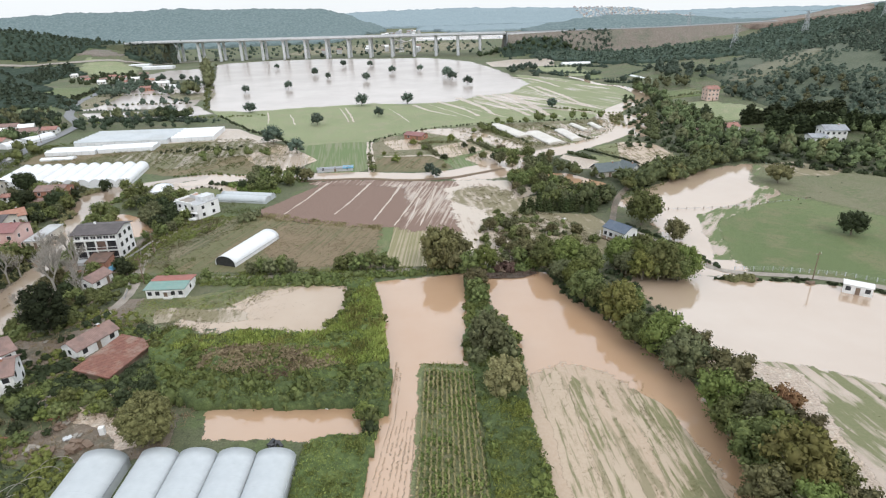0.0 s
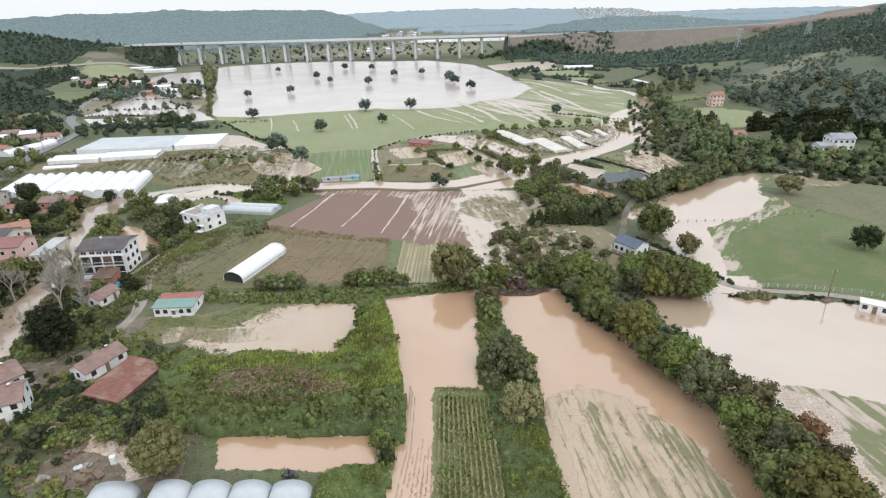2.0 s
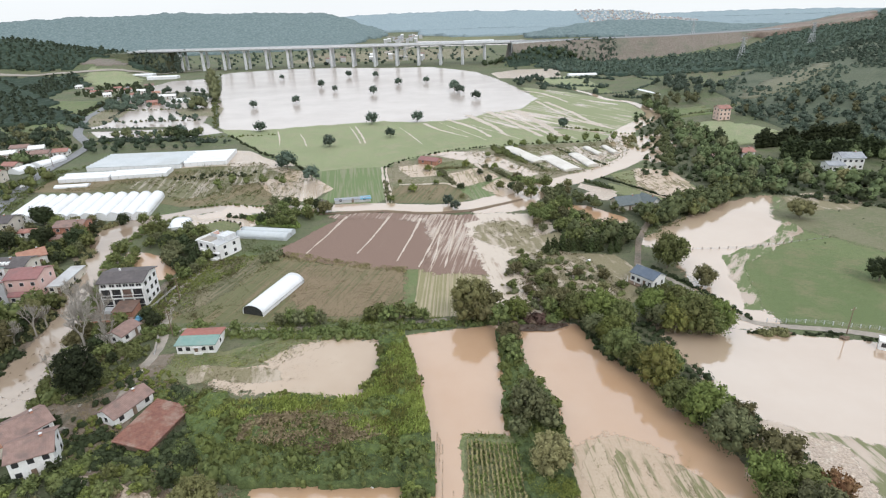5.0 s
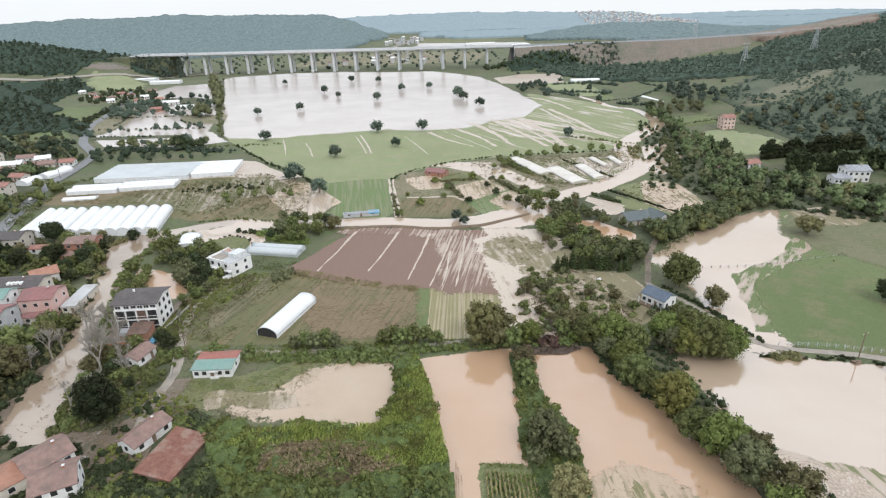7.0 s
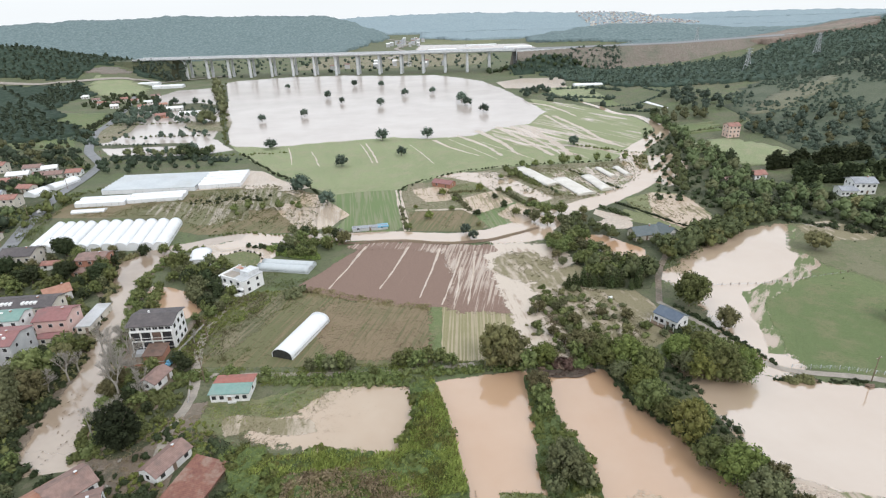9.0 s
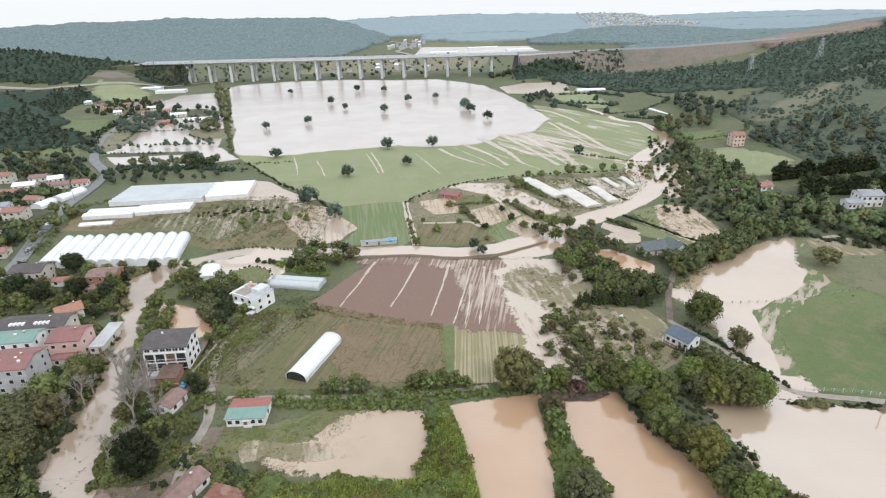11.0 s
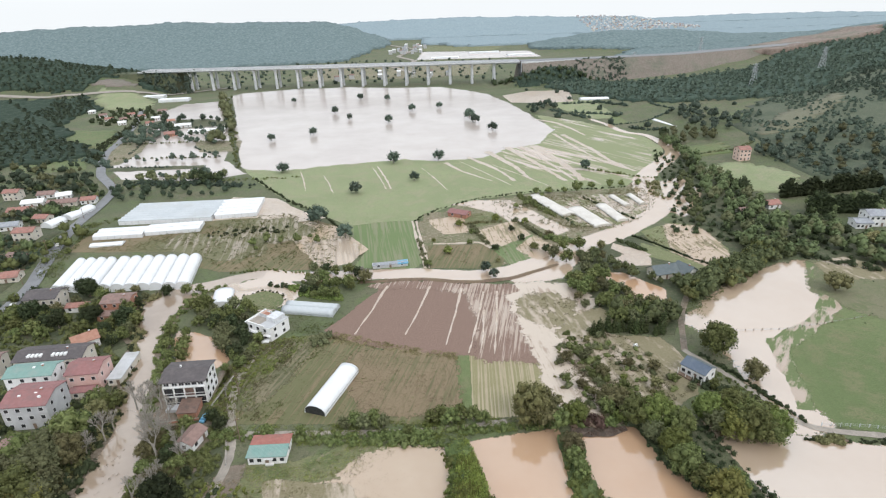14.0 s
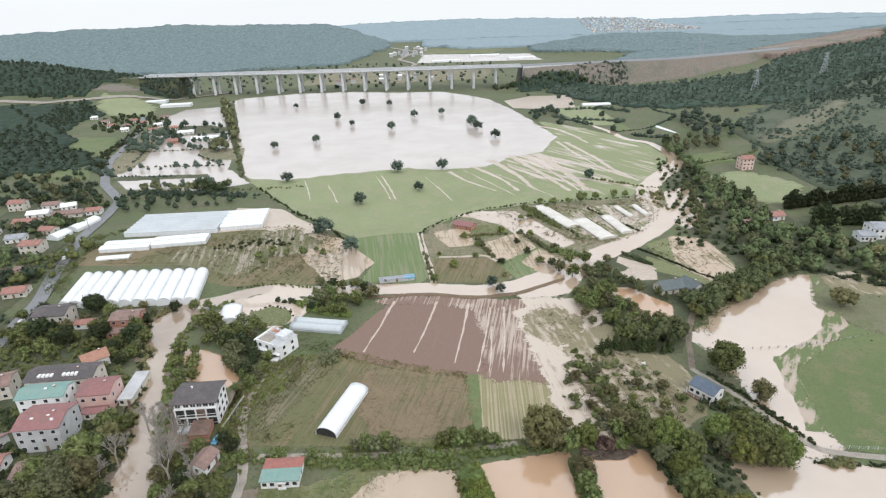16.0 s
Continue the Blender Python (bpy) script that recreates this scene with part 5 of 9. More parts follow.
house("low annexe with flat pale roof beside the river", -140.5, 187.5, 4.6, 16, 4, 1, M["cream"], M["grey"], 0.9, 2.6, 0.3, bays=2, side=1, chimney=False, flat=True)
long_grey = house("long cream terrace with dark grey roof and dormers", -166.5, 191.5, 23, 9.5, 4, 2, M["cream"], M["roof_dark"], 1.4, 3.3, 0.5, bays=7, side=2)
for u in (-7.4, -6.0, -4.6, -3.2, 1.0, 2.4, 3.8, 5.2):
    part("dormer", boxed(u, u + 0.95, -3.6, -2.0, 6.6, 7.9, bevel=0.1), M["white"], long_grey, "white roof dormer")
for block, spots_ in ((grey_block, ((-3, -2.5), (1.5, -1.5), (3.4, -3.4))), (teal_block, ((0.5, -1.0),))):
    for u, v in spots_:
        part("water_tank", boxed(u, u + 0.9, v, v + 0.6, 9.0, 10.3, bevel=0.08), M["white"], block, "small white roof tank")
house("small house with orange tile roof", -164.5, 206, 8.5, 7.5, 40, 1, M["white"], M["roof_orange"], 1.7, 3.6, 0.5, bays=2, side=1)
house("three-storey cream house with dark roof", -198.5, 238, 13, 10, 3, 2, M["cream"], M["roof_dark"], 1.6, 3.4, 0.6, bays=4, side=2)
house("low shed with red tile roof", -184, 235, 8.5, 5, 2, 1, M["white"], M["roof_red"], 0.8, 2.3, 0.3, bays=2, side=1, chimney=False, name="shed")
house("red brick house with brown tile roof", -165, 234, 11.5, 9, 3, 2, M["brick"], M["roof_brown"], 1.2, 2.7, 0.4, bays=3, side=2)
house("low tile-roofed annexe of the brick house", -166, 226.5, 8, 5, 3, 1, M["brick"], M["roof_brown"], 0.8, 2.4, 0.3, bays=2, side=1, chimney=False)
house("cottage with hipped brown tile roof among trees", -150.5, 148.5, 11, 7.5, -4, 1, M["cream"], M["roof_brown"], 1.7, 2.6, 0.5, bays=2, side=1)
house("cottage with pinkish brown tile roof", -84.6, 116.4, 10.5, 5.6, 66, 1, M["white"], M["roof_brown"], 1.5, 2.5, 0.4, bays=3, side=1)
house("white two-storey house with faded brown tile roof", -101, 106, 9, 8, 52, 2, M["white"], M["roof_brown"], 1.6, 2.8, 0.5, bays=3, side=2)
house("house with orange tile roof by the river", -107, 104.5, 9, 8, 50, 1, M["cream"], M["roof_orange"], 1.8, 3.0, 0.5, bays=2, side=1)
house("white house with faded brown tile roof", -95, 100, 8, 8, 25, 2, M["white"], M["roof_brown"], 1.6, 2.6, 0.5, bays=3, side=2)
house("white villa with slate roof among dark trees", 209, 300, 11, 10, -6, 2, M["white"], M["roof_grey"], 1.8, 3.1, 0.6, bays=4, side=3, name="villa")
house("low white wing of the villa", 199.5, 297, 8, 8, -6, 1, M["white"], M["roof_grey"], 1.2, 3.2, 0.5, bays=4, side=1, chimney=False)
house("pink house with red tile roof below the hill", 202, 430, 8.6, 8.6, 4, 3, M["salmon"], M["roof_red"], 1.6, 2.8, 0.5, bays=3, side=2)
house("small white house with red roof by the dark hedge", 170, 331, 8, 7, 10, 1, M["white"], M["roof_red"], 1.6, 2.8, 0.5, bays=2, side=1)
house("low cream house beside the wood", 150, 322, 8, 6, 10, 1, M["cream"], M["roof_brown"], 1.2, 2.6, 0.5, bays=2, side=1)
house("house with dark slate hipped roof among trees", 74.5, 247.5, 11, 7.5, 12, 1, M["cream"], M["roof_slate"], 2.4, 3.0, 0.7, bays=3, side=2)
house("white gabled house with dark slate roof among trees", 84.5, 247, 8, 7, -62, 1, M["white"], M["roof_slate"], 2.4, 3.2, 0.7, bays=2, side=2)


for x, y, w, d, yaw, f, wl_, rf, lab in (
        (-262, 322, 11, 9, 6, 2, "cream", "roof_red", "two-storey cream house with red tile roof"),
        (-262, 288, 12, 8, 10, 1, "white", "roof_red", "white bungalow with red tile roof"),
        (-248, 291, 8, 7, -20, 1, "cream", "roof_brown", "small cottage with brown tile roof"),
        (-298, 384, 13, 8, 12, 1, "white", "white", "white village house with a white roof"),
        (-296, 368, 14, 8, 8, 1, "cream", "roof_red", "long cottage with red tile roof"),
        (-277, 382, 18, 8, 12, 1, "cream", "roof_brown", "long low house with brown tile roof"),
        (-262, 386, 9, 7, 12, 1, "white", "roof_red", "small red-roofed village house"),
        (-290, 316, 10, 8, 0, 1, "white", "roof_red", "white house with red tile roof"),
        (-308, 350, 12, 8, 20, 1, "white", "roof_grey", "white village house with a grey roof"),
        (-322, 400, 10, 8, 5, 2, "cream", "roof_red", "two-storey village house with red roof"),
        (-228, 232, 9, 8, 8, 2, "white", "roof_brown", "white house beside the village road"),
        (-208, 203, 10, 8, 10, 1, "cream", "roof_orange", "orange-roofed cottage beside the road"),
        (-190, 189, 11, 9, 15, 2, "cream", "roof_brown", "cream house with brown tile roof"),
        (-174, 160, 9, 8, 4, 1, "white", "roof_brown", "cottage with brown tile roof among trees"),
        (-166, 152, 7, 6, 4, 1, "white", "roof_red", "small white cottage with red roof"),
        (-236, 268, 10, 8, 12, 1, "cream", "roof_red", "cottage with red tile roof by the village road"),
        (-250, 262, 9, 8, 4, 2, "white", "roof_brown", "white house with brown roof in the village"),
        (-270, 274, 10, 8, 16, 1, "cream", "roof_brown", "cottage with brown tile roof in the village"),
        (-240, 246, 10, 8, 10, 2, "grey", "roof_dark", "grey house with dark roof by the road"),
        (-276, 300, 11, 8, 4, 1, "white", "roof_red", "white cottage with red roof in a garden"),
        (-284, 340, 10, 8, 14, 1, "white", "roof_grey", "pale village house with grey roof"),
        (-272, 352, 9, 7, -8, 1, "cream", "roof_red", "small red-roofed cottage by the tunnels"),
        (-300, 402, 11, 8, 10, 1, "white", "roof_brown", "village house with brown roof at the meadow"),
        (-286, 398, 9, 7, 24, 1, "white", "white", "small white-roofed village house"),
        (-248, 226, 10, 8, 6, 1, "white", "roof_orange", "orange-roofed house west of the road"),
        (-345, 660, 8.6, 6.5, 20, 1, "white", "roof_red", "white house by the flooded gardens"),
        (-325, 668, 7.9, 5.8, 30, 1, "white", "roof_orange", "house by the flooded gardens"),
        (-352, 690, 8.6, 5.8, 30, 1, "white", "white", "white shed by the flooded gardens"),
        (-375, 705, 7.9, 5.8, 10, 1, "white", "roof_red", "white house at the foot of the wood"),
        (-460, 752, 7.9, 5.8, 15, 1, "white", "white", "white house at the edge of the wood"),
        (-430, 722, 8.6, 5.8, 25, 1, "white", "roof_brown", "white house above the flooded gardens"),
        (-408, 694, 8.6, 6.5, 10, 1, "white", "roof_red", "white house above the flooded gardens"),
        (-396, 722, 7.9, 5.8, 35, 1, "cream", "roof_red", "cream house above the flooded gardens"),
        (-380, 668, 7.9, 6.5, 20, 1, "white", "white", "white house beside the village road"),
        (-366, 740, 10.1, 5.8, 30, 1, "white", "roof_brown", "low house by the flood water"),
        (-390, 690, 7.2, 5.8, 40, 1, "cream", "roof_brown", "cottage at the foot of the wood"),
        (-300, 640, 16, 6, 15, 1, "white", "white", "long white shed in the flood"),
        (-262, 606, 36, 8, 5, 1, "white", "white", "long low greenhouse in the flood"),
        (-296, 598, 12, 9, 25, 1, "brick", "roof_red", "red-roofed house in the flood")):
    house(lab, x, y, w, d, yaw, f, M[wl_], M[rf], 1.5, 2.8, 0.5, bays=3, side=1, chimney=f == 2)


def blue_house():
    e = house("small white house with slate-blue gable roof and veranda", 58.6, 173.4, 8.4, 6.6, -55, 1, M["white"], M["roof_blue"], 1.5, 3.3, 0.35, M["roof_slate"], False, 4, 2, lift=0.3)
    part("veranda", boxed(-4.4, 4.4, -4.9, -3.2, -0.3, 0.25), M["wood"], e, "raised timber veranda")
    for u in (-4.2, -1.4, 1.4, 4.2):
        part("veranda_post", boxed(u - 0.08, u + 0.08, -4.85, -4.69, 0.25, 2.5), M["white"], e)
    part("rail", boxed(-4.3, 4.3, -4.82, -4.74, 1.05, 1.13), M["wood"], e)


blue_house()


def shed_roofed():
    """A low open barn under one wide worn tile roof."""
    e = thing("barn", "low barn under a wide worn red tile roof", "barn", pose(-75, 109.5, 0, 0, 0, 76))
    part("wall", boxed(-6.8, 6.8, -4, 4, -0.4, 1.25), M["wood"], e)
    part("roof", prism([(-4.6, 1.2), (4.6, 2.1), (4.6, 2.35), (-4.6, 1.45)], -7.4, 7.4), M["roof_worn"], e)
    for i in range(30):
        u = -7.25 + i * 0.5
        part("tile_course", prism([(-4.6, 1.45), (4.6, 2.35), (4.6, 2.43), (-4.6, 1.53)], u - 0.09, u + 0.09), M["roof_worn"], e)
    for u in (-6.5, -2, 2.5, 6.5):
        part("post", boxed(u - 0.1, u + 0.1, -4.5, -4.3, -0.4, 1.25), M["wood"], e)


shed_roofed()


def ruin():
    e = thing("unfinished_house", "flooded unfinished white house with bare flat roof", "house", pose(-95, 211, 0, 0, 0, -30))
    part("wall", boxed(-6, 6, -5, 5, -0.5, 5.6), M["white"], e)
    part("parapet", boxed(-6.2, 3.0, -5.2, -4.8, 5.6, 6.2), M["white"], e)
    part("slab", boxed(-7.6, 6.4, -6.4, -5.0, 2.6, 2.85), M["white"], e, "projecting white floor slab")
    part("roof_hut", boxed(0.5, 5.0, -1.0, 4.4, 5.75, 7.6), M["concrete"], e, "unfinished stair hut")
    part("parapet", boxed(-6.2, -5.8, -4.8, 5.2, 5.6, 6.4), M["white"], e)
    part("roof", boxed(-5.8, 6.2, -4.8, 5.2, 5.6, 5.75), M["grey"], e, "bare grey roof slab")
    for u in (-5, -1.5, 2, 5):
        part("column", boxed(u - 0.2, u + 0.2, 3.4, 3.8, 5.7, 7.2), M["concrete"], e)
    for f in (0, 1):
        for u in (-4, -0.5, 3.2):
            window_at(e, u, -5, f * 2.8 + 0.8, 1.3, 1.3, 0)
        for v in (-2.5, 2):
            window_at(e, 6, v, f * 2.8 + 0.8, 1.2, 1.3, 1)
    part("balcony", boxed(-7.4, -6, -5, 4.6, 2.7, 2.9), M["white"], e)
    part("balcony", boxed(-7.4, -6, -5, 4.6, 5.45, 5.6), M["white"], e)
    for f in (0, 1):
        # Thin dark slab on the wall, painted shade of a recessed balcony.
        part("balcony_opening", boxed(-6.06, -5.98, -4.4, 4.2, f * 2.8 + 0.5, f * 2.8 + 2.3), M["dark"], e, "dark panel for the shaded balcony recess")
        part("railing", boxed(-7.4, -7.32, -5, 4.6, f * 2.8 + 0.15, f * 2.8 + 0.75), M["grey"], e, "grey balcony railing")
        for v in (-4.8, -1.6, 1.4, 4.4):
            part("column", boxed(-7.4, -7.12, v - 0.14, v + 0.14, f * 2.8 + 0.1, f * 2.8 + 2.7), M["white"], e)
    part("roof_wall", boxed(-4.8, 0.4, 0.6, 0.85, 5.76, 7.0), M["grey"], e, "unfinished grey roof wall")
    part("roof_wall", boxed(-4.8, -4.55, 0.85, 4.4, 5.76, 6.7), M["salmon"], e, "unfinished brick roof wall")
    part("roof_wall", boxed(-0.2, 0.05, 0.87, 4.4, 5.76, 6.5), M["grey"], e, "unfinished grey roof wall")
    part("screed", boxed(-4.5, -0.25, 0.9, 4.3, 5.755, 5.79), M["brick"], e, "reddish bare roof floor")
    part("screed", boxed(-5.6, 0.2, -4.6, 0.4, 5.755, 5.79), M["lane"], e, "dirty screed on the roof")


ruin()


# ---- greenhouses ----
def arch(w, h, k=12, side=0.35):
    return [(w / 2 * math.cos(math.pi * (1 - i / k)), h * (side + (1 - side) * math.sin(math.pi * i / k)) if 0 < i < k else side * h) for i in range(k + 1)]


def polytunnel(label, x, y, yaw, w, length, h, film, group="", ribs=2.0, open_end=True, side=0.35):
    """A hooped film tunnel; x, y: the middle of its near end; it runs along its own +y."""
    e = thing("polytunnel", label, "greenhouse", pose(x, y, 0, 0, 0, yaw), group)
    outer = [(-w / 2, 0.0)] + arch(w, h, 12, side) + [(w / 2, 0.0)]
    inner = [(a * 0.985, b * 0.985) for a, b in outer]
    bm, rings = bmesh.new(), []
    k = max(2, int(length / 2.0))
    for j in range(k + 1):
        v = length * j / k
        sag = 1 - 0.012 * (j % 2)
        rings.append([bm.verts.new((a, v, b * sag)) for a, b in outer])
    under = [[bm.verts.new((a, v, b)) for a, b in inner] for v in (0.02, length - 0.02)]
    for r0, r1 in zip(rings, rings[1:]):
        for a, b, c, d in zip(r0, r0[1:], r1[1:], r1):
            bm.faces.new((a, b, c, d)).smooth = True
    for a, b, c, d in zip(under[0], under[0][1:], under[1][1:], under[1]):
        bm.faces.new((d, c, b, a)).smooth = True
    for ring, un in ((rings[0], under[0]), (rings[-1], under[1])):
        for a, b, c, d in zip(ring, ring[1:], un[1:], un):
            bm.faces.new((a, b, c, d))
    bmesh.ops.recalc_face_normals(bm, faces=bm.faces)
    part("cover", bm, film, e)
    for v in (0.25, length - 0.3):
        end = bmesh.new()
        vs = [end.verts.new((a, v, b)) for a, b in inner]
        ws = [end.verts.new((a, v + 0.05, b)) for a, b in inner]
        end.faces.new(vs)
        end.faces.new(ws[::-1])
        n = len(vs)
        for i in range(n):
            end.faces.new((vs[i], ws[i], ws[(i + 1) % n], vs[(i + 1) % n]))
        # An open end is a dark panel that stands for the shaded inside.
        p = part("end_panel", end, film if not (open_end and v < 1) else M["dark"], e, "dark panel in place of the open tunnel end" if open_end and v < 1 else "film end panel")
    for j in range(int(length / ribs) + 1):
        rib = tube([(p * 1.004, j * ribs + 0.1, q * 1.004) for p, q in arch(w, h, 10, side)], 0.015)
        part("hoop", rib, film, e)
    for s in (-1, 1):
        part("gutter", boxed(s * w / 2 - 0.14, s * w / 2 + 0.14, 0, length, side * h - 0.1, side * h + 0.03), M["steel"], e, "grey valley gutter")
    return e


polytunnel("large greyish film tunnel standing apart", -59.6, 40, 0.6, 8.2, 37, 4.0, M["plastic"], "tunnels by the yard", 2.5, False, 0.5)
for i in range(4):
    polytunnel("large white film tunnel joined to its neighbours", -49.9 + 6.8 * i, 40, 0.6, 6.7, 37 - 0.3 * i, 4.0, M["plastic"], "tunnels by the yard", 2.5, False, 0.55)
polytunnel("single white film tunnel in the stubble field", -67.6, 160.2, -19, 7.2, 24, 3.4, M["film"], "", 2.0, True)
for i in range(4):
    polytunnel("bright white arched greenhouse bay", -203.5 + 5.2 * i, 251.5, 10.5, 5.1, 32, 4.0, M["film"], "arched bays by the village", 4.0, False)
for i in range(7):
    polytunnel("bright white arched greenhouse bay", -181.5 + 6.0 * i, 251, 10.5, 5.9, 33, 4.0, M["film"], "arched bays by the village", 4.0, False)
for k in (-1, 1):
    polytunnel("small white double tunnel beside the ploughed field", -70.5 + k * 0.45, 224.5 + k * 2.1, 78, 4.2, 23, 2.6, M["plastic"], "double tunnel by the plough", 3.0, False)
polytunnel("short white tunnel beside the river", -121.5, 232.5, 12, 8.4, 14, 2.7, M["film"], "", 3.0, False)
for x0, y0, x1, y1, w in ((36, 366, 50, 328, 9), (56, 340, 65, 309, 10), (73, 344, 78, 316, 7), (84, 360, 88.5, 340, 4), (96, 361, 98.5, 342, 4)):
    polytunnel("low grey film tunnel on flooded ground", x0, y0, math.degrees(math.atan2(-(x1 - x0), y1 - y0)), w, math.hypot(x1 - x0, y1 - y0), 1.6, M["film_dirty"], "low tunnels by the stream", 4.0, False)


for x, y, length in ((-258, 352, 20), (-262, 338, 12)):
    polytunnel("white tunnel roof beside the village road", x, y, -14, 8, length, 3.6, M["film"], "", 4.0, False)


def glasshouse(label, x, y, yaw, w, d, h, bays, film="film"):
    """A block of shallow ridged greenhouse bays; x, y: its near left corner."""
    e = thing("greenhouse", label, "greenhouse", pose(x, y, 0, 0, 0, yaw), "flat greenhouse blocks")
    part("wall", boxed(0, w, 0, d, 0, h - 0.3), M["film"], e)
    for i in range(bays):
        v0, v1 = d * i / bays, d * (i + 1) / bays
        part("roof_bay", prism([(v0 + 0.06, h - 0.28), (v1 - 0.06, h - 0.28), (v1 - 0.06, h), ((v0 + v1) / 2, h + 0.7), (v0 + 0.06, h)], -0.2, w + 0.2), M[film], e)
        part("gutter", boxed(-0.2, w + 0.2, v1 - 0.1, v1 + 0.1, h - 0.05, h + 0.08), M["steel"], e)
    for j in range(int(w / 4) + 1):
        part("post", boxed(j * 4 - 0.06, j * 4 + 0.06, -0.05, 0.05, 0, h - 0.2), M["steel"], e)


glasshouse("wide grey-white greenhouse block with ridged roof", -219, 339, 2, 55, 33, 2.6, 8, "plastic")
glasshouse("white greenhouse block beside the yard", -163, 344, 6, 25, 30, 2.6, 5)
glasshouse("long low white greenhouse", -222, 316, 4, 27, 13, 2.2, 2)
glasshouse("long low white greenhouse", -194.5, 320, 7, 30, 13, 2.2, 2)
glasshouse("low strip of white film beds", -218, 305, 6, 17, 5, 0.8, 1)
glasshouse("far white greenhouse by the lake shore", -450, 862, 5, 32, 14, 3.5, 2)
glasshouse("far white greenhouse by the lake shore", -408, 824, 6, 40, 14, 3.5, 2)
house("low red-roofed hut by the farm track", -14, 335, 12, 7, -30, 1, M["brick"], M["roof_maroon"], 1.2, 2.4, 0.4, bays=2, side=1, chimney=False, name="hut")
blue_shed = house("long low shed partly under a blue tarpaulin", -51, 268, 17, 3.4, 8, 1, M["grey"], M["roof_grey"], 0.3, 1.5, 0.2, bays=3, side=1, chimney=False, name="shed")
part("tarpaulin", boxed(3.6, 8.8, -2.0, 2.0, 1.3, 1.95, bevel=0.1), M["bluepaint"], blue_shed, "blue tarpaulin")
house("white portable cabin on the lane bank", 108.6, 131.3, 6.4, 3.0, -34, 1, M["white"], M["white"], 0.3, 2.5, 0.2, bays=3, side=1, chimney=False, name="cabin")


polytunnel("long white tunnel at the foot of the hill", 201.3, 539.4, 11, 7, 47, 3.0, M["film"], "", 6.0, False)
polytunnel("far white tunnel beside the hill wood", 187, 726, 88, 9, 35, 3.2, M["film"], "", 6.0, False)


# ---- plants ----
def ball(sub):
    bm = bmesh.new()
    bmesh.ops.create_icosphere(bm, subdivisions=sub, radius=1.0)
    v = np.array([p.co[:] for p in bm.verts])
    f = np.array([[q.index for q in p.verts] for p in bm.faces])
    bm.free()
    return v, f


BALL1, BALL2 = ball(1), ball(2)


def fast_mesh(name, verts, tris, quads):
    """A mesh from arrays of corners, triangles and quads."""
    me = bpy.data.meshes.new(name)
    me.vertices.add(len(verts))
    me.vertices.foreach_set("co", np.ascontiguousarray(verts, dtype=np.float32).ravel())
    nt, nq = len(tris), len(quads)
    loops = np.concatenate([np.asarray(tris, dtype=np.int32).ravel(), np.asarray(quads, dtype=np.int32).ravel()])
    me.loops.add(len(loops))
    me.loops.foreach_set("vertex_index", loops)
    me.polygons.add(nt + nq)
    me.polygons.foreach_set("loop_start", np.concatenate([np.arange(nt) * 3, nt * 3 + np.arange(nq) * 4]).astype(np.int32))
    me.update(calc_edges=True)
    return me


def leaves(rng, lobes, count, size, up=0.35, wild=0.8, thin=0.6):
    """Leaf sprays on the skin of round lobes (centre, radius)."""
    lobes = np.asarray(lobes, dtype=float)
    area = lobes[:, 3] ** 2
    pick = rng.choice(len(lobes), count, p=area / area.sum())
    d = rng.normal(size=(count, 3))
    d[:, 2] += up
    d /= np.linalg.norm(d, axis=1)[:, None]
    c = lobes[pick, :3] + d * lobes[pick, 3:4] * rng.uniform(0.72, 1.3, (count, 1))
    n = d + rng.normal(scale=wild, size=(count, 3))
    n /= np.linalg.norm(n, axis=1)[:, None]
    a = np.cross(n, rng.normal(size=(count, 3)))
    a /= np.linalg.norm(a, axis=1)[:, None]
    b = np.cross(n, a)
    s = size * rng.uniform(0.6, 1.35, (count, 1))
    corners = np.stack([c - a * s, c - b * s * thin + n * s * 0.12, c + a * s, c + b * s * thin + n * s * 0.12], 1)
    return corners.reshape(-1, 3), np.arange(count * 4).reshape(-1, 4)


def cores(rng, lobes, shape, shrink=0.7, rough=0.2):
    v, f = shape
    vs, fs = [], []
    for i, (x, y, z, r) in enumerate(lobes):
        w = v * (r * shrink * (1 + rough * rng.normal(size=(len(v), 1))))
        vs.append(w + (x, y, z))
        fs.append(f + i * len(v))
    return np.concatenate(vs), np.concatenate(fs)


def crown_mesh(name, rng, lobes, count, size, shape=None, up=0.25):
    cv, cf = cores(rng, lobes, shape or BALL1)
    lv, lq = leaves(rng, lobes, count, size, up)
    return fast_mesh(name, np.concatenate([cv, lv]), cf, lq + len(cv))


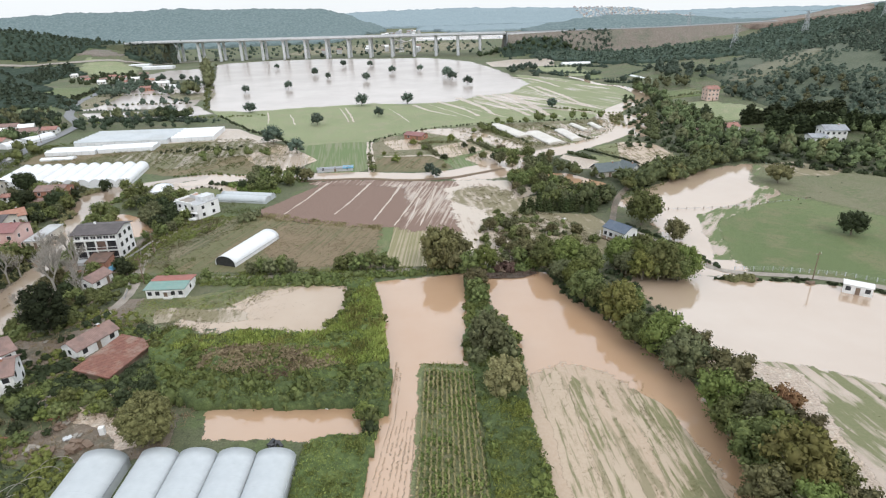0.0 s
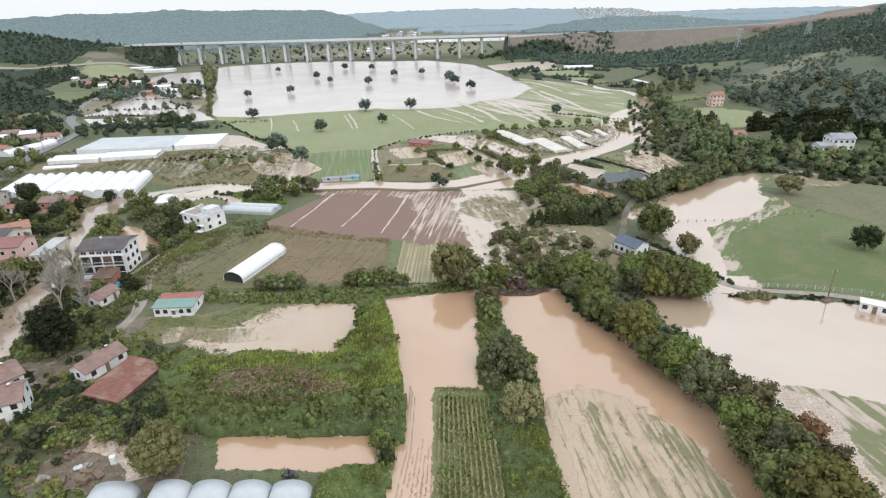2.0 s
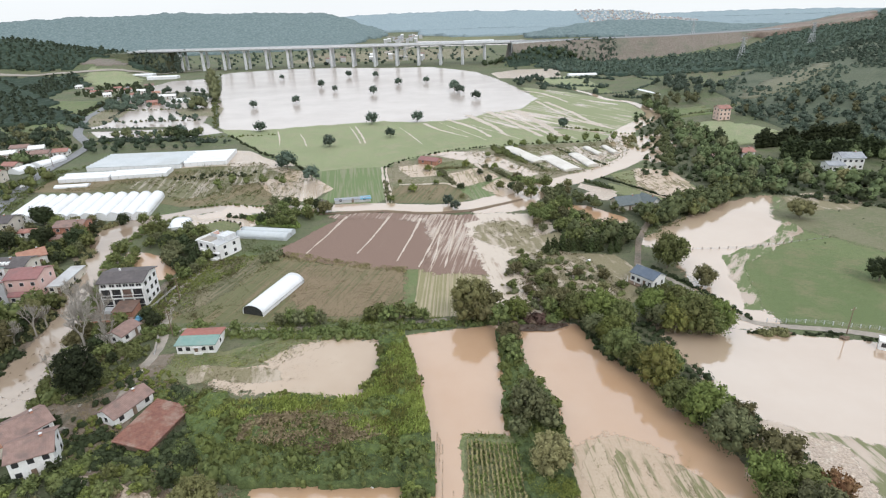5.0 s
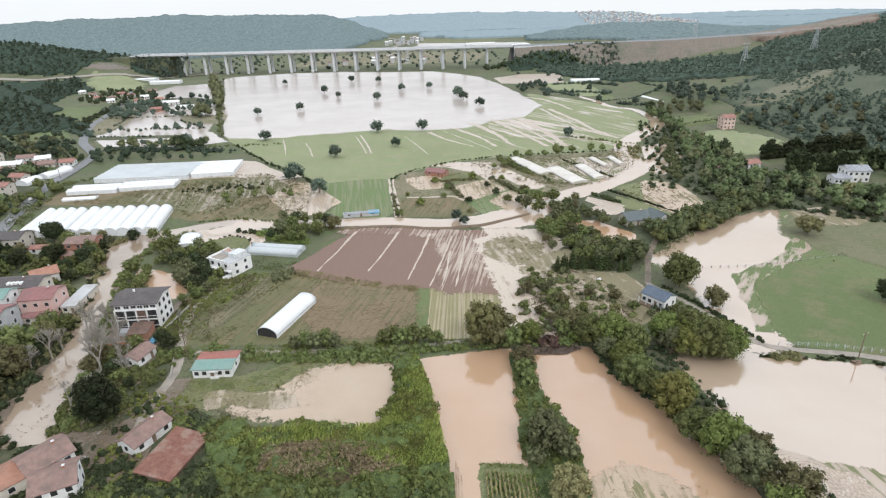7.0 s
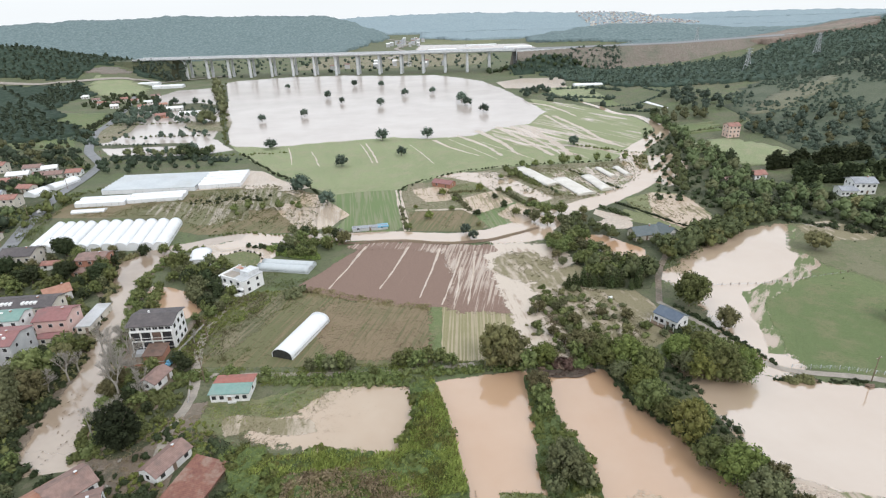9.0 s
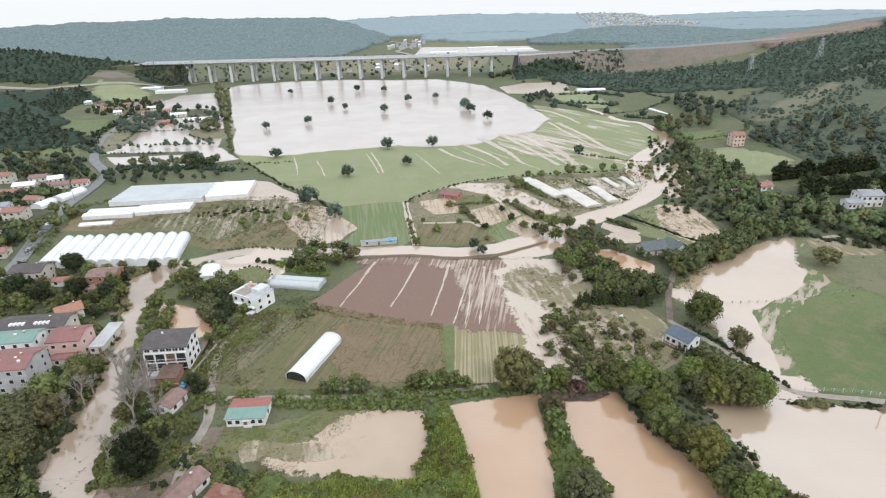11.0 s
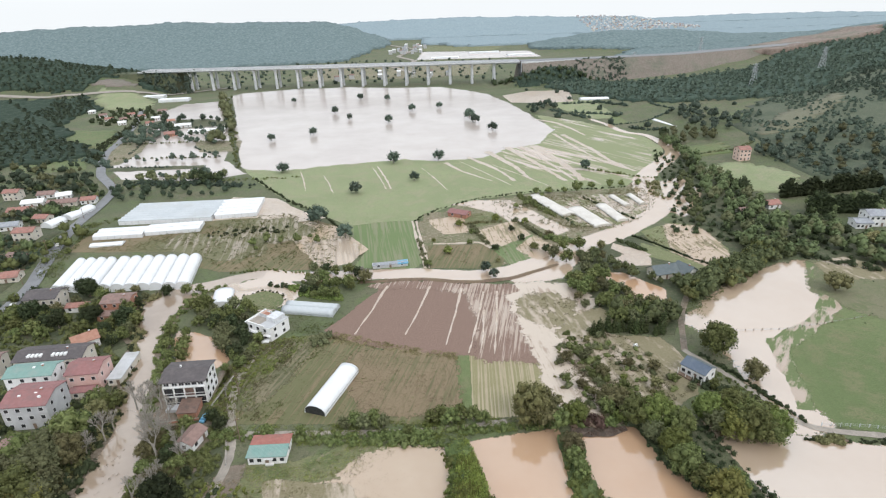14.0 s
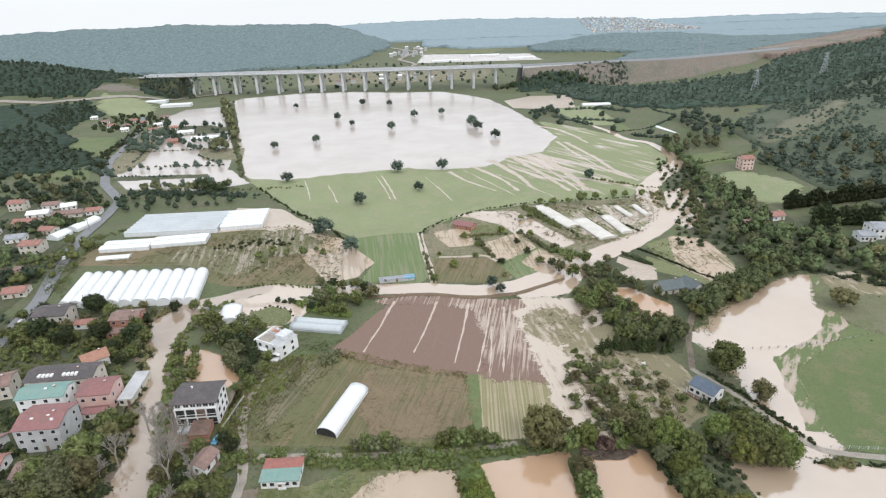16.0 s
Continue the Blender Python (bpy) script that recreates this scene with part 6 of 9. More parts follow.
def lobes_round(rng, h, r, k, base=0.28, flat=1.0):
    """Billows that cover an uneven round crown from base * h up to h: large ones, and small ones upon them."""
    out = []
    zc, zr = h * (1 + base) / 2, h * (1 - base) / 2
    turn = rng.uniform(0, 6.283)
    for i in range(k):
        z = 1 - 1.75 * (i + 0.5) / k
        q = math.sqrt(max(0.0, 1 - z * z))
        a = turn + i * 2.39996 + rng.uniform(-0.35, 0.35)
        s = rng.uniform(0.27, 0.40) * r * min(1.0, (16 / k) ** 0.42)
        d = rng.uniform(0.6, 0.82)
        x, y, w = math.cos(a) * q * r * d, math.sin(a) * q * r * d, zc + z * zr * d * flat
        out.append((x, y, w, s * 1.12))
        for _ in range(2 if z > -0.2 and k > 14 else 0):
            e = rng.normal(size=3) + (math.cos(a) * q, math.sin(a) * q, z + 0.4)
            e *= s * 0.9 / np.linalg.norm(e)
            out.append((x + e[0], y + e[1], w + e[2], s * rng.uniform(0.42, 0.6)))
    out.append((0, 0, zc, r * 0.6))
    return out


def trunk_bmesh(rng, h, r, thick, limbs=5):
    bm = bmesh.new()
    rod(bm, (0, 0, -0.4), (rng.uniform(-0.2, 0.2), 0, h * 0.45), thick, thick * 0.7, 7)
    for i in range(limbs):
        a = i * 6.283 / limbs + rng.uniform(-0.4, 0.4)
        z0 = h * rng.uniform(0.25, 0.42)
        rod(bm, (0, 0, z0), (math.cos(a) * r * 0.55, math.sin(a) * r * 0.55, h * rng.uniform(0.55, 0.8)), thick * 0.5, thick * 0.12, 5)
    return bm


def tree_model(name, label, seed, h, r, lobes, count, size, leaf, base=0.25, bark="bark", shape=None):
    rng = np.random.default_rng(seed)
    e = thing(name, label, "tree", pose(0, 0, -900))
    part("trunk", trunk_bmesh(rng, h, r, 0.04 * h ** 0.9), M[bark], e, "grey-brown trunk with limbs")
    me = crown_mesh("crown", rng, lobes_round(rng, h, r, lobes, base), count, size, shape)
    me.materials.append(leaf)
    c = new("crown", me)
    c.parent = e
    return e


GROVES = {}


def grove(material, poly, spacing, seed, lo, hi, label):
    """Trees too far off to pick apart, gathered by their kind of leaf."""
    GROVES.setdefault((material, label), []).append((poly, spacing, seed, lo, hi))


PLANTED = {}


def plant(model, x, y, scale=1.0, spin=None, group="", label=""):
    """The first stands where the model was made; the rest are copies of it."""
    rng = random.Random(int(x * 37 + y * 91))
    turn = rng.uniform(0, 360) if spin is None else spin
    m = pose(x, y, land(x, y), 0, 0, turn)
    if model.name in PLANTED:
        ob = copy_thing(model, m)
    else:
        ob = model
        ob.matrix_world = m
        PLANTED[model.name] = True
    ob.scale = (scale * rng.uniform(0.9, 1.1), scale * rng.uniform(0.9, 1.1), scale * rng.uniform(0.88, 1.12))
    return tagged(ob, label, group=group)


FOOTPRINTS = [(-110.5, 163.5, 7.5), (-102, 150, 5.0), (173, 324, 9.0)] + [(o.location.x, o.location.y - (6 if "villa" in o["label"] else 0), 15.0 if "villa" in o["label"] else min(7.0, max((c.dimensions.x for c in o.children), default=8) * 0.5)) for o in bpy.data.objects if o.type == "EMPTY" and o.get("category") in ("house", "apartment house", "barn", "greenhouse")]


def dry(x, y):
    """Whether a spot lies clear of the buildings."""
    return all((x - a) ** 2 + (y - b) ** 2 > r ** 2 for a, b, r in FOOTPRINTS)


def wood(models, poly, spacing, seed, lo=0.8, hi=1.2, group=""):
    rng = random.Random(seed)
    for x, y in scatter(poly, spacing, seed):
        if dry(x, y):
            plant(rng.choice(models), x, y, rng.uniform(lo, hi), group=group)


big = [tree_model("bank_tree", lab, 10 + i, 9.4, 4.7, 20 + i, 2300, 0.29, M[k], 0.04) for i, (k, lab) in enumerate((
    ("leaf", "tall green broadleaf tree in the stream-bank row"), ("leaf_fresh", "fresh green broadleaf tree with billowing crown"),
    ("leaf_gold", "yellow-green broadleaf tree with billowing crown"), ("leaf_light", "light green broadleaf tree with billowing crown"),
    ("leaf_bronze", "olive-brown broadleaf tree with billowing crown"), ("leaf_scrub", "grey-green broadleaf tree with billowing crown")))]
russet = tree_model("bank_tree", "russet-tinged broadleaf tree in the stream-bank row", 17, 8.0, 3.6, 15, 1500, 0.27, M["leaf_rust"], 0.1)
dark = [tree_model("dark_tree", "dark evergreen tree with dense round crown", 20 + i, 10, 4.6, 20, 1900, 0.32, M["leaf_dark"], 0.05) for i in range(2)]
olive = [tree_model("olive_tree", "dull olive bushy tree with rounded crown", 25 + i, 6.5, 3.6, 16, 1500, 0.27, M["leaf_olive"], 0.02) for i in range(2)]
mid = [tree_model("garden_tree", "green garden tree with rounded crown", 30 + i, 6.5, 3.3, 12, 430, 0.42, M[k], 0.1) for i, k in enumerate(("leaf", "leaf", "leaf_light", "leaf_dark", "leaf_scrub", "leaf_olive"))]
field_tree = [tree_model("field_tree", "lone round tree standing in flood water", 40 + i, 8.2, 4.8, 13, 420, 0.45, M["wood_east" if i < 2 else "wood_far_hazed"], 0.16) for i in range(3)]
shrub = [tree_model("shrub", "low rounded green shrub", 50 + i, 2.6, 1.9, 8, 320, 0.22, M[k], 0.02) for i, k in enumerate(("leaf", "thicket", "leaf_dark", "leaf_olive"))]

wood(mid[:4] + [mid[3]] + big[5:], [(-152, 92), (-131, 92), (-132, 130), (-135, 154), (-142, 154), (-146, 140), (-162, 138), (-166, 105)], 4.6, 140, 0.7, 1.15, "trees on the river bank")
wood(mid[:4] + olive, [(-113, 132), (-106, 128), (-104, 148), (-108, 164), (-116, 166), (-115, 150)], 4.2, 141, 0.5, 0.85, "trees on the river bank")
wood(mid[:5], [(-133, 228), (-128, 238), (-112, 231), (-101, 227), (-101, 220), (-112, 213), (-126, 217)], 4.2, 142, 0.55, 1.0, "trees by the flooded yard")
wood(mid[:5], [(-168, 226), (-157, 206), (-148, 206), (-152, 222), (-158, 244), (-164, 244)], 4.4, 143, 0.5, 0.9, "trees on the village river bank")
wood(mid[:5] + olive, [(-90, 238), (-76, 236), (-64, 246), (-70, 253), (-88, 250)], 4.4, 144, 0.5, 0.9, "trees by the small tunnel")
wood(mid[:5], [(-150, 249), (-138, 249), (-132, 246), (-140, 243), (-150, 243)], 4.4, 145, 0.5, 0.8, "trees before the arched bays")
wood(mid[:5], [(-105, 200), (-98, 206), (-90, 206), (-98, 190), (-104, 182), (-106, 190)], 4.0, 146, 0.4, 0.7, "trees beside the field lane")
wood(mid[:5] + mid[4:5], [(-121, 220), (-118.6, 231), (-108, 219), (-99, 200), (-103, 192), (-113, 204)], 4.0, 147, 0.6, 1.0, "trees by the flooded yard")
for x, y in ((-15, 86), (-14.5, 83.5), (-16, 88), (-40, 108), (-52, 104), (-28, 121), (-22, 136), (-24, 104), (-18, 108), (-58, 112), (-46, 96), (-33, 95), (-21, 95), (-17, 94), (-15, 99)):
    plant(shrub[int(abs(x)) % 3], x, y, 0.9 + 0.05 * (int(abs(y)) % 9), group="shrubs in the bramble thicket")
# the row along the stream bank
for x, y, q, k in ((33, 144, 0.75, 5), (36.5, 138, 0.85, 1), (36.5, 131, 0.95, 0), (40, 126, 0.85, 3), (42.5, 119.5, 1.1, 2), (46, 123, 0.8, 0), (43.5, 110.5, 0.85, 0),
                   (47.5, 105, 1.05, 1), (48.5, 112, 0.75, 5), (49.5, 98, 1.1, 5), (53.5, 103, 0.75, 4), (54, 90, 1.05, 4), (51.5, 86, 0.95, 1), (56.5, 84, 0.95, 3), (55, 78, 1.05, 5),
                   (50.5, 80, 0.85, 0), (55, 72.5, 1.1, 1), (50.5, 71, 1.0, 0), (60.5, 76, 0.8, 4), (53.5, 65.5, 1.25, 2), (48, 63, 0.95, 4), (58.5, 66, 0.9, 3), (58, 58, 1.0, 4), (51, 56, 1.1, 1), (47, 55, 1.0, 5)):
    plant(big[k], x, y, q, group="stream-bank row")
plant(russet, 61, 82.5, 0.95, group="stream-bank row")
wood(big[:2] + big[5:], [(52, 146), (60, 141), (70, 141), (71, 149), (62, 155), (52, 157)], 4.8, 6, 0.75, 0.95, "clump by the lane")
plant(big[5], 9.6, 108.5, 0.95, label="broad grey-green bushy tree on the hedge strip")
plant(mid[4], 13.6, 106, 0.9)
plant(mid[4], 6.8, 104.5, 0.75)
plant(tree_model("olive_tree", "pale yellow-olive bushy tree on the hedge strip", 61, 7.6, 3.9, 26, 3000, 0.24, M["leaf_pale"], 0.0), 11.6, 93.8, 1.0)
plant(mid[0], 9, 131, 0.75)
plant(mid[1], 8.5, 136, 0.8)
plant(olive[1], 9, 141, 0.9)
plant(tree_model("olive_tree", "broad bronze-green bushy tree beside the film tunnels", 29, 12.0, 5.0, 60, 9000, 0.22, M["leaf_bronze_green"], -0.05), -55.0, 83.0, 1.0)
plant(tree_model("dark_tree", "tall dark evergreen tree with dense round crown", 28, 14.5, 4.9, 46, 4600, 0.28, M["leaf_black"], -0.05), -98.0, 122.5, 1.0)
plant(tree_model("olive_tree", "large olive-brown tree at the field corner", 65, 10.5, 5.2, 30, 3600, 0.26, M["leaf_bronze_green"], -0.03), -0.5, 153.0, 1.25)
plant(big[1], 12, 152.3, 0.72)
plant(big[0], 30.5, 150.5, 0.95)
plant(big[1], 36, 149.5, 1.05)
plant(big[3], 41, 145, 0.9)
plant(big[2], 35, 154, 0.7)
plant(olive[1], 2.5, 153.5, 1.6)
plant(mid[1], 7, 150, 1.1)
plant(big[0], 69.5, 184.5, 1.3, label="large dark round tree beside the lane")
plant(mid[0], 74, 190, 1.2)
for x, y, q in ((59, 152, 0.95), (56, 143, 0.95), (60, 142, 1.05), (64.5, 142.5, 1.0), (67.5, 143, 0.9), (62, 146, 1.0), (67, 147, 0.85)):
    plant(big[int(x) % 3] if int(y) % 2 else big[3], x, y, q * 1.05, group="clump by the lane")


def conifer_model(seed, h, r):
    """A slender conifer: whorls of foliage that taper to a point."""
    rng = np.random.default_rng(seed)
    e = thing("conifer", "slender dark green conifer", "tree", pose(0, 0, -900))
    bm = bmesh.new()
    rod(bm, (0, 0, -0.3), (0, 0, h * 0.9), 0.14, 0.03, 6)
    part("trunk", bm, M["bark"], e, "grey-brown trunk")
    whorls = []
    for i in range(7):
        k = i / 7
        for j in range(4 if i < 5 else 2):
            a = j * 1.57 + i * 0.8 + rng.uniform(-0.3, 0.3)
            q = r * (1 - k) * 0.55
            whorls.append((math.cos(a) * q, math.sin(a) * q, h * (0.08 + 0.85 * k), r * (0.5 - 0.38 * k)))
    me = crown_mesh("crown", rng, whorls, 400, 0.24)
    me.materials.append(M["leaf_conifer"])
    new("crown", me).parent = e
    return e


conifers = [conifer_model(60 + i, 7.0, 1.7) for i in range(2)]
rng_c = random.Random(8)
for line_ in ([(50, 212), (56, 217), (62, 221)], [(57, 199), (59, 206), (62, 213)], [(31, 200), (36, 202), (41, 202), (46, 201), (51, 200), (56, 198)], [(52, 205), (55, 209), (58, 213)], [(51, 154), (55, 153), (59, 152.5), (63, 153.5), (67, 155), (71, 158)]):
    for (xa, ya), (xb, yb) in zip(line_, line_[1:]):
        for k in range(3):
            plant(conifers[rng_c.randrange(2)], xa + (xb - xa) * k / 3 + rng_c.uniform(-0.9, 0.9), ya + (yb - ya) * k / 3 + rng_c.uniform(-0.9, 0.9), rng_c.uniform(0.7, 1.35) * (0.8 if ya < 160 else 1), group="conifers round the blue-roofed house")
for x, y, q, k in ((-137.5, 150, 1.35, 3), (-138, 136, 1.3, 5), (-134, 143, 1.1, 4), (-145, 142, 1.2, 0), (-146, 133, 1.25, 5), (-139, 141, 1.4, 5), (-138, 127, 1.25, 0), (-134, 129, 1.0, 5)):
    plant(big[k], x, y, q, group="tall trees on the west river bank", label=("large yellow-green tree by the village river" if k == 3 else "large dull green tree by the village river"))
plant(olive[1], 75.5, 170, 1.0)
plant(tree_model("flood_tree", "brown half-bare spreading tree standing in the flood", 63, 6.8, 5.2, 20, 1300, 0.2, M["leaf_bronze"], 0.32), 141, 227.5, 1.0)
plant(tree_model("garden_tree", "yellowing garden tree before the villa", 64, 8, 3.6, 16, 900, 0.26, M["leaf_pale"], 0.05), 188, 272, 1.0)
plant(dark[0], -186, 247, 0.9)
plant(dark[1], 133, 170, 0.85)
wood(mid[:3] + mid[4:], [(14, 150), (30, 150), (47, 156), (46, 164), (30, 170), (22, 192), (14, 186), (12, 165)], 8.5, 7, 0.4, 0.8, "trees round the blue-roofed house")
wood(mid[:2] + mid[4:5], [(60, 168), (68, 160), (66, 156), (56, 160), (52, 166), (48, 160), (62, 178)], 4.0, 8, 0.45, 0.7, "trees round the blue-roofed house")
wood(mid[:3] + mid[2:3] + mid[4:6], [(31, 222), (31, 248), (44, 255), (51, 238), (57, 219), (67, 217), (61, 200), (52, 202), (42, 208), (36, 216)], 4.0, 9, 0.6, 0.95, "trees between the pools")
grove("leaf_bank", [(42, 268), (50, 256), (62, 244), (70, 236), (80, 238), (92, 238), (102, 244), (114, 250), (128, 256), (150, 262), (150, 276), (128, 280), (120, 262), (108, 249), (92, 242), (80, 243), (70, 243), (60, 254), (48, 270)], 4.2, 10, 4.0, 6.4, "trees along the stream")
EAST_WOOD = [(128, 299), (144, 333), (142, 349), (160, 429), (172, 520), (182, 500), (166, 440), (166, 415), (172, 362), (166, 340), (160, 305), (182, 301), (190, 286), (240, 270), (262, 235), (225, 215), (180, 245), (165, 275), (151, 260), (130, 262), (126, 282)]
grove("leaf_bank", EAST_WOOD, 7.0, 11, 5.0, 9.0, "wood along the east bank")
grove("leaf_dark", EAST_WOOD, 13.0, 111, 5.0, 9.0, "dark trees in the east wood")
grove("leaf_scrub", EAST_WOOD, 11.0, 112, 4.0, 7.5, "olive trees in the east wood")
grove("leaf", [(105, 400), (118, 398), (128, 360), (120, 338), (128, 335), (142, 372), (140, 396)], 26.0, 12, 3.0, 4.5, "trees by the stream bend")
wood(mid + olive, [(-90, 265), (-62, 264), (-60, 248), (-76, 244), (-92, 252)], 5.5, 13, 0.6, 0.95, "trees by the small tunnel")
wood(mid[:4], [(-136, 212), (-127, 212), (-121, 188), (-127, 184), (-132, 200)], 4.6, 15, 0.6, 0.95, "trees between the waters")
wood(mid + dark[:1], [(-232, 190), (-206, 228), (-178, 222), (-172, 212), (-150, 200), (-152, 214), (-164, 250), (-180, 256), (-205, 250), (-232, 240)], 5.4, 16, 0.6, 1.05, "trees between village houses")
wood(mid + olive + big[2:3], [(-146, 170), (-134, 172), (-134, 150), (-132, 120), (-150, 110), (-168, 130), (-182, 156), (-172, 154), (-164, 144), (-142, 138), (-140, 156)], 5.0, 17, 0.7, 1.15, "trees by the village river")
wood(mid[:4] + shrub, [(-98, 132), (-92, 132), (-88, 152), (-96, 160), (-108, 162), (-112, 150), (-104, 140)], 4.5, 18, 0.45, 0.7, "trees round the cottages")
grove("wood_west", [(-300, 300), (-240, 285), (-224, 240), (-236, 200), (-290, 210)], 10, 19, 4.6, 7.3, "village trees")
grove("leaf_dark", [(-300, 300), (-240, 285), (-224, 240), (-236, 200), (-290, 210)], 15.0, 119, 4.0, 7.0, "dark village trees")
grove("wood_west", [(-330, 330), (-252, 318), (-262, 400), (-300, 445), (-340, 420)], 12, 20, 4.6, 7.3, "village trees")
grove("leaf_dark", [(-330, 330), (-252, 318), (-262, 400), (-300, 445), (-340, 420)], 18.0, 120, 4.0, 7.0, "dark village trees")
grove("wood_west", [(-262, 412), (-236, 424), (-190, 420), (-170, 395), (-200, 385), (-244, 385)], 8, 21, 4.0, 6.6, "trees behind the greenhouses")
grove("wood_west", [(-350, 640), (-345, 690), (-290, 690), (-252, 660), (-242, 590), (-290, 588), (-320, 615)], 17, 22, 5.0, 8.0, "trees among drowned gardens")
grove("wood_east", [(-350, 640), (-345, 690), (-290, 690), (-252, 660), (-242, 590), (-290, 588), (-320, 615)], 20, 122, 5.0, 8.0, "dark trees among drowned gardens")
grove("leaf_dark", [(-209, 431), (-196, 442), (-182, 428), (-201, 419)], 5, 123, 5.0, 8.0, "dark trees among drowned gardens")
grove("wood_east", [(-290, 500), (-215, 500), (-210, 492), (-288, 488)], 9, 23, 3.3, 5.3, "trees among drowned gardens")
grove("wood_east", [(-250, 450), (-205, 452), (-200, 432), (-240, 436)], 7, 24, 4.6, 6.6, "trees among drowned gardens")
grove("leaf_scrub", [(-322, 848), (-270, 700), (-234, 586), (-226, 588), (-262, 702), (-314, 848)], 24, 25, 3.0, 6.5, "trees on the lake shore")
grove("leaf", [(-128, 302), (-96, 312), (-92, 300), (-126, 292)], 7, 26, 3.3, 5.3, "trees in the vegetable field")
for x, y, q in ((-57, 153.5, 0.6), (-54, 154.5, 0.75), (-51.5, 153, 0.7), (-48.5, 154.5, 0.8), (-45.5, 153.5, 0.6), (-31, 154.5, 0.65), (-28, 155.5, 0.75), (-25, 154.5, 0.8), (-22, 155.5, 0.7), (-18, 154.5, 0.7), (-15, 154, 0.6), (-80, 150.5, 0.6), (-38, 150, 0.45), (-70, 151, 0.45)):
    plant(mid[int(abs(x)) % 2 * 4 if int(y) % 2 else 0], x, y, q * 1.1, group="field hedge")
grove("leaf", [(15, 345), (38, 372), (60, 378), (112, 386), (112, 378), (62, 371), (42, 364), (20, 340)], 7.0, 28, 3.3, 5.9, "trees along the pasture edge")
wood(mid, [(20, 282), (30, 262), (50, 262), (60, 284), (46, 286)], 6.0, 29, 0.6, 1.0, "trees by the stream")
grove("leaf_bank", [(118, 300), (126, 330), (134, 350), (150, 400), (140, 400), (128, 356), (112, 318)], 7.0, 201, 4.0, 6.0, "trees along the stream")
grove("leaf_bank", [(170, 300), (160, 330), (168, 342), (190, 332), (240, 335), (270, 300), (270, 250), (210, 262)], 7.5, 202, 4.5, 8.0, "trees round the villa")
grove("wood_east", [(214, 440), (226, 415), (238, 362), (280, 350), (330, 400), (300, 470), (250, 470)], 10.5, 206, 4.5, 8.0, "trees on the lower hillside")
grove("leaf_scrub", [(214, 440), (226, 415), (238, 362), (280, 350), (330, 400), (300, 470), (250, 470)], 13, 209, 4.0, 7.0, "dark trees on the lower hillside")
grove("leaf_scrub", [(168, 492), (206, 485), (212, 520), (190, 535), (178, 530)], 8.5, 203, 5.0, 9.0, "trees below the hill meadow")
grove("wood_east", [(207, 492), (250, 530), (240, 610), (214, 604), (211, 540)], 8.5, 204, 5.0, 9.0, "trees below the hill meadow")
grove("leaf", [(-250, 330), (-232, 330), (-224, 296), (-236, 262), (-246, 262), (-240, 300)], 7.0, 205, 4.0, 7.0, "roadside village trees")
grove("wood_west", [(-330, 250), (-240, 250), (-232, 210), (-330, 190)], 8.0, 206, 4.5, 8.0, "village trees")
grove("leaf_dark", [(-340, 300), (-262, 270), (-256, 400), (-340, 430)], 11.0, 207, 4.0, 7.0, "dark village trees")
wood(shrub, [(-38, 264), (-30, 300), (-20, 330), (20, 330), (36, 296), (0, 264)], 13, 30, 0.7, 1.4, "allotment shrubs")
wood(olive + mid[4:6], [(16, 160), (40, 158), (46, 176), (26, 196), (16, 184)], 8.0, 131, 0.4, 0.7, "bushy trees round the blue-roofed house")
wood(shrub, [(14, 152), (45, 152), (52, 172), (26, 198), (12, 178)], 9.5, 31, 0.6, 1.2, "shrubs round the blue-roofed house")
wood(shrub, [(-100, 92), (-76, 98), (-62, 100), (-60, 92), (-78, 84), (-100, 80)], 4.0, 32, 0.5, 1.1, "shrubs in the yard")
for x, y, s in ((-183, 557, 0.7), (-145, 444, 0.75), (-212, 785, 0.6), (-147, 576, 0.75), (-143, 690, 0.8), (-121, 652, 0.6), (-125, 789, 0.75), (-61, 460, 0.85), (-76, 626, 0.75), (-88, 778, 0.75), (-53, 690, 0.75), (-25, 464, 0.85), (-21, 705, 0.75), (10, 630, 1.0), (15, 609, 0.95), (29, 570, 0.85), (83, 424, 0.7)):
    plant(field_tree[int(abs(x)) % 3], x, y, s * 1.25, group="lone trees in the flood")
for x, y, s in ((-82, 385, 0.95), (-43, 410, 0.75), (-97, 330, 1.25), (-78, 306, 1.0), (-5, 259, 0.55), (-2, 252, 0.5)):
    plant(field_tree[1 + int(abs(x)) % 2], x, y, s, label="lone dark round tree on the pasture edge")


def bare_tree(seed, h):
    """A leafless tree: limbs that fork three times."""
    rng = random.Random(seed)
    bm = bmesh.new()

    def grow(p, d, length, r, depth):
        q = p + d * length
        rod(bm, p, q, max(r, 0.026), max(r * 0.62, 0.02), 5 if depth > 2 else 3)
        if depth:
            for _ in range(4 if depth > 1 else 6):
                t = (d + Vector((rng.uniform(-1, 1), rng.uniform(-1, 1), rng.uniform(-0.2, 0.8))) * 0.62).normalized()
                grow(p + d * length * rng.uniform(0.55, 1.0), t, length * rng.uniform(0.55, 0.8), r * 0.46, depth - 1)

    grow(Vector((0, 0, -0.3)), Vector((0, 0, 1)), h * 0.36, h * 0.024, 4)
    e = thing("bare_tree", "leafless pale grey tree beside the river", "tree", pose(0, 0, -900))
    part("branch_work", bm, M["palebark"], e, "pale bare forking branches")
    return e


bare = [bare_tree(3 + i, 13) for i in range(2)]
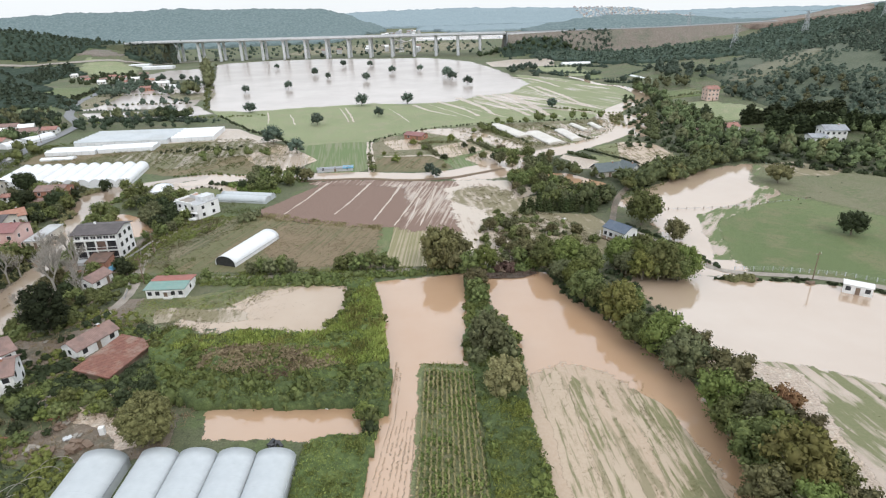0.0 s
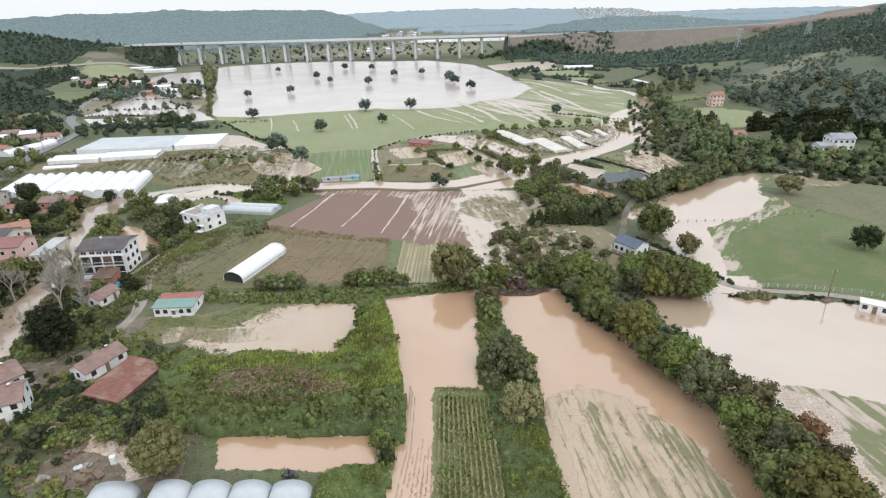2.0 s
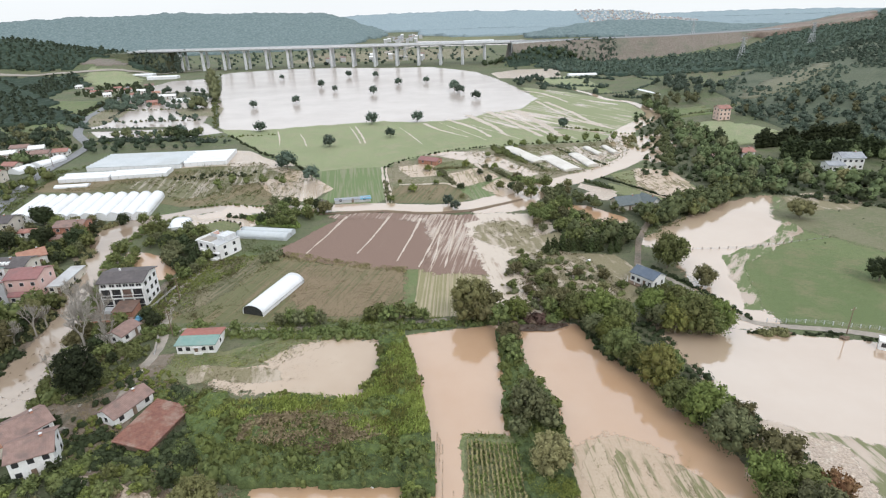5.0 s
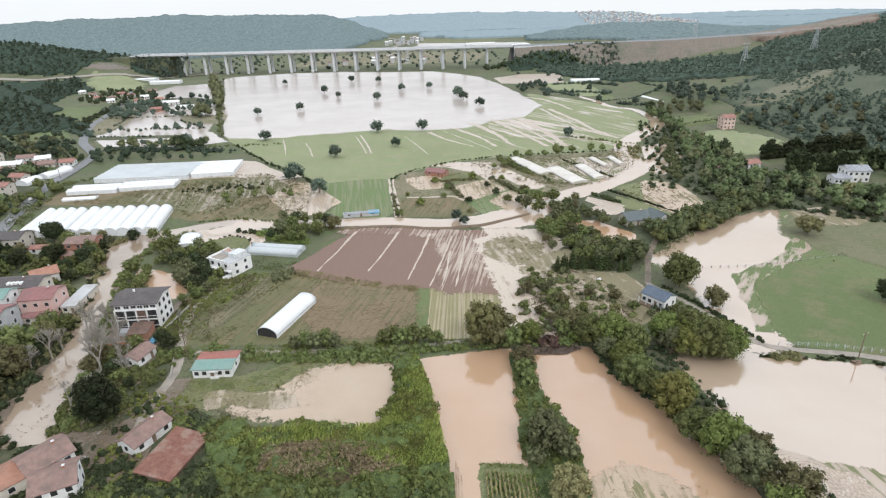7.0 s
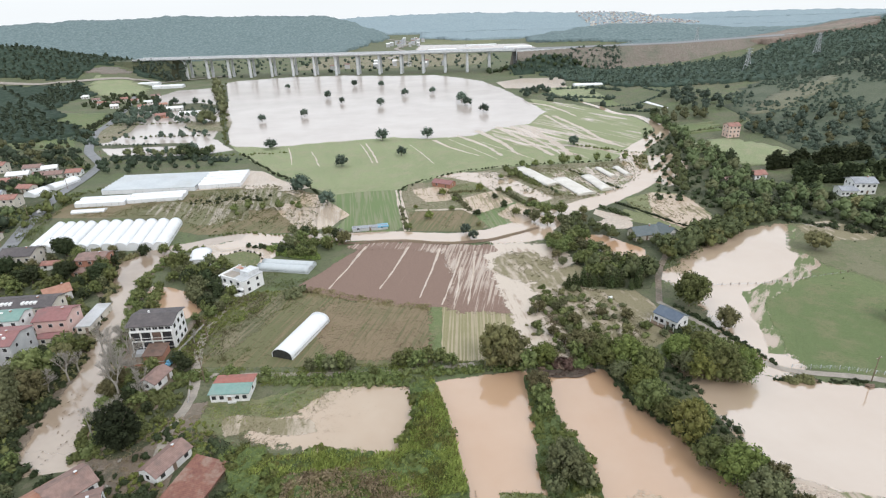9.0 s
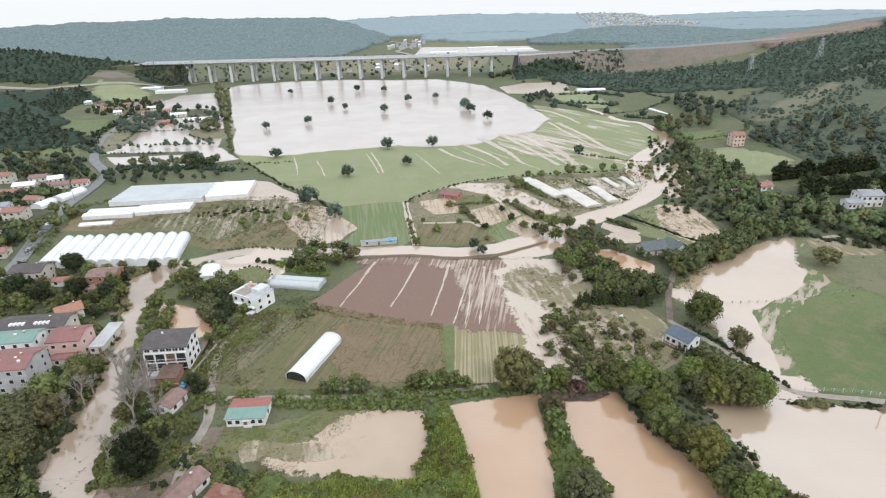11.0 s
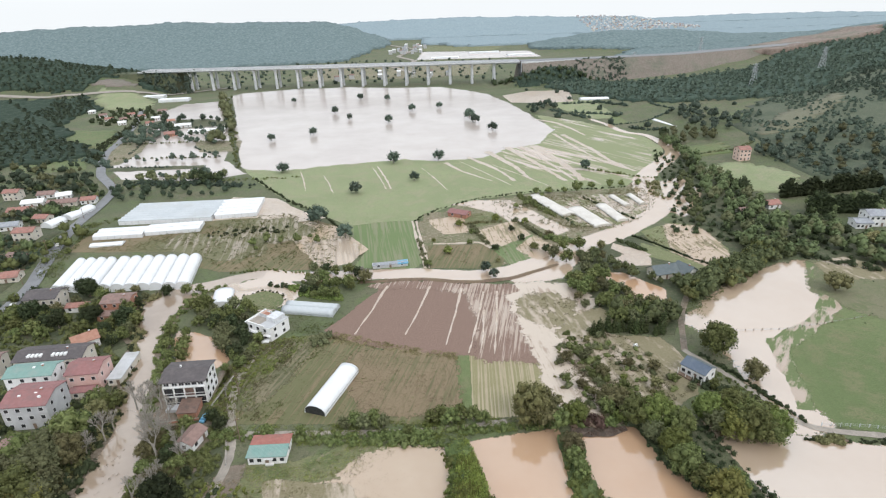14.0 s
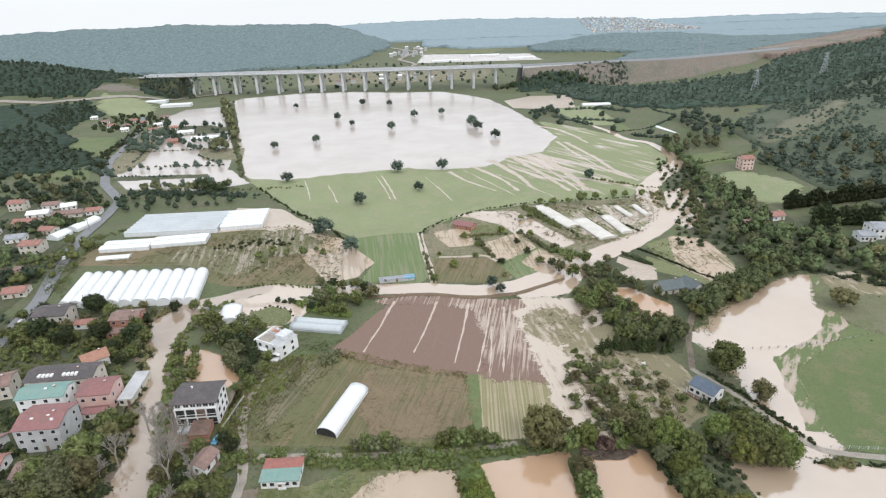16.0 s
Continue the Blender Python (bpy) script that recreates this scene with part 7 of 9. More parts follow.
for x, y, s in ((-110, 144, 1.35), (-112, 148, 1.2), (-109, 128, 0.95), (-102, 141, 0.7), (-126, 166, 1.0), (-114, 153, 1.15), (-129, 157, 0.8), (-106, 136, 0.6), (-131, 146, 0.9), (-99, 171, 0.5), (-120, 160, 1.1), (-118, 166, 1.0), (-107, 150, 0.9), (-104, 146, 0.7), (-113, 160, 1.0), (-123, 172, 0.8), (-129, 152, 1.0), (-106, 132, 0.8)):
    plant(bare[int(abs(x)) % 2], x, y, s, group="bare trees by the river")
plant(bare[0], 76, 172.5, 0.5)
plant(bare[1], -63, 254, 0.7)


def spread(name, points, template, lo, hi, material, label, seed, kind="stuff", squash=(0.8, 1.2)):
    """Many alike plants in one mesh, each turned and sized on its own."""
    rng = np.random.default_rng(seed)
    verts, tris, quads = template
    k = len(points)
    s = rng.uniform(lo, hi, (k, 1)) ** 1.0
    s *= np.array([1 + 0.45 * noise.noise((p[0] / 9, p[1] / 9, seed)) + 0.25 * noise.noise((p[0] / 3, p[1] / 3, seed)) for p in points])[:, None]
    sz = s * rng.uniform(*squash, (k, 1))
    a = rng.uniform(0, 6.283, (k, 1))
    c, d = np.cos(a), np.sin(a)
    x = (verts[:, 0] * c - verts[:, 1] * d) * s + points[:, 0:1]
    y = (verts[:, 0] * d + verts[:, 1] * c) * s + points[:, 1:2]
    z = verts[:, 2] * sz + points[:, 2:3]
    allv = np.stack([x, y, z], 2).reshape(-1, 3)
    shift = (np.arange(k) * len(verts))[:, None, None]
    me = fast_mesh(name, allv, (tris[None] + shift).reshape(-1, 3) if len(tris) else np.zeros((0, 3), int), (quads[None] + shift).reshape(-1, 4) if len(quads) else np.zeros((0, 4), int))
    me.materials.append(material)
    return tagged(new(name, me), label, kind=kind)


def clump(seed, lobes, count, size, core=True, shape=None, thin=0.55):
    rng = np.random.default_rng(seed)
    lv, lq = leaves(rng, lobes, count, size, 0.4, 0.9, thin)
    if not core:
        return lv, np.zeros((0, 3), int), lq
    cv, cf = cores(rng, lobes, shape or BALL1, 0.85)
    return np.concatenate([cv, lv]), cf, lq + len(cv)


def spots(poly, spacing, seed, z=0.0):
    p = [q for q in scatter(poly, spacing, seed) if dry(*q)]
    return np.array([(x, y, land(x, y) + z) for x, y in p])


def strewn(poly, count, seed, patch=14.0, z=0.0):
    """Points strewn by chance, thicker in some patches."""
    rng = random.Random(seed)
    xs, ys = [p[0] for p in poly], [p[1] for p in poly]
    out = []
    while len(out) < count:
        x, y = rng.uniform(min(xs), max(xs)), rng.uniform(min(ys), max(ys))
        if inside(x, y, poly) and dry(x, y) and 0.5 + noise.noise((x / patch, y / patch, seed)) + 0.6 * noise.noise((x / 4, y / 4, seed)) > rng.random():
            out.append((x, y, land(x, y) + z))
    return np.array(out)


def tufted(poly, spacing, seed):
    """Points that gather in thickets and leave glades."""
    return np.array([p for p in spots(poly, spacing, seed) if noise.noise((p[0] / 34, p[1] / 34, 5.0)) + 0.5 * noise.noise((p[0] / 12, p[1] / 12, 2.0)) > -0.12])


BUSH = clump(1, [(0, 0, 0.28, 0.6), (0.4, -0.2, 0.22, 0.48), (-0.3, 0.35, 0.3, 0.4)], 92, 0.19)
TREE = clump(5, [(0, 0, 0.52, 0.36), (0.22, 0.1, 0.62, 0.27), (-0.2, 0.15, 0.55, 0.28), (0.05, -0.24, 0.45, 0.27), (0, 0.02, 0.82, 0.22)], 96, 0.1)
WEED = clump(2, [(0, 0, 0.1, 0.5), (0.4, 0.2, 0.1, 0.35)], 26, 0.22, False)
CANOPY = clump(3, [(0, 0, 0.55, 0.62), (0.28, 0.1, 0.42, 0.45), (-0.2, 0.25, 0.45, 0.45)], 22, 0.26, True, (BALL1[0], BALL1[1]))
SPRAY = clump(8, [(0, 0, 0.2, 0.5)], 18, 0.17, False, None, 0.5)
TUFT = clump(7, [(0, 0, 0.15, 0.45)], 10, 0.3, False, None, 0.3)
SEEDLING = clump(13, [(0, 0, 0.1, 0.28), (0, 0.35, 0.1, 0.22)], 14, 0.26, False, None, 0.35)
SCRUB = clump(6, [(0, 0, 0.28, 0.6), (0.4, -0.2, 0.22, 0.48)], 28, 0.26)
SCRUB_FAR = clump(9, [(0, 0, 0.28, 0.6), (0.4, -0.2, 0.22, 0.48)], 12, 0.4)
CYPRESS = clump(12, [(0, 0, 0.35, 0.34), (0.05, 0, 0.8, 0.3), (0, 0.04, 1.2, 0.22)], 40, 0.2)
CROWN = clump(14, [(0, 0, 0.45, 0.55), (0.05, 0.1, 0.85, 0.34)], 12, 0.34)
FAR = clump(4, [(0, 0, 0.3, 0.6)], 8, 0.3)

for (leaf_name, label), stands in GROVES.items():
    pts, size = [], []
    for poly, spacing, seed, lo, hi in stands:
        p = spots(poly, spacing, seed, -0.2)
        pts.append(p)
        size.append((lo, hi))
    spread("grove", np.concatenate(pts), TREE, min(a for a, b in size), max(b for a, b in size), M[leaf_name], label, len(label))



def thicket(name, poly, height, mat, leaf, label, seed, spacing=0.8, step=0.85):
    """A tangled mat of brambles with uneven height, and its leaf sprays standing out of it."""
    def rise(x, y):
        return max(0.15, height * (0.6 + 0.55 * noise.noise((x / 6, y / 6, seed)) + 0.75 * abs(noise.noise((x / 2.6, y / 2.6, seed))) + 0.3 * noise.noise((x / 1.1, y / 1.1, seed))))

    xs, ys = [p[0] for p in poly], [p[1] for p in poly]
    bm, made = bmesh.new(), {}
    for i in range(int((max(xs) - min(xs)) / step) + 1):
        for j in range(int((max(ys) - min(ys)) / step) + 1):
            x, y = min(xs) + (i + 0.5) * step, min(ys) + (j + 0.5) * step
            if not inside(x + 0.8 * noise.noise((x / 3, y / 3, seed)), y + 0.8 * noise.noise((x / 3, y / 3, seed + 3)), poly) or not dry(x, y):
                continue
            f = []
            for a, b in ((i, j), (i + 1, j), (i + 1, j + 1), (i, j + 1)):
                if (a, b) not in made:
                    u, v = min(xs) + a * step, min(ys) + b * step
                    u, v = u + step * 0.5 * noise.noise((a * 1.7, b * 1.3, seed)), v + step * 0.5 * noise.noise((a * 1.1, b * 1.9, seed + 2))
                    made[a, b] = bm.verts.new((u, v, rise(u, v)))
                f.append(made[a, b])
            bm.faces.new(f).smooth = True
    for v in bmesh.ops.extrude_edge_only(bm, edges=[e for e in bm.edges if e.is_boundary])["geom"]:
        if isinstance(v, bmesh.types.BMVert):
            v.co.z = -0.1
    solid(name, bm, mat, label, kind="stuff")
    pts = np.array([(x, y, rise(x, y) - 0.05) for x, y in scatter(poly, spacing, seed) if dry(x, y)])
    spread(name + "_sprays", pts, SPRAY, 0.6, 1.3, leaf, "leaf sprays of the " + label, seed)


thick_a = [(-60, 116), (-44, 118), (-30, 116), (-26, 119), (-27, 125), (-24, 134), (-27, 142), (-21, 146), (-17, 131), (-15, 116), (-11.5, 97), (-12, 90), (-20, 92), (-48, 93), (-60, 98), (-66, 108), (-72, 117), (-70, 121), (-62, 120)]
thicket("bramble_thicket", thick_a, 2.3, M["bramble_mat"], M["thicket"], "green bramble thicket beside the flooded strip", 1)
spread("dry_bracken", tufted([(-56, 111), (-34, 110), (-28, 103), (-34, 97), (-52, 98)], 0.5, 42) + (0, 0, 1.55), SPRAY, 0.7, 1.5, M["bramble_dry"], "brown dead bracken in the thicket", 2)
thicket("bramble_thicket", [(-15, 83), (-12.5, 88), (-14, 76), (-15, 50), (-26, 50), (-26, 81), (-20, 82)], 1.2, M["bramble_mat"], M["thicket"], "green bramble thicket beside the tunnels", 3)
thicket("hedge_strip", [(6, 146), (11.5, 146), (12, 128), (16, 116), (17, 100), (15.5, 86), (16.5, 72), (15.5, 50), (7, 50), (6.5, 84), (5.5, 102), (4, 112), (6, 124)], 1.3, M["hedge_mat"], M["hedge"], "overgrown hedge strip between the floods", 4)
thicket("bramble_thicket", [(-104, 88), (-84, 84), (-80, 78), (-72, 74), (-68, 50), (-104, 50)], 0.9, M["undergrowth_mat"], M["leaf_dark"], "weeds and brambles beside the tunnels", 6, 0.9)
thicket("bramble_thicket", [(-80, 100), (-66, 96), (-60, 100), (-62, 110), (-66, 118), (-78, 126), (-74, 119), (-70, 112), (-70, 101)], 1.2, M["undergrowth_mat"], M["leaf_dark"], "weeds round the old barn", 7)
thicket("hedge_strip", [(-58, 94), (-47, 91.5), (-20, 90.3), (-12, 88), (-12, 95), (-30, 97), (-60, 99)], 3.0, M["hedge_mat"], M["hedge"], "dark tall weeds along the cutting", 8)
spread("hedge_strip", spots([(-110, 150), (-98, 151), (-66, 147), (-26, 144), (-20, 149), (4, 150), (28, 150), (28, 152.5), (4, 153), (-22, 152), (-66, 150), (-98, 154)], 1.5, 45), BUSH, 0.8, 2.0, M["leaf"], "green hedge along the ditch", 5)
spread("ditch_grass", strewn([(-110, 150), (-98, 150), (-66, 146.5), (-26, 143.5), (-20, 149), (4, 149.5), (4, 155), (-22, 156), (-66, 155.5), (-98, 156)], 1700, 526, 7), TUFT, 0.5, 1.2, M["thicket"], "long grass along the ditch", 526)
spread("bramble_thicket", spots([(-100, 86), (-80, 84), (-66, 78), (-64, 50), (-100, 50)], 1.3, 46), BUSH, 0.7, 1.3, M["thicket"], "weeds and brambles beside the tunnels", 6)
spread("bramble_thicket", spots([(-98, 98), (-80, 104), (-66, 98), (-62, 108), (-66, 118), (-80, 124), (-76, 130), (-92, 134), (-98, 126), (-88, 122), (-94, 112)], 1.5, 47), BUSH, 0.6, 1.2, M["thicket"], "weeds between the cottages", 7)
spread("shrubbery", spots([(10, 152), (46, 150), (54, 160), (52, 176), (28, 200), (14, 190), (8, 168)], 6.0, 48), BUSH, 0.5, 1.2, M["leaf_olive"], "rough olive scrub round the blue-roofed house", 8)
spread("bank_scrub", spots([(29, 147), (33, 132), (42, 118), (47, 106), (52, 94), (52, 80), (51, 58), (64, 58), (67, 86), (60, 106), (56, 122), (52, 148), (40, 150)], 2.0, 49), SCRUB, 0.9, 1.7, M["leaf_dark"], "dark-leaved bushes beneath the bank trees", 9)
spread("lane_scrub", strewn([(75, 142.5), (84, 142), (97, 141), (110, 135.5), (126, 125.5), (125, 124), (109, 134), (96, 139), (84, 140), (76, 141)], 90, 50, 5), BUSH, 0.4, 0.9, M["leaf_dark"], "dark weeds and wrack along the lane bank", 10)
spread("lane_scrub", strewn([(78, 142), (86, 142), (86, 139), (79, 139.5)], 26, 150, 5), BUSH, 0.8, 1.5, M["leaf_olive"], "brown-green mound of weeds by the lane", 110)
spread("garden_scrub", spots([(-215, 185), (-142, 172), (-136, 152), (-134, 100), (-190, 100), (-225, 160)], 2.6, 51), SCRUB, 0.8, 2.0, M["leaf"], "garden bushes between houses", 11)
spread("garden_scrub", spots([(-112, 136), (-100, 132), (-96, 150), (-103, 166), (-113, 166), (-116, 150)], 1.9, 151), BUSH, 0.7, 1.6, M["leaf"], "garden bushes beside the river", 111)
spread("garden_scrub", spots([(-200, 232), (-160, 222), (-152, 200), (-140, 190), (-190, 196), (-225, 200), (-235, 235)], 2.9, 152), SCRUB, 1.2, 2.6, M["leaf"], "dense garden bushes in the village", 112)
spread("garden_scrub", spots([(-320, 250), (-260, 200), (-225, 205), (-205, 245), (-228, 260), (-240, 300), (-262, 400), (-330, 420)], 4.5, 52), SCRUB, 1.2, 2.6, M["wood_west"], "village bushes and gardens", 12)
spread("garden_scrub", spots([(-92, 252), (-76, 250), (-62, 250), (-60, 254), (-86, 256)], 2.0, 53), BUSH, 0.8, 1.5, M["leaf"], "bushes behind the ring pool", 13)
spread("garden_scrub", strewn([(-108, 254), (-96, 252), (-96, 248), (-106, 250)], 16, 54, 8), BUSH, 0.8, 1.5, M["leaf_dark"], "dark bushes behind the ring pool", 54)
spread("field_scrub", spots([(-104, 158), (-100, 202), (-84, 207), (-92, 190), (-96, 158)], 1.7, 54), BUSH, 0.5, 1.0, M["thicket"], "weedy green field margin", 14)
spread("hillside_scrub", tufted([(215, 420), (260, 560), (380, 640), (560, 700), (560, 480), (420, 380), (300, 320), (240, 330)], 4.4, 55), SCRUB_FAR, 1.2, 3.6, M["wood_east"], "scrub bushes over the hillside", 15)
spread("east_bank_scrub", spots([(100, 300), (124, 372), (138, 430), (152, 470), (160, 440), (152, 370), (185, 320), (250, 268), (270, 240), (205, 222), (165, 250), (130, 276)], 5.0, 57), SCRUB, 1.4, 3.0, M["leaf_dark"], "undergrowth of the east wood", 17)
spread("allotment_weeds", strewn([(-38, 325), (-10, 357), (13, 344), (38, 299), (40, 284), (3, 266), (-31, 266)], 900, 58, 9), TUFT, 0.3, 0.9, M["leaf_olive"], "drowned vegetable rows and weeds", 18)


def hedge_line(name, line, width, spacing, lo, hi, material, label, seed, template=None):
    rng, pts = random.Random(seed), []
    for (a, b), (c, d) in zip(line, line[1:]):
        k = max(1, int(math.hypot(c - a, d - b) / spacing))
        for i in range(k):
            x, y = a + (c - a) * i / k + rng.uniform(-width, width) / 2, b + (d - b) * i / k + rng.uniform(-width, width) / 2
            pts.append((x, y, land(x, y)))
    return spread(name, np.array(pts), template or SCRUB, lo, hi, material, label, seed)


hedge_line("field_hedge", [(-162, 428), (-125, 374), (-98, 346), (-84, 322)], 2, 1.6, 0.8, 1.6, M["leaf_dark"], "dark hedge along the pasture", 61)
for k, ln in enumerate(([(-306, 506), (-215, 500)], [(-292, 476), (-240, 470)], [(-332, 560), (-232, 566)], [(-318, 600), (-300, 520)], [(-262, 448), (-196, 440)], [(-250, 540), (-212, 500)])):
    hedge_line("garden_hedge", ln, 3, 2.8, 0.7, 1.9, M["wood_far_hazed" if k % 2 else "leaf_scrub"], "half-drowned garden hedge", 120 + k)
hedge_line("field_hedge", [(-154, 318), (-130, 322), (-115, 322)], 9, 0.9, 0.8, 1.7, M["leaf_dark"], "dark bushes in the vegetable field", 131)
hedge_line("field_hedge", [(56, 169), (66, 160), (70, 154)], 4, 0.7, 1.2, 2.4, M["leaf_dark"], "tall dark hedge below the blue-roofed house", 132)
hedge_line("field_hedge", [(-41, 329), (-25, 349), (2, 367), (40, 376), (100, 378)], 2, 2.2, 0.6, 1.3, M["leaf_dark"], "dark hedge along the pasture", 62)
hedge_line("field_hedge", [(17, 324), (23, 312), (30, 297)], 2.5, 0.7, 1.0, 2.2, M["leaf_scrub"], "hedge through the allotments", 63)
hedge_line("field_hedge", [(26, 367), (33, 349), (41, 329)], 3, 0.7, 1.2, 2.6, M["leaf"], "hedge beside the film beds", 163)
hedge_line("field_hedge", [(-9, 321), (-5, 305), (-1, 289)], 2.5, 0.9, 0.8, 2.0, M["leaf_scrub"], "hedge between allotment beds", 164)
hedge_line("field_hedge", [(30, 297), (36, 292), (44, 289)], 4, 0.6, 1.2, 2.8, M["leaf"], "bushes at the stream bend", 165)
hedge_line("field_hedge", [(-38, 300), (-35, 280), (-34, 266)], 1.5, 1.5, 0.7, 1.6, M["leaf_scrub"], "bushes along the farm track", 166)
hedge_line("field_hedge", [(-186, 464), (-204, 515), (-229, 581), (-266, 698), (-320, 845)], 5, 2.6, 0.8, 2.0, M["leaf"], "bushes along the lake shore", 64)
hedge_line("cypress_hedge", [(185, 346), (212, 349), (250, 352)], 2.6, 0.55, 5.0, 6.2, M["leaf_dark"], "tall dark cypress hedge", 65, CYPRESS)
hedge_line("cypress_hedge", [(186, 318), (212, 316), (262, 312)], 2.6, 0.55, 5.6, 7.0, M["leaf_dark"], "tall dark cypress hedge", 66, CYPRESS)
hedge_line("field_hedge", [(-130, 430), (-170, 428), (-225, 424), (-262, 412)], 5, 2.0, 0.8, 1.6, M["leaf"], "hedge behind the greenhouses", 67)
hedge_line("field_hedge", [(84, 425), (113, 402), (128, 396)], 3, 2.0, 0.8, 1.8, M["leaf"], "bushes at the stream bend", 68)
hedge_line("field_hedge", [(148, 262), (180, 240), (230, 208)], 4, 1.6, 1.2, 2.4, M["leaf_dark"], "dark hedge above the pasture", 69)
hedge_line("field_hedge", [(150, 262), (166, 225), (120, 190)], 1, 9.0, 0.3, 0.6, M["leaf_dark"], "low tufts along the pasture fence", 70)


def maize(seed):
    """A maize plant: a stalk and drooping blades."""
    v, q = [], []
    rng = random.Random(seed)
    for i in range(9):
        a = rng.uniform(0, 6.283)
        z = 0.25 + 0.1 * i
        dx, dy = math.cos(a), math.sin(a)
        w = 0.13
        v += [(-dy * w, dx * w, z), (dy * w, -dx * w, z), (dx * 0.3 + dy * w, dy * 0.3 - dx * w, z + 0.28), (dx * 0.3 - dy * w, dy * 0.3 + dx * w, z + 0.28)]
        q.append([4 * i, 4 * i + 1, 4 * i + 2, 4 * i + 3])
    return np.array(v), np.zeros((0, 3), int), np.array(q)


rng_m = random.Random(9)
stalks, between = [], []
for k in range(12):
    y = 50.0
    while y < 102.3 - 0.12 * k:
        x = -5.35 + k * 1.03 + (y - 67) * (0.022 - 0.0035 * k)
        if rng_m.random() > 0.1:
            stalks.append((x + rng_m.uniform(-0.1, 0.1), y, 0.05))
        if rng_m.random() > 0.6:
            between.append((x + 0.5 + rng_m.uniform(-0.25, 0.25), y, 0.08))
        y += 0.4
spread("maize_strip", np.array(stalks), maize(4), 0.6, 0.85, M["maize"], "rows of green and yellowing maize plants", 20)
spread("maize_weeds", np.array(between), WEED, 0.7, 1.1, M["leaf_fresh"], "green weeds between the maize rows", 24)
tufts = []
for k in range(9):
    y = 50.0
    while y < 87 + 2.5 * math.sin(k * 2.1):
        x = -13.3 + k * 0.95 + (y - 68) * (0.13 - 0.0145 * k)
        if noise.noise((k * 7.3, y * 0.5, 2.0)) > -0.25 and (k not in (1, 2) or y < 107):
            tufts.append((x + rng_m.uniform(-0.06, 0.06), y, 0.03))
        y += 0.16
for k, x0 in enumerate((-11.4, -10.9, -10.2)):
    y = 87.0
    while y < 106 - 2 * k:
        if noise.noise((k * 5.3, y * 0.3, 4.0)) > -0.2:
            tufts.append((x0 + 0.02 * (y - 87) + rng_m.uniform(-0.06, 0.06), y, 0.03))
        y += 0.16
spread("drowned_seedlings", np.array(tufts), SEEDLING, 0.24, 0.4, M["drowned"], "rows of drowned crop seedlings in silt", 21, squash=(0.5, 0.8))
rng_d = random.Random(61)
tuft_rows = []
for x0, x1, w, n in ((21.5, 23.6, 2.2, 500), (36.5, 40.5, 2.6, 900), (26.8, 29.6, 1.0, 420), (31, 34.5, 1.6, 330), (24.5, 25.5, 0.8, 160)):
    for _ in range(n):
        k = rng_d.random()
        y = 97 - 46 * k
        x = x0 + (x1 - x0) * k + rng_d.gauss(0, w * 0.5)
        if noise.noise((x * 1.3, y * 0.1, 3.0)) + 0.5 * noise.noise((x / 3, y / 3, 8.0)) > -0.02:
            tuft_rows += [(x, y + 0.22 * i, 0.07) for i in range(2)]
spread("stubble_tufts", np.array(tuft_rows), TUFT, 0.16, 0.34, M["leaf_pale"], "bands of grass stubble in the silt", 22, squash=(0.3, 0.5))
specks = [(x + rng_d.gauss(0, 0.25), y + rng_d.uniform(-0.4, 0.4), 0.1) for x, y, z in tuft_rows if rng_d.random() < 0.4]
spread("stubble_tufts", np.array(specks), TUFT, 0.14, 0.32, M["leaf"], "dark green tufts in the stubble bands", 122, squash=(0.3, 0.6))
spread("silt_tufts", spots([(66, 98), (88, 90), (110, 76), (105, 50), (62, 50)], 2.3, 72), WEED, 0.12, 0.35, M["leaf_olive"], "grass tufts in the silt", 23)


# ---- woods on the hills ----
def canopy(name, poly, step, lift, rough, material, label, seed):
    """The closed roof of leaves of a wood, draped over its hill."""
    xs, ys = [p[0] for p in poly], [p[1] for p in poly]
    bm, made = bmesh.new(), {}
    for i in range(int((max(xs) - min(xs)) / step) + 1):
        for j in range(int((max(ys) - min(ys)) / step) + 1):
            x, y = min(xs) + i * step, min(ys) + j * step
            if not inside(x + step / 2 + 14 * noise.noise((x / 40, y / 40, seed)), y + step / 2 + 14 * noise.noise((x / 40, y / 40, seed + 3)), poly):
                continue
            f = []
            for a, b in ((i, j), (i + 1, j), (i + 1, j + 1), (i, j + 1)):
                if (a, b) not in made:
                    u, v = min(xs) + a * step, min(ys) + b * step
                    u, v = u + step * 0.4 * noise.noise((a * 1.7, b * 1.3, seed)), v + step * 0.4 * noise.noise((a * 1.1, b * 1.9, seed + 2))
                    made[a, b] = bm.verts.new((u, v, land(u, v) + lift + rough * noise.noise((u / 9, v / 9, seed)) + rough * noise.noise((u / 31, v / 31, seed + 1))))
                f.append(made[a, b])
            bm.faces.new(f).smooth = True
    rim = bmesh.ops.extrude_edge_only(bm, edges=[e for e in bm.edges if e.is_boundary])["geom"]
    for v in rim:
        if isinstance(v, bmesh.types.BMVert):
            v.co.z = land(v.co.x, v.co.y) - 1.0
    return solid(name, bm, material, label, kind="stuff")


def forest(name, poly, spacing, template, lo, hi, material, label, seed):
    pts = spots(poly, spacing, seed, -0.3)
    spread(name, pts, template, lo, hi, material, label, seed)


ridge = [(-2600, 1250), (-2600, 1980), (-220, 1980), (-150, 1850), (-170, 1640), (-220, 1330), (-500, 1250), (-1400, 1230)]
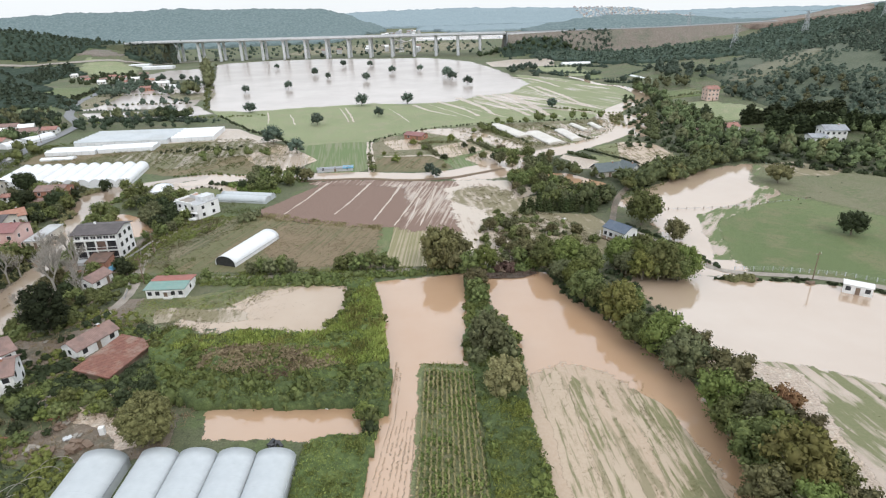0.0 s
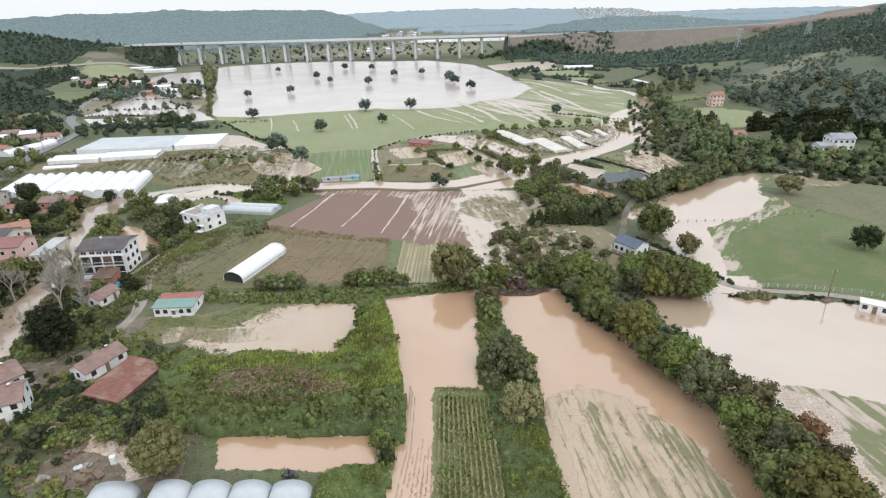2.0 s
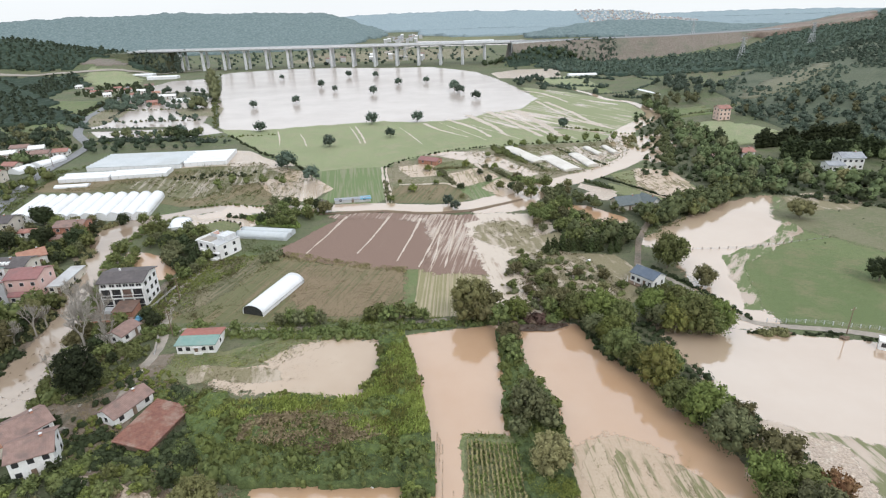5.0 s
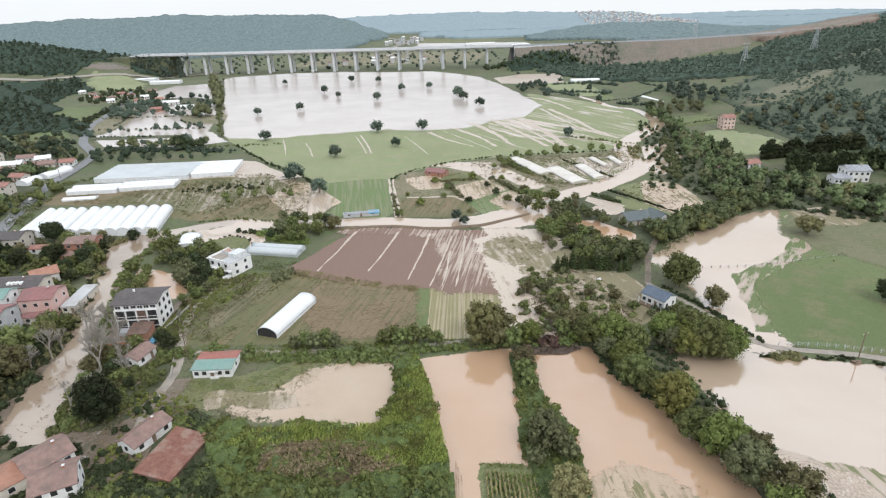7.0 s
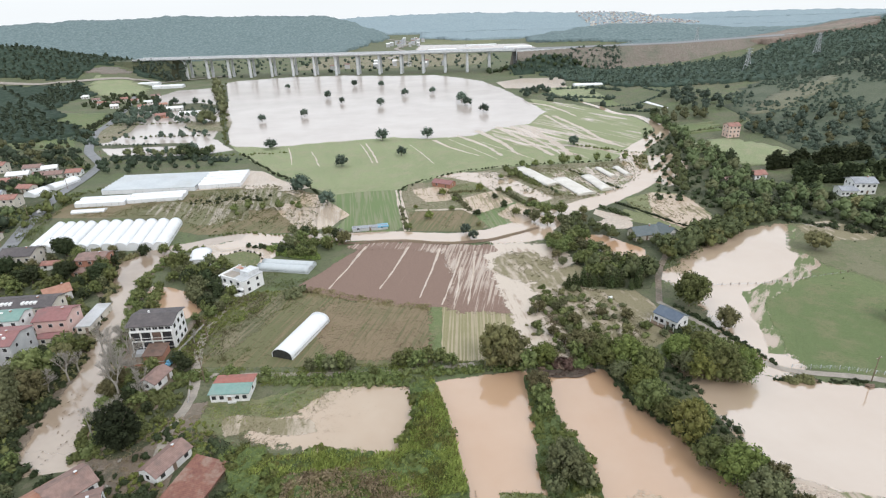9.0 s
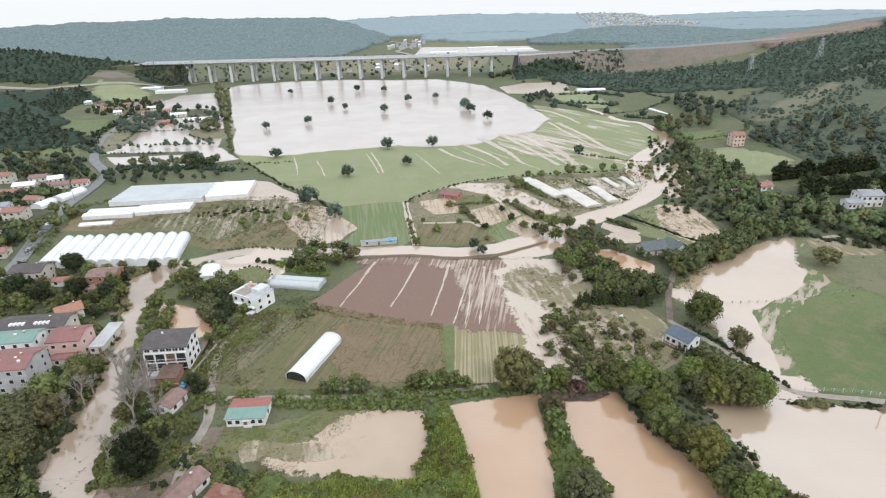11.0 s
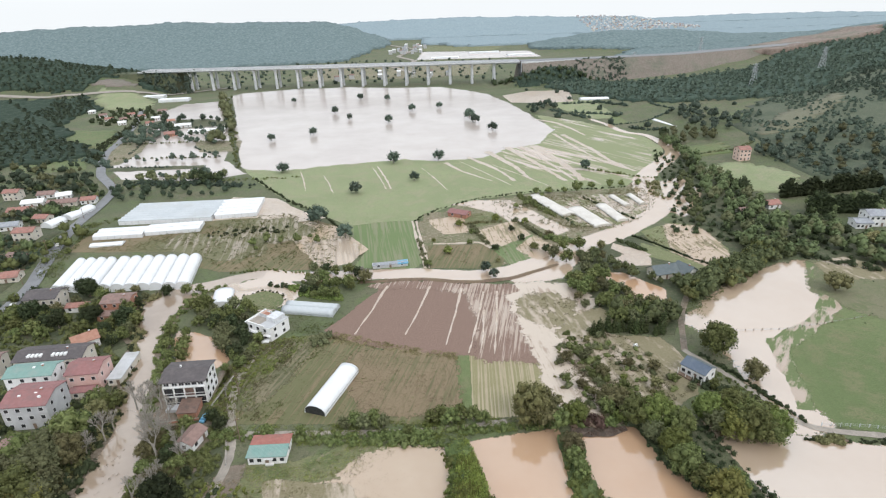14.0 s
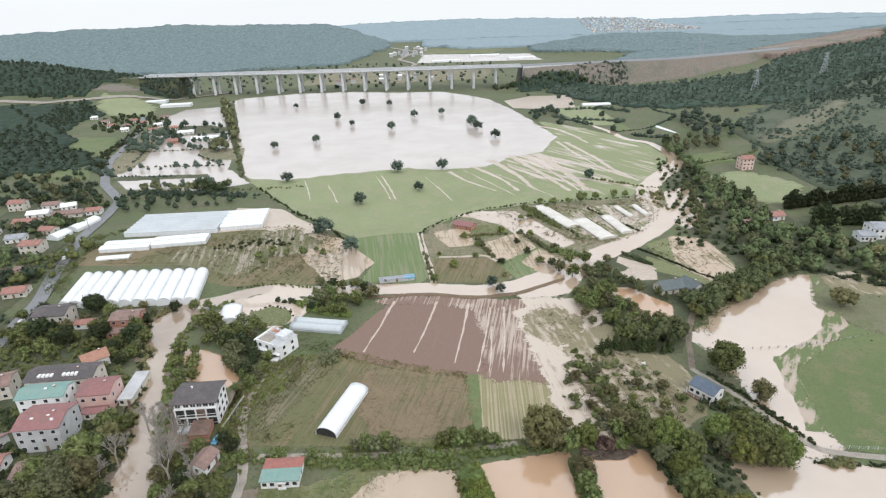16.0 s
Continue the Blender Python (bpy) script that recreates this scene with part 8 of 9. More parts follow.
behind = [(215, 1480), (260, 1400), (420, 1330), (700, 1330), (1000, 1340), (1500, 1300), (1500, 1620), (230, 1620)]
town_wood = [(-1200, 1960), (2600, 1960), (2600, 2460), (-1200, 2400)]
skyline_wood = [(-1200, 2450), (3400, 2450), (3400, 2900), (-1200, 2900)]
west_hill = [(-455, 900), (-430, 915), (-440, 960), (-700, 1130), (-2000, 1180), (-2000, 920), (-760, 908), (-656, 900), (-586, 885), (-545, 890), (-535, 935), (-490, 938)]
west_low = [(-398, 585), (-352, 548), (-324, 508), (-338, 512), (-388, 496), (-470, 480), (-640, 480), (-900, 560), (-950, 860), (-760, 875), (-640, 862), (-560, 850), (-527, 860), (-505, 825), (-462, 765), (-470, 700), (-440, 655)]
mound = [(88, 858), (140, 850), (188, 858), (184, 890), (140, 898), (94, 892)]
east_hill = [(250, 640), (200, 690), (130, 850), (180, 870), (330, 830), (440, 880), (560, 1000), (700, 1090), (900, 1200), (1200, 1150), (1200, 800), (900, 600), (640, 660), (430, 660), (330, 600)]
canopy("distant_wood", ridge, 8, 5, 4.0, M["canopy_distant_hazed"], "haze-tinted wood on the long ridge", 85)
canopy("distant_wood", behind, 10, 5, 3.0, M["canopy_distant_hazed"], "haze-tinted wood behind the motorway", 86)
canopy("distant_wood", [(300, 1010), (420, 1030), (470, 1010), (560, 1075), (720, 1150), (830, 1165), (900, 1220), (1400, 1180), (1400, 1345), (420, 1345), (330, 1200)], 9, 4, 2.5, M["canopy_distant_hazed"], "haze-tinted wood above the motorway cutting", 186)
canopy("distant_wood", [(60, 1640), (1700, 1600), (1700, 1960), (-60, 1960), (-60, 1800)], 18, 5, 4.0, M["canopy_horizon_hazed"], "hazy woods behind the near ridge", 188)
canopy("distant_wood", [(900, 1345), (2300, 1180), (2300, 1700), (1500, 1640), (900, 1640)], 15, 5, 4.0, M["canopy_distant_hazed"], "haze-tinted wood over the east heights", 189)
canopy("distant_wood", town_wood, 18, 5, 4.0, M["canopy_horizon_hazed"], "hazy woods round the far town", 87)
canopy("distant_wood", skyline_wood, 26, 6, 4.0, M["canopy_horizon_hazed"], "hazy woods on the skyline", 89)
canopy("hill_wood", west_hill, 8, 2.6, 1.4, M["canopy_far"], "dark green wood on the west hill", 88)
canopy("hill_wood", east_hill, 8, 2.4, 1.4, M["canopy_east_hazed"], "haze-paled green wood on the east hill", 90)
canopy("hill_wood", west_low, 8, 2.2, 1.4, M["canopy_far"], "dark green wood above the village road", 70)
canopy("hill_wood", mound, 6, 2.0, 1.2, M["canopy_far"], "dark wooded mound below the motorway", 71)
forest("wood_crowns", mound, 6.0, CROWN, 3.0, 5.0, M["wood_far_hazed"], "tree crowns of the wooded mound", 171)
forest("wood_crowns", [q for q in west_low if q[0] > -640] + [(-640, 862)], 6.6, CROWN, 3.2, 5.2, M["wood_west"], "tree crowns above the village road", 72)
forest("wood_crowns", [(-455, 900), (-430, 915), (-440, 960), (-700, 1040), (-860, 1060), (-860, 915), (-656, 900), (-586, 885), (-545, 890), (-535, 935), (-490, 938)], 7.2, CROWN, 3.6, 5.8, M["wood_west"], "tree crowns of the west hill wood", 91)
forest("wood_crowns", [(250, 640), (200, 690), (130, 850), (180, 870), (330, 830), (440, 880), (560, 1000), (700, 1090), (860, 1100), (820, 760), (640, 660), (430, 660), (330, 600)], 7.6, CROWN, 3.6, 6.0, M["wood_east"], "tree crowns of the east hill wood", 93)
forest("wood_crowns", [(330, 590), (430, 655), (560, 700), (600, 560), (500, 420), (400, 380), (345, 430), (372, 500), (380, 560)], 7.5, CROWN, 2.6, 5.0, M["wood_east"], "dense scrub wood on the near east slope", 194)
forest("wood_crowns", [(640, 660), (900, 600), (800, 420), (600, 340), (420, 330), (350, 400), (470, 500)], 10, CANOPY, 4, 8, M["wood_far_hazed"], "open wood on the near east slope", 94)
forest("valley_trees", [(-330, 930), (-120, 960), (60, 960), (110, 1020), (100, 1280), (-150, 1330), (-420, 1250), (-520, 1050)], 22, FAR, 3, 6, M["wood_far_hazed"], "scattered trees behind the viaduct", 96)
forest("valley_trees", [(100, 610), (130, 720), (90, 840), (330, 850), (250, 640), (290, 600), (200, 540), (160, 560)], 36, FAR, 4, 7, M["wood_far_hazed"], "scattered trees in the far east fields", 97)
forest("valley_trees", [(-480, 470), (-330, 415), (-290, 455), (-318, 500), (-340, 505), (-390, 490)], 15, CANOPY, 3, 5.5, M["wood_west"], "scattered trees on the west meadows", 98)
forest("valley_trees", [(-450, 770), (-430, 690), (-385, 655), (-345, 650), (-345, 690), (-370, 745), (-395, 765)], 9, FAR, 3, 7, M["leaf_dark"], "trees among the far village houses", 99)
forest("embankment_wood", [(60, 905), (200, 890), (215, 870), (120, 855), (60, 880)], 7, CANOPY, 4, 6.5, M["leaf_dark"], "dark bushes below the motorway bank", 88)

VILLAGE_WEST = [(-330, 300), (-262, 400), (-252, 330), (-240, 285), (-226, 240), (-222, 205), (-300, 200)]
spread("village_trees", strewn(VILLAGE_WEST, 70, 487, 20), TREE, 4.0, 7.0, M["leaf_bank"], "green trees between the village houses", 487)
spread("village_scrub", strewn(VILLAGE_WEST, 260, 483, 18), SCRUB, 1.4, 3.2, M["leaf"], "green bushes between the village houses", 483)
spread("village_scrub", strewn(VILLAGE_WEST, 240, 484, 14), SCRUB, 1.4, 3.4, M["wood_west"], "dark bushes between the village houses", 484)
spread("village_scrub", strewn(VILLAGE_WEST, 160, 485, 14), BUSH, 1.4, 3.0, M["leaf_bronze"], "olive-brown bushes between the village houses", 485)
spread("village_weeds", strewn([(-226, 262), (-236, 300), (-240, 345), (-222, 352), (-226, 300), (-208, 262)], 500, 486, 10), TUFT, 0.8, 2.0, M["leaf"], "rank weeds beside the village road", 486)
for k, line_ in enumerate(([(123, 647), (150, 633), (172, 620)], [(128, 702), (170, 705), (191, 662)], [(134, 612), (118, 640), (104, 668)], [(215, 668), (250, 690), (284, 722)], [(150, 800), (176, 742), (240, 738)])):
    hedge_line("field_hedge", line_, 5, 1.8, 1.4, 3.4, M["wood_far_hazed"], "dull green hedge between the far fields", 490 + k)
spread("shore_trees", strewn([(74, 664), (92, 640), (124, 690), (112, 712), (84, 700)], 22, 496, 20), TREE, 4.0, 7.0, M["wood_far_hazed"], "dark trees at the far lake corner", 496)
rng_b = random.Random(77)
slope = []
for _ in range(420):
    x, k = rng_b.uniform(106, 262), rng_b.uniform(0.02, 1.0)
    if x < 186 and k < 0.6 * (1 - (x - 106) / 80) + 0.2:
        continue
    slope.append((x, 913 + (x - 104) * 0.09 - 16 - 30 * k, 28.5 - 30 * k))
spread("embankment_wood", np.array(slope), CROWN, 3.0, 5.0, M["wood_east"], "dull green trees on the motorway bank", 481)
rest = [(rng_b.uniform(-470, -392), rng_b.uniform(905, 932)) for _ in range(120)]
spread("embankment_wood", np.array([(x, y, max(0.0, min(26.0, (y - 908) * 1.2))) for x, y in rest]), CROWN, 2.8, 4.6, M["wood_east"], "dull green trees below the viaduct's end", 482)
FIELD = [(-103, 171), (-104, 186), (-98, 203), (-70, 206), (-52, 195), (-21, 189), (-19, 157), (-70, 157), (-94, 158)]
spread("stubble_weeds", strewn(FIELD, 900, 171, 10), TUFT, 0.2, 0.5, M["leaf_olive"], "dry weeds over the stubble field", 171)
spread("stubble_weeds", strewn(FIELD, 900, 271, 16), TUFT, 0.2, 0.6, M["bramble_dry"], "dead stalks over the stubble field", 271)
spread("stubble_weeds", strewn([(-103, 160), (-104, 186), (-98, 204), (-76, 207), (-84, 190), (-92, 176), (-86, 158)], 1100, 172), TUFT, 0.4, 1.1, M["thicket"], "green weeds over the stubble field", 172)
spread("stubble_maize", strewn([(-70, 209), (-46, 199), (-22, 191), (-22, 187), (-46, 194), (-72, 203)], 420, 272), TUFT, 0.6, 1.2, M["maize"], "yellowing stalks along the field edge", 272)
spread("field_weeds", strewn([(-228, 301), (-229, 330), (-170, 342), (-121, 350), (-84, 322), (-79, 270), (-134, 270), (-158, 296)], 2200, 173), TUFT, 0.4, 1.3, M["leaf_olive"], "weeds in the vegetable field", 173)
spread("field_weeds", strewn([(-228, 301), (-229, 330), (-170, 342), (-121, 350), (-84, 322), (-79, 270), (-134, 270), (-158, 296)], 900, 273), TUFT, 0.5, 1.5, M["leaf"], "green weeds in the vegetable field", 273)
spread("silt_weeds", strewn([(0, 355), (39, 368), (97, 374), (119, 398), (120, 375), (98, 328), (72, 305), (42, 302), (18, 335)], 1500, 174, 18), TUFT, 0.5, 1.6, M["leaf_olive"], "weeds between the low tunnels", 174)
spread("plot_tufts", strewn([(-84, 139), (-68, 139), (-55, 146), (-40, 143), (-52, 134), (-56, 122), (-71, 122), (-84, 131)], 1300, 177, 6), TUFT, 0.15, 0.45, M["leaf_olive"], "grass tufts on the garden plot", 177)
spread("yard_weeds", strewn([(-100, 82), (-80, 96), (-62, 99), (-50, 94), (-50, 80), (-66, 78), (-98, 74)], 900, 178, 6), TUFT, 0.3, 1.0, M["bramble_dry"], "dead weeds and wrack in the yard", 178)
spread("yard_weeds", strewn([(-104, 100), (-86, 98), (-70, 120), (-84, 134), (-92, 136), (-104, 124)], 700, 278, 6), TUFT, 0.3, 0.9, M["bramble_dry"], "dead weeds and wrack between the cottages", 278)
spread("garden_scrub", strewn([(-116, 168), (-112, 118), (-100, 120), (-92, 132), (-90, 150), (-100, 168)], 240, 279, 8), BUSH, 0.8, 1.9, M["leaf"], "dense bushes round the cottages", 279)
spread("garden_scrub", strewn([(-215, 188), (-142, 172), (-131, 160), (-126, 138), (-124, 100), (-190, 100), (-225, 160)], 420, 280, 10), SCRUB, 1.0, 2.6, M["leaf_dark"], "dark bushes between the houses", 280)
spread("pool_reeds", strewn([(52, 236), (60, 222), (76, 208), (96, 232), (120, 250), (118, 256), (92, 240), (72, 218)], 260, 281, 8), TUFT, 0.5, 1.5, M["hedge"], "reeds along the flood pool", 281)
river_side = [(-126, 251), (-137, 242), (-138, 226), (-136, 212), (-134, 200), (-128, 188), (-125, 176), (-121, 163), (-112, 152), (-106, 142), (-107, 128), (-106, 118)]
river_west = [(-152, 249), (-159, 238), (-157, 225), (-148, 212), (-144, 200), (-140, 188), (-136, 176), (-132, 163), (-131, 150), (-131, 140), (-131, 129), (-127, 116)]
hedge_line("river_scrub", river_side, 4, 0.8, 0.8, 2.0, M["leaf"], "bushes overhanging the river", 301)
hedge_line("river_scrub", river_west, 4, 0.8, 0.7, 1.7, M["leaf_olive"], "olive bushes overhanging the river", 302)
hedge_line("river_scrub", river_west, 5, 1.1, 0.8, 1.8, M["leaf_dark"], "dark bushes along the river", 303)
spread("thicket_front", spots([(-58, 94.5), (-47, 92.5), (-20, 91.5), (-13, 90), (-13, 96), (-30, 97.5), (-58, 98.5)], 1.5, 305), BUSH, 1.4, 2.5, M["leaf"], "tall green weeds along the cutting", 305, squash=(1.2, 1.9))
spread("thicket_front", strewn([(-60, 97), (-30, 96), (-14, 95), (-14, 100), (-40, 102), (-62, 104)], 60, 315, 7), BUSH, 1.4, 2.6, M["hedge"], "tall green weeds behind the cutting", 315, squash=(1.0, 1.6))
spread("thicket_bushes", spots(thick_a, 2.3, 306, 0.5), BUSH, 1.0, 2.2, M["hedge"], "humps of green bramble in the thicket", 306)
spread("thicket_bushes", strewn(thick_a, 90, 316, 9, 0.7), BUSH, 0.9, 2.0, M["hedge"], "dark bushes standing in the thicket", 316)
spread("thicket_bushes", strewn([(-29, 119), (-24, 140), (-20, 145), (-16, 120), (-13, 104), (-28, 112)], 110, 307, 9, 0.9), BUSH, 0.7, 1.7, M["leaf_fresh"], "bright green brambles by the flood", 307)
spread("thicket_bushes", strewn([(-66, 116), (-46, 118), (-30, 113), (-26, 108), (-60, 108)], 50, 317, 9, 0.9), BUSH, 0.7, 1.5, M["leaf_gold"], "yellow-green brambles in the thicket", 317)
spread("strip_bushes", spots([(6.5, 92), (15.5, 90), (15.5, 84), (16.5, 74), (15.5, 54), (7.5, 54), (7, 80)], 1.6, 318, 0.3), BUSH, 0.8, 1.5, M["leaf_fresh"], "green brambles on the hedge strip", 318)
spread("strip_bushes", spots([(6.5, 145), (11, 145), (12, 128), (16, 116), (17, 102), (6.5, 102), (4.5, 112), (6, 124)], 2.0, 319, 0.3), BUSH, 1.0, 2.0, M["hedge"], "dense bushes on the hedge strip", 319)
BARN_BANK = [(-92, 104), (-84, 98), (-66, 95), (-58, 100), (-60, 112), (-68, 120), (-80, 124), (-86, 112)]
spread("barn_bushes", strewn(BARN_BANK, 130, 515, 7), BUSH, 0.7, 1.7, M["leaf_dark"], "dark bushes round the old barn", 515)
spread("barn_bushes", strewn(BARN_BANK, 60, 516, 7), BUSH, 0.7, 1.6, M["leaf"], "green bushes round the old barn", 516)
STRIP = [(6.5, 92), (15.5, 90), (15.8, 84), (16.5, 74), (15.5, 52), (7.5, 52), (7, 80)]
spread("strip_grass", strewn(STRIP, 2600, 517, 6, 0.75), TUFT, 0.4, 0.9, M["bramble_bright"], "long bright grass on the hedge strip", 517, squash=(0.8, 1.4))
spread("strip_grass", strewn([(-26, 52), (-26, 80), (-20, 82), (-15, 82), (-15, 52)], 1200, 518, 6, 0.8), TUFT, 0.4, 0.9, M["thicket"], "long grass beside the tunnels", 518, squash=(0.8, 1.4))
spread("pond_weeds", strewn([(-64, 127), (-58, 130.5), (-50, 136), (-42, 138), (-43, 122), (-54, 125)], 420, 519, 3), TUFT, 0.12, 0.34, M["bramble_dry"], "drowned weeds in the pond", 519, squash=(0.4, 0.8))
spread("pond_weeds", strewn([(-62, 128), (-52, 134), (-36, 139), (-32, 126), (-40, 121), (-54, 125)], 160, 520, 4), TUFT, 0.1, 0.24, M["leaf_black"], "dark specks of wrack in the pond", 520, squash=(0.4, 0.8))
spread("plot_tufts", strewn([(-84, 139), (-68, 139), (-55, 146), (-40, 143), (-54, 136), (-70, 131), (-84, 131)], 1500, 525, 5), TUFT, 0.15, 0.4, M["bramble_bright"], "bright grass tufts on the garden plot", 525)
LUSH = [(-30, 117), (-26, 119), (-24, 134), (-21, 146), (-17, 131), (-13, 104), (-26, 103), (-42, 113)]
spread("thicket_grass", strewn(LUSH, 2600, 501, 9, 1.5), TUFT, 0.6, 1.3, M["bramble_bright"], "long bright grass over the thicket", 501, squash=(1.2, 2.0))
spread("thicket_grass", strewn(LUSH, 1400, 502, 7, 1.6), TUFT, 0.6, 1.2, M["leaf_gold"], "yellow-green grass over the thicket", 502, squash=(1.2, 2.0))
spread("thicket_grass", strewn([(-60, 116), (-44, 118), (-30, 116), (-36, 112), (-58, 110), (-64, 112)], 700, 503, 7, 1.6), TUFT, 0.6, 1.2, M["bramble_bright"], "long green weeds over the thicket", 503, squash=(1.2, 2.0))
hedge_line("pond_weeds", [(-50, 121.4), (-43, 118.6), (-31, 116.2), (-26.6, 118.5), (-27.6, 124), (-24.6, 133), (-28, 141.4)], 1.6, 0.35, 0.4, 0.9, M["thicket"], "weeds trailing into the pond", 504, BUSH)
hedge_line("strip_weeds", [(-5, 104.2), (5, 103.4)], 1.4, 0.25, 0.5, 1.0, M["thicket"], "weeds at the end of the maize strip", 505, TUFT)
hedge_line("strip_weeds", [(6, 122), (5.4, 112), (4.6, 106)], 1.2, 0.35, 0.5, 0.9, M["hedge"], "weeds trailing into the flood", 506, BUSH)
spread("dry_bracken", strewn([(-55, 110), (-38, 112.5), (-24, 108), (-24, 102), (-40, 100), (-54, 103)], 620, 308, 7, 1.9), SPRAY, 0.8, 1.7, M["bramble_dry"], "pale dead stalks in the thicket", 308)
ribbon("bank_wrack", [(10.5, 149), (14.5, 147.4), (20.5, 148), (27, 148.8)], [2.5, 3.6, 3.2, 1.2], 0.3, M["roots_mat"], "dark brown torn bank between the floods", 508, 0.8, 1.2)
hedge_line("wrack_heap", [(11, 148.6), (15, 147.4), (21, 148), (26.5, 148.8)], 3.2, 0.2, 0.6, 1.3, M["roots"], "heap of torn brown roots between the floods", 509, SPRAY)
spread("wrack_bush", np.array([(18.4, 152.8, 0.0), (15.6, 151.6, 0.0), (20.6, 152.4, 0.0), (19, 150.6, 0.0)]), BUSH, 2.0, 3.0, M["roots"], "brown bare bush among the wrack", 510)
plant(olive[0], 27, 159.5, 1.1)
plant(olive[1], 24, 161, 0.8)
HOUSE_PLOT = [(14, 194), (31, 204), (42, 198), (50, 178), (52, 164), (39, 155), (25, 152), (15, 156), (14, 174)]
spread("shrubbery", strewn(HOUSE_PLOT, 55, 309, 9), BUSH, 0.7, 2.0, M["leaf_scrub"], "grey-green bushes round the blue-roofed house", 309)
spread("shrubbery", strewn(HOUSE_PLOT, 34, 310, 9), BUSH, 0.7, 1.9, M["leaf_light"], "yellow-green bushes round the blue-roofed house", 310)
spread("shrubbery", strewn(HOUSE_PLOT, 1500, 311, 6), TUFT, 0.3, 1.0, M["leaf_olive"], "rough grass round the blue-roofed house", 311)
hedge_line("field_hedge", [(30, 364), (42, 340), (50, 312)], 1.5, 1.2, 0.6, 1.3, M["leaf_dark"], "low hedge between the film beds", 312)
hedge_line("field_hedge", [(66, 360), (76, 338), (86, 318)], 1.5, 1.2, 0.6, 1.3, M["leaf_dark"], "low hedge between the film beds", 313)
spread("yard_bushes", strewn([(-92, 103), (-80, 100), (-66, 98), (-60, 104), (-62, 93), (-80, 91), (-98, 92)], 110, 321, 6), BUSH, 0.7, 1.8, M["leaf"], "dark bushes south of the barn", 321)
spread("yard_bushes", strewn([(-104, 116), (-96, 114), (-88, 108), (-86, 100), (-98, 92), (-112, 100)], 40, 322, 6), BUSH, 0.8, 1.9, M["leaf_dark"], "dark bushes round the lower houses", 322)
wood(mid[:4] + shrub[:2], [(-90, 99), (-66, 96), (-62, 92), (-80, 88), (-96, 92)], 5.0, 323, 0.5, 0.8, "trees south of the barn")
hedge_line("field_hedge", [(-12, 320), (0, 322), (11, 323)], 2.5, 0.9, 0.9, 1.7, M["leaf_olive"], "hedge between the allotment beds", 331)
hedge_line("roadside_hedge", [(-318, 500), (-330, 520), (-346, 565), (-352, 612), (-366, 670)], 9, 1.6, 1.4, 3.2, M["leaf_dark"], "dark trees along the village road", 332)
hedge_line("roadside_hedge", [(-300, 480), (-318, 500), (-336, 502), (-375, 516), (-398, 560)], 9, 1.6, 1.5, 3.4, M["wood_far_hazed"], "dark edge of the wood", 333)
spread("orchard_rows", strewn([(78, 289), (98, 308), (115, 285), (111, 264), (104, 254), (92, 272)], 320, 334, 8), TUFT, 0.5, 1.2, M["leaf_olive"], "weedy rows in the orchard plot", 334)
spread("island_scrub", strewn([(112, 342), (124, 384), (116, 388), (110, 366)], 40, 335, 8), SCRUB, 0.9, 2.2, M["leaf_olive"], "scrub on the island in the stream", 335)
spread("river_bushes", strewn([(-128, 121), (-119, 117), (-110, 112), (-108, 100), (-124, 96), (-138, 104)], 90, 341, 7), BUSH, 0.9, 2.1, M["leaf_dark"], "dark bushes below the river bend", 341)
wood(mid[:5], [(-134, 124), (-122, 118), (-112, 110), (-116, 98), (-136, 98)], 5.2, 342, 0.6, 0.95, "trees below the river bend")
spread("stubble_weeds", strewn([(-103, 160), (-104, 186), (-98, 204), (-72, 208), (-70, 196), (-86, 176), (-74, 158)], 1000, 351, 12), TUFT, 0.3, 0.8, M["hedge"], "dark green weeds over the west of the field", 351)
spread("stubble_weeds", strewn([(-72, 196), (-50, 192), (-24, 186), (-24, 162), (-52, 160), (-60, 176)], 900, 352, 9), TUFT, 0.2, 0.5, M["bramble_dry"], "tan stalks over the stubble field", 352)
spread("stubble_weeds", strewn([(-103, 160), (-104, 186), (-98, 204), (-84, 206), (-82, 190), (-90, 172), (-84, 158)], 1300, 512, 8), TUFT, 0.4, 1.0, M["leaf_bronze"], "brown-green weeds over the west of the field", 512)
hedge_line("ring_bushes", [(-116, 234), (-115, 242), (-107, 247), (-98, 243), (-95, 236)], 1.4, 1.6, 0.4, 0.9, M["leaf_dark"], "low dark bushes on the loop's bank", 513, BUSH)
hedge_line("ring_bushes", [(-128, 266), (-112, 268.5), (-95, 264), (-80, 262)], 1.6, 1.8, 0.6, 1.3, M["leaf"], "low bushes along the field's edge", 514, BUSH)
spread("river_bushes", strewn([(-150, 152), (-132, 152), (-129, 130), (-121, 115), (-134, 100), (-152, 100)], 110, 361, 9), SCRUB, 1.0, 2.4, M["leaf"], "bushes on the west bank of the river", 361)
spread("plot_tufts", strewn([(-84, 139), (-68, 139), (-55, 146), (-40, 143), (-52, 134), (-56, 122), (-71, 122), (-84, 131)], 700, 362, 6), TUFT, 0.15, 0.45, M["bramble_dry"], "dry grass tufts on the garden plot", 362)
spread("yard_bushes", strewn([(-94, 118), (-90, 132), (-82, 130), (-80, 122), (-88, 112), (-96, 112)], 12, 363, 5), BUSH, 0.7, 1.6, M["leaf_dark"], "dark bushes beside the cottage", 363)
wood(mid[:4] + dark[:1], [(-215, 227), (-196, 212), (-185, 210), (-182, 222), (-168, 222), (-168, 230), (-191, 232), (-208, 230)], 5.0, 371, 0.6, 1.0, "trees between village houses")
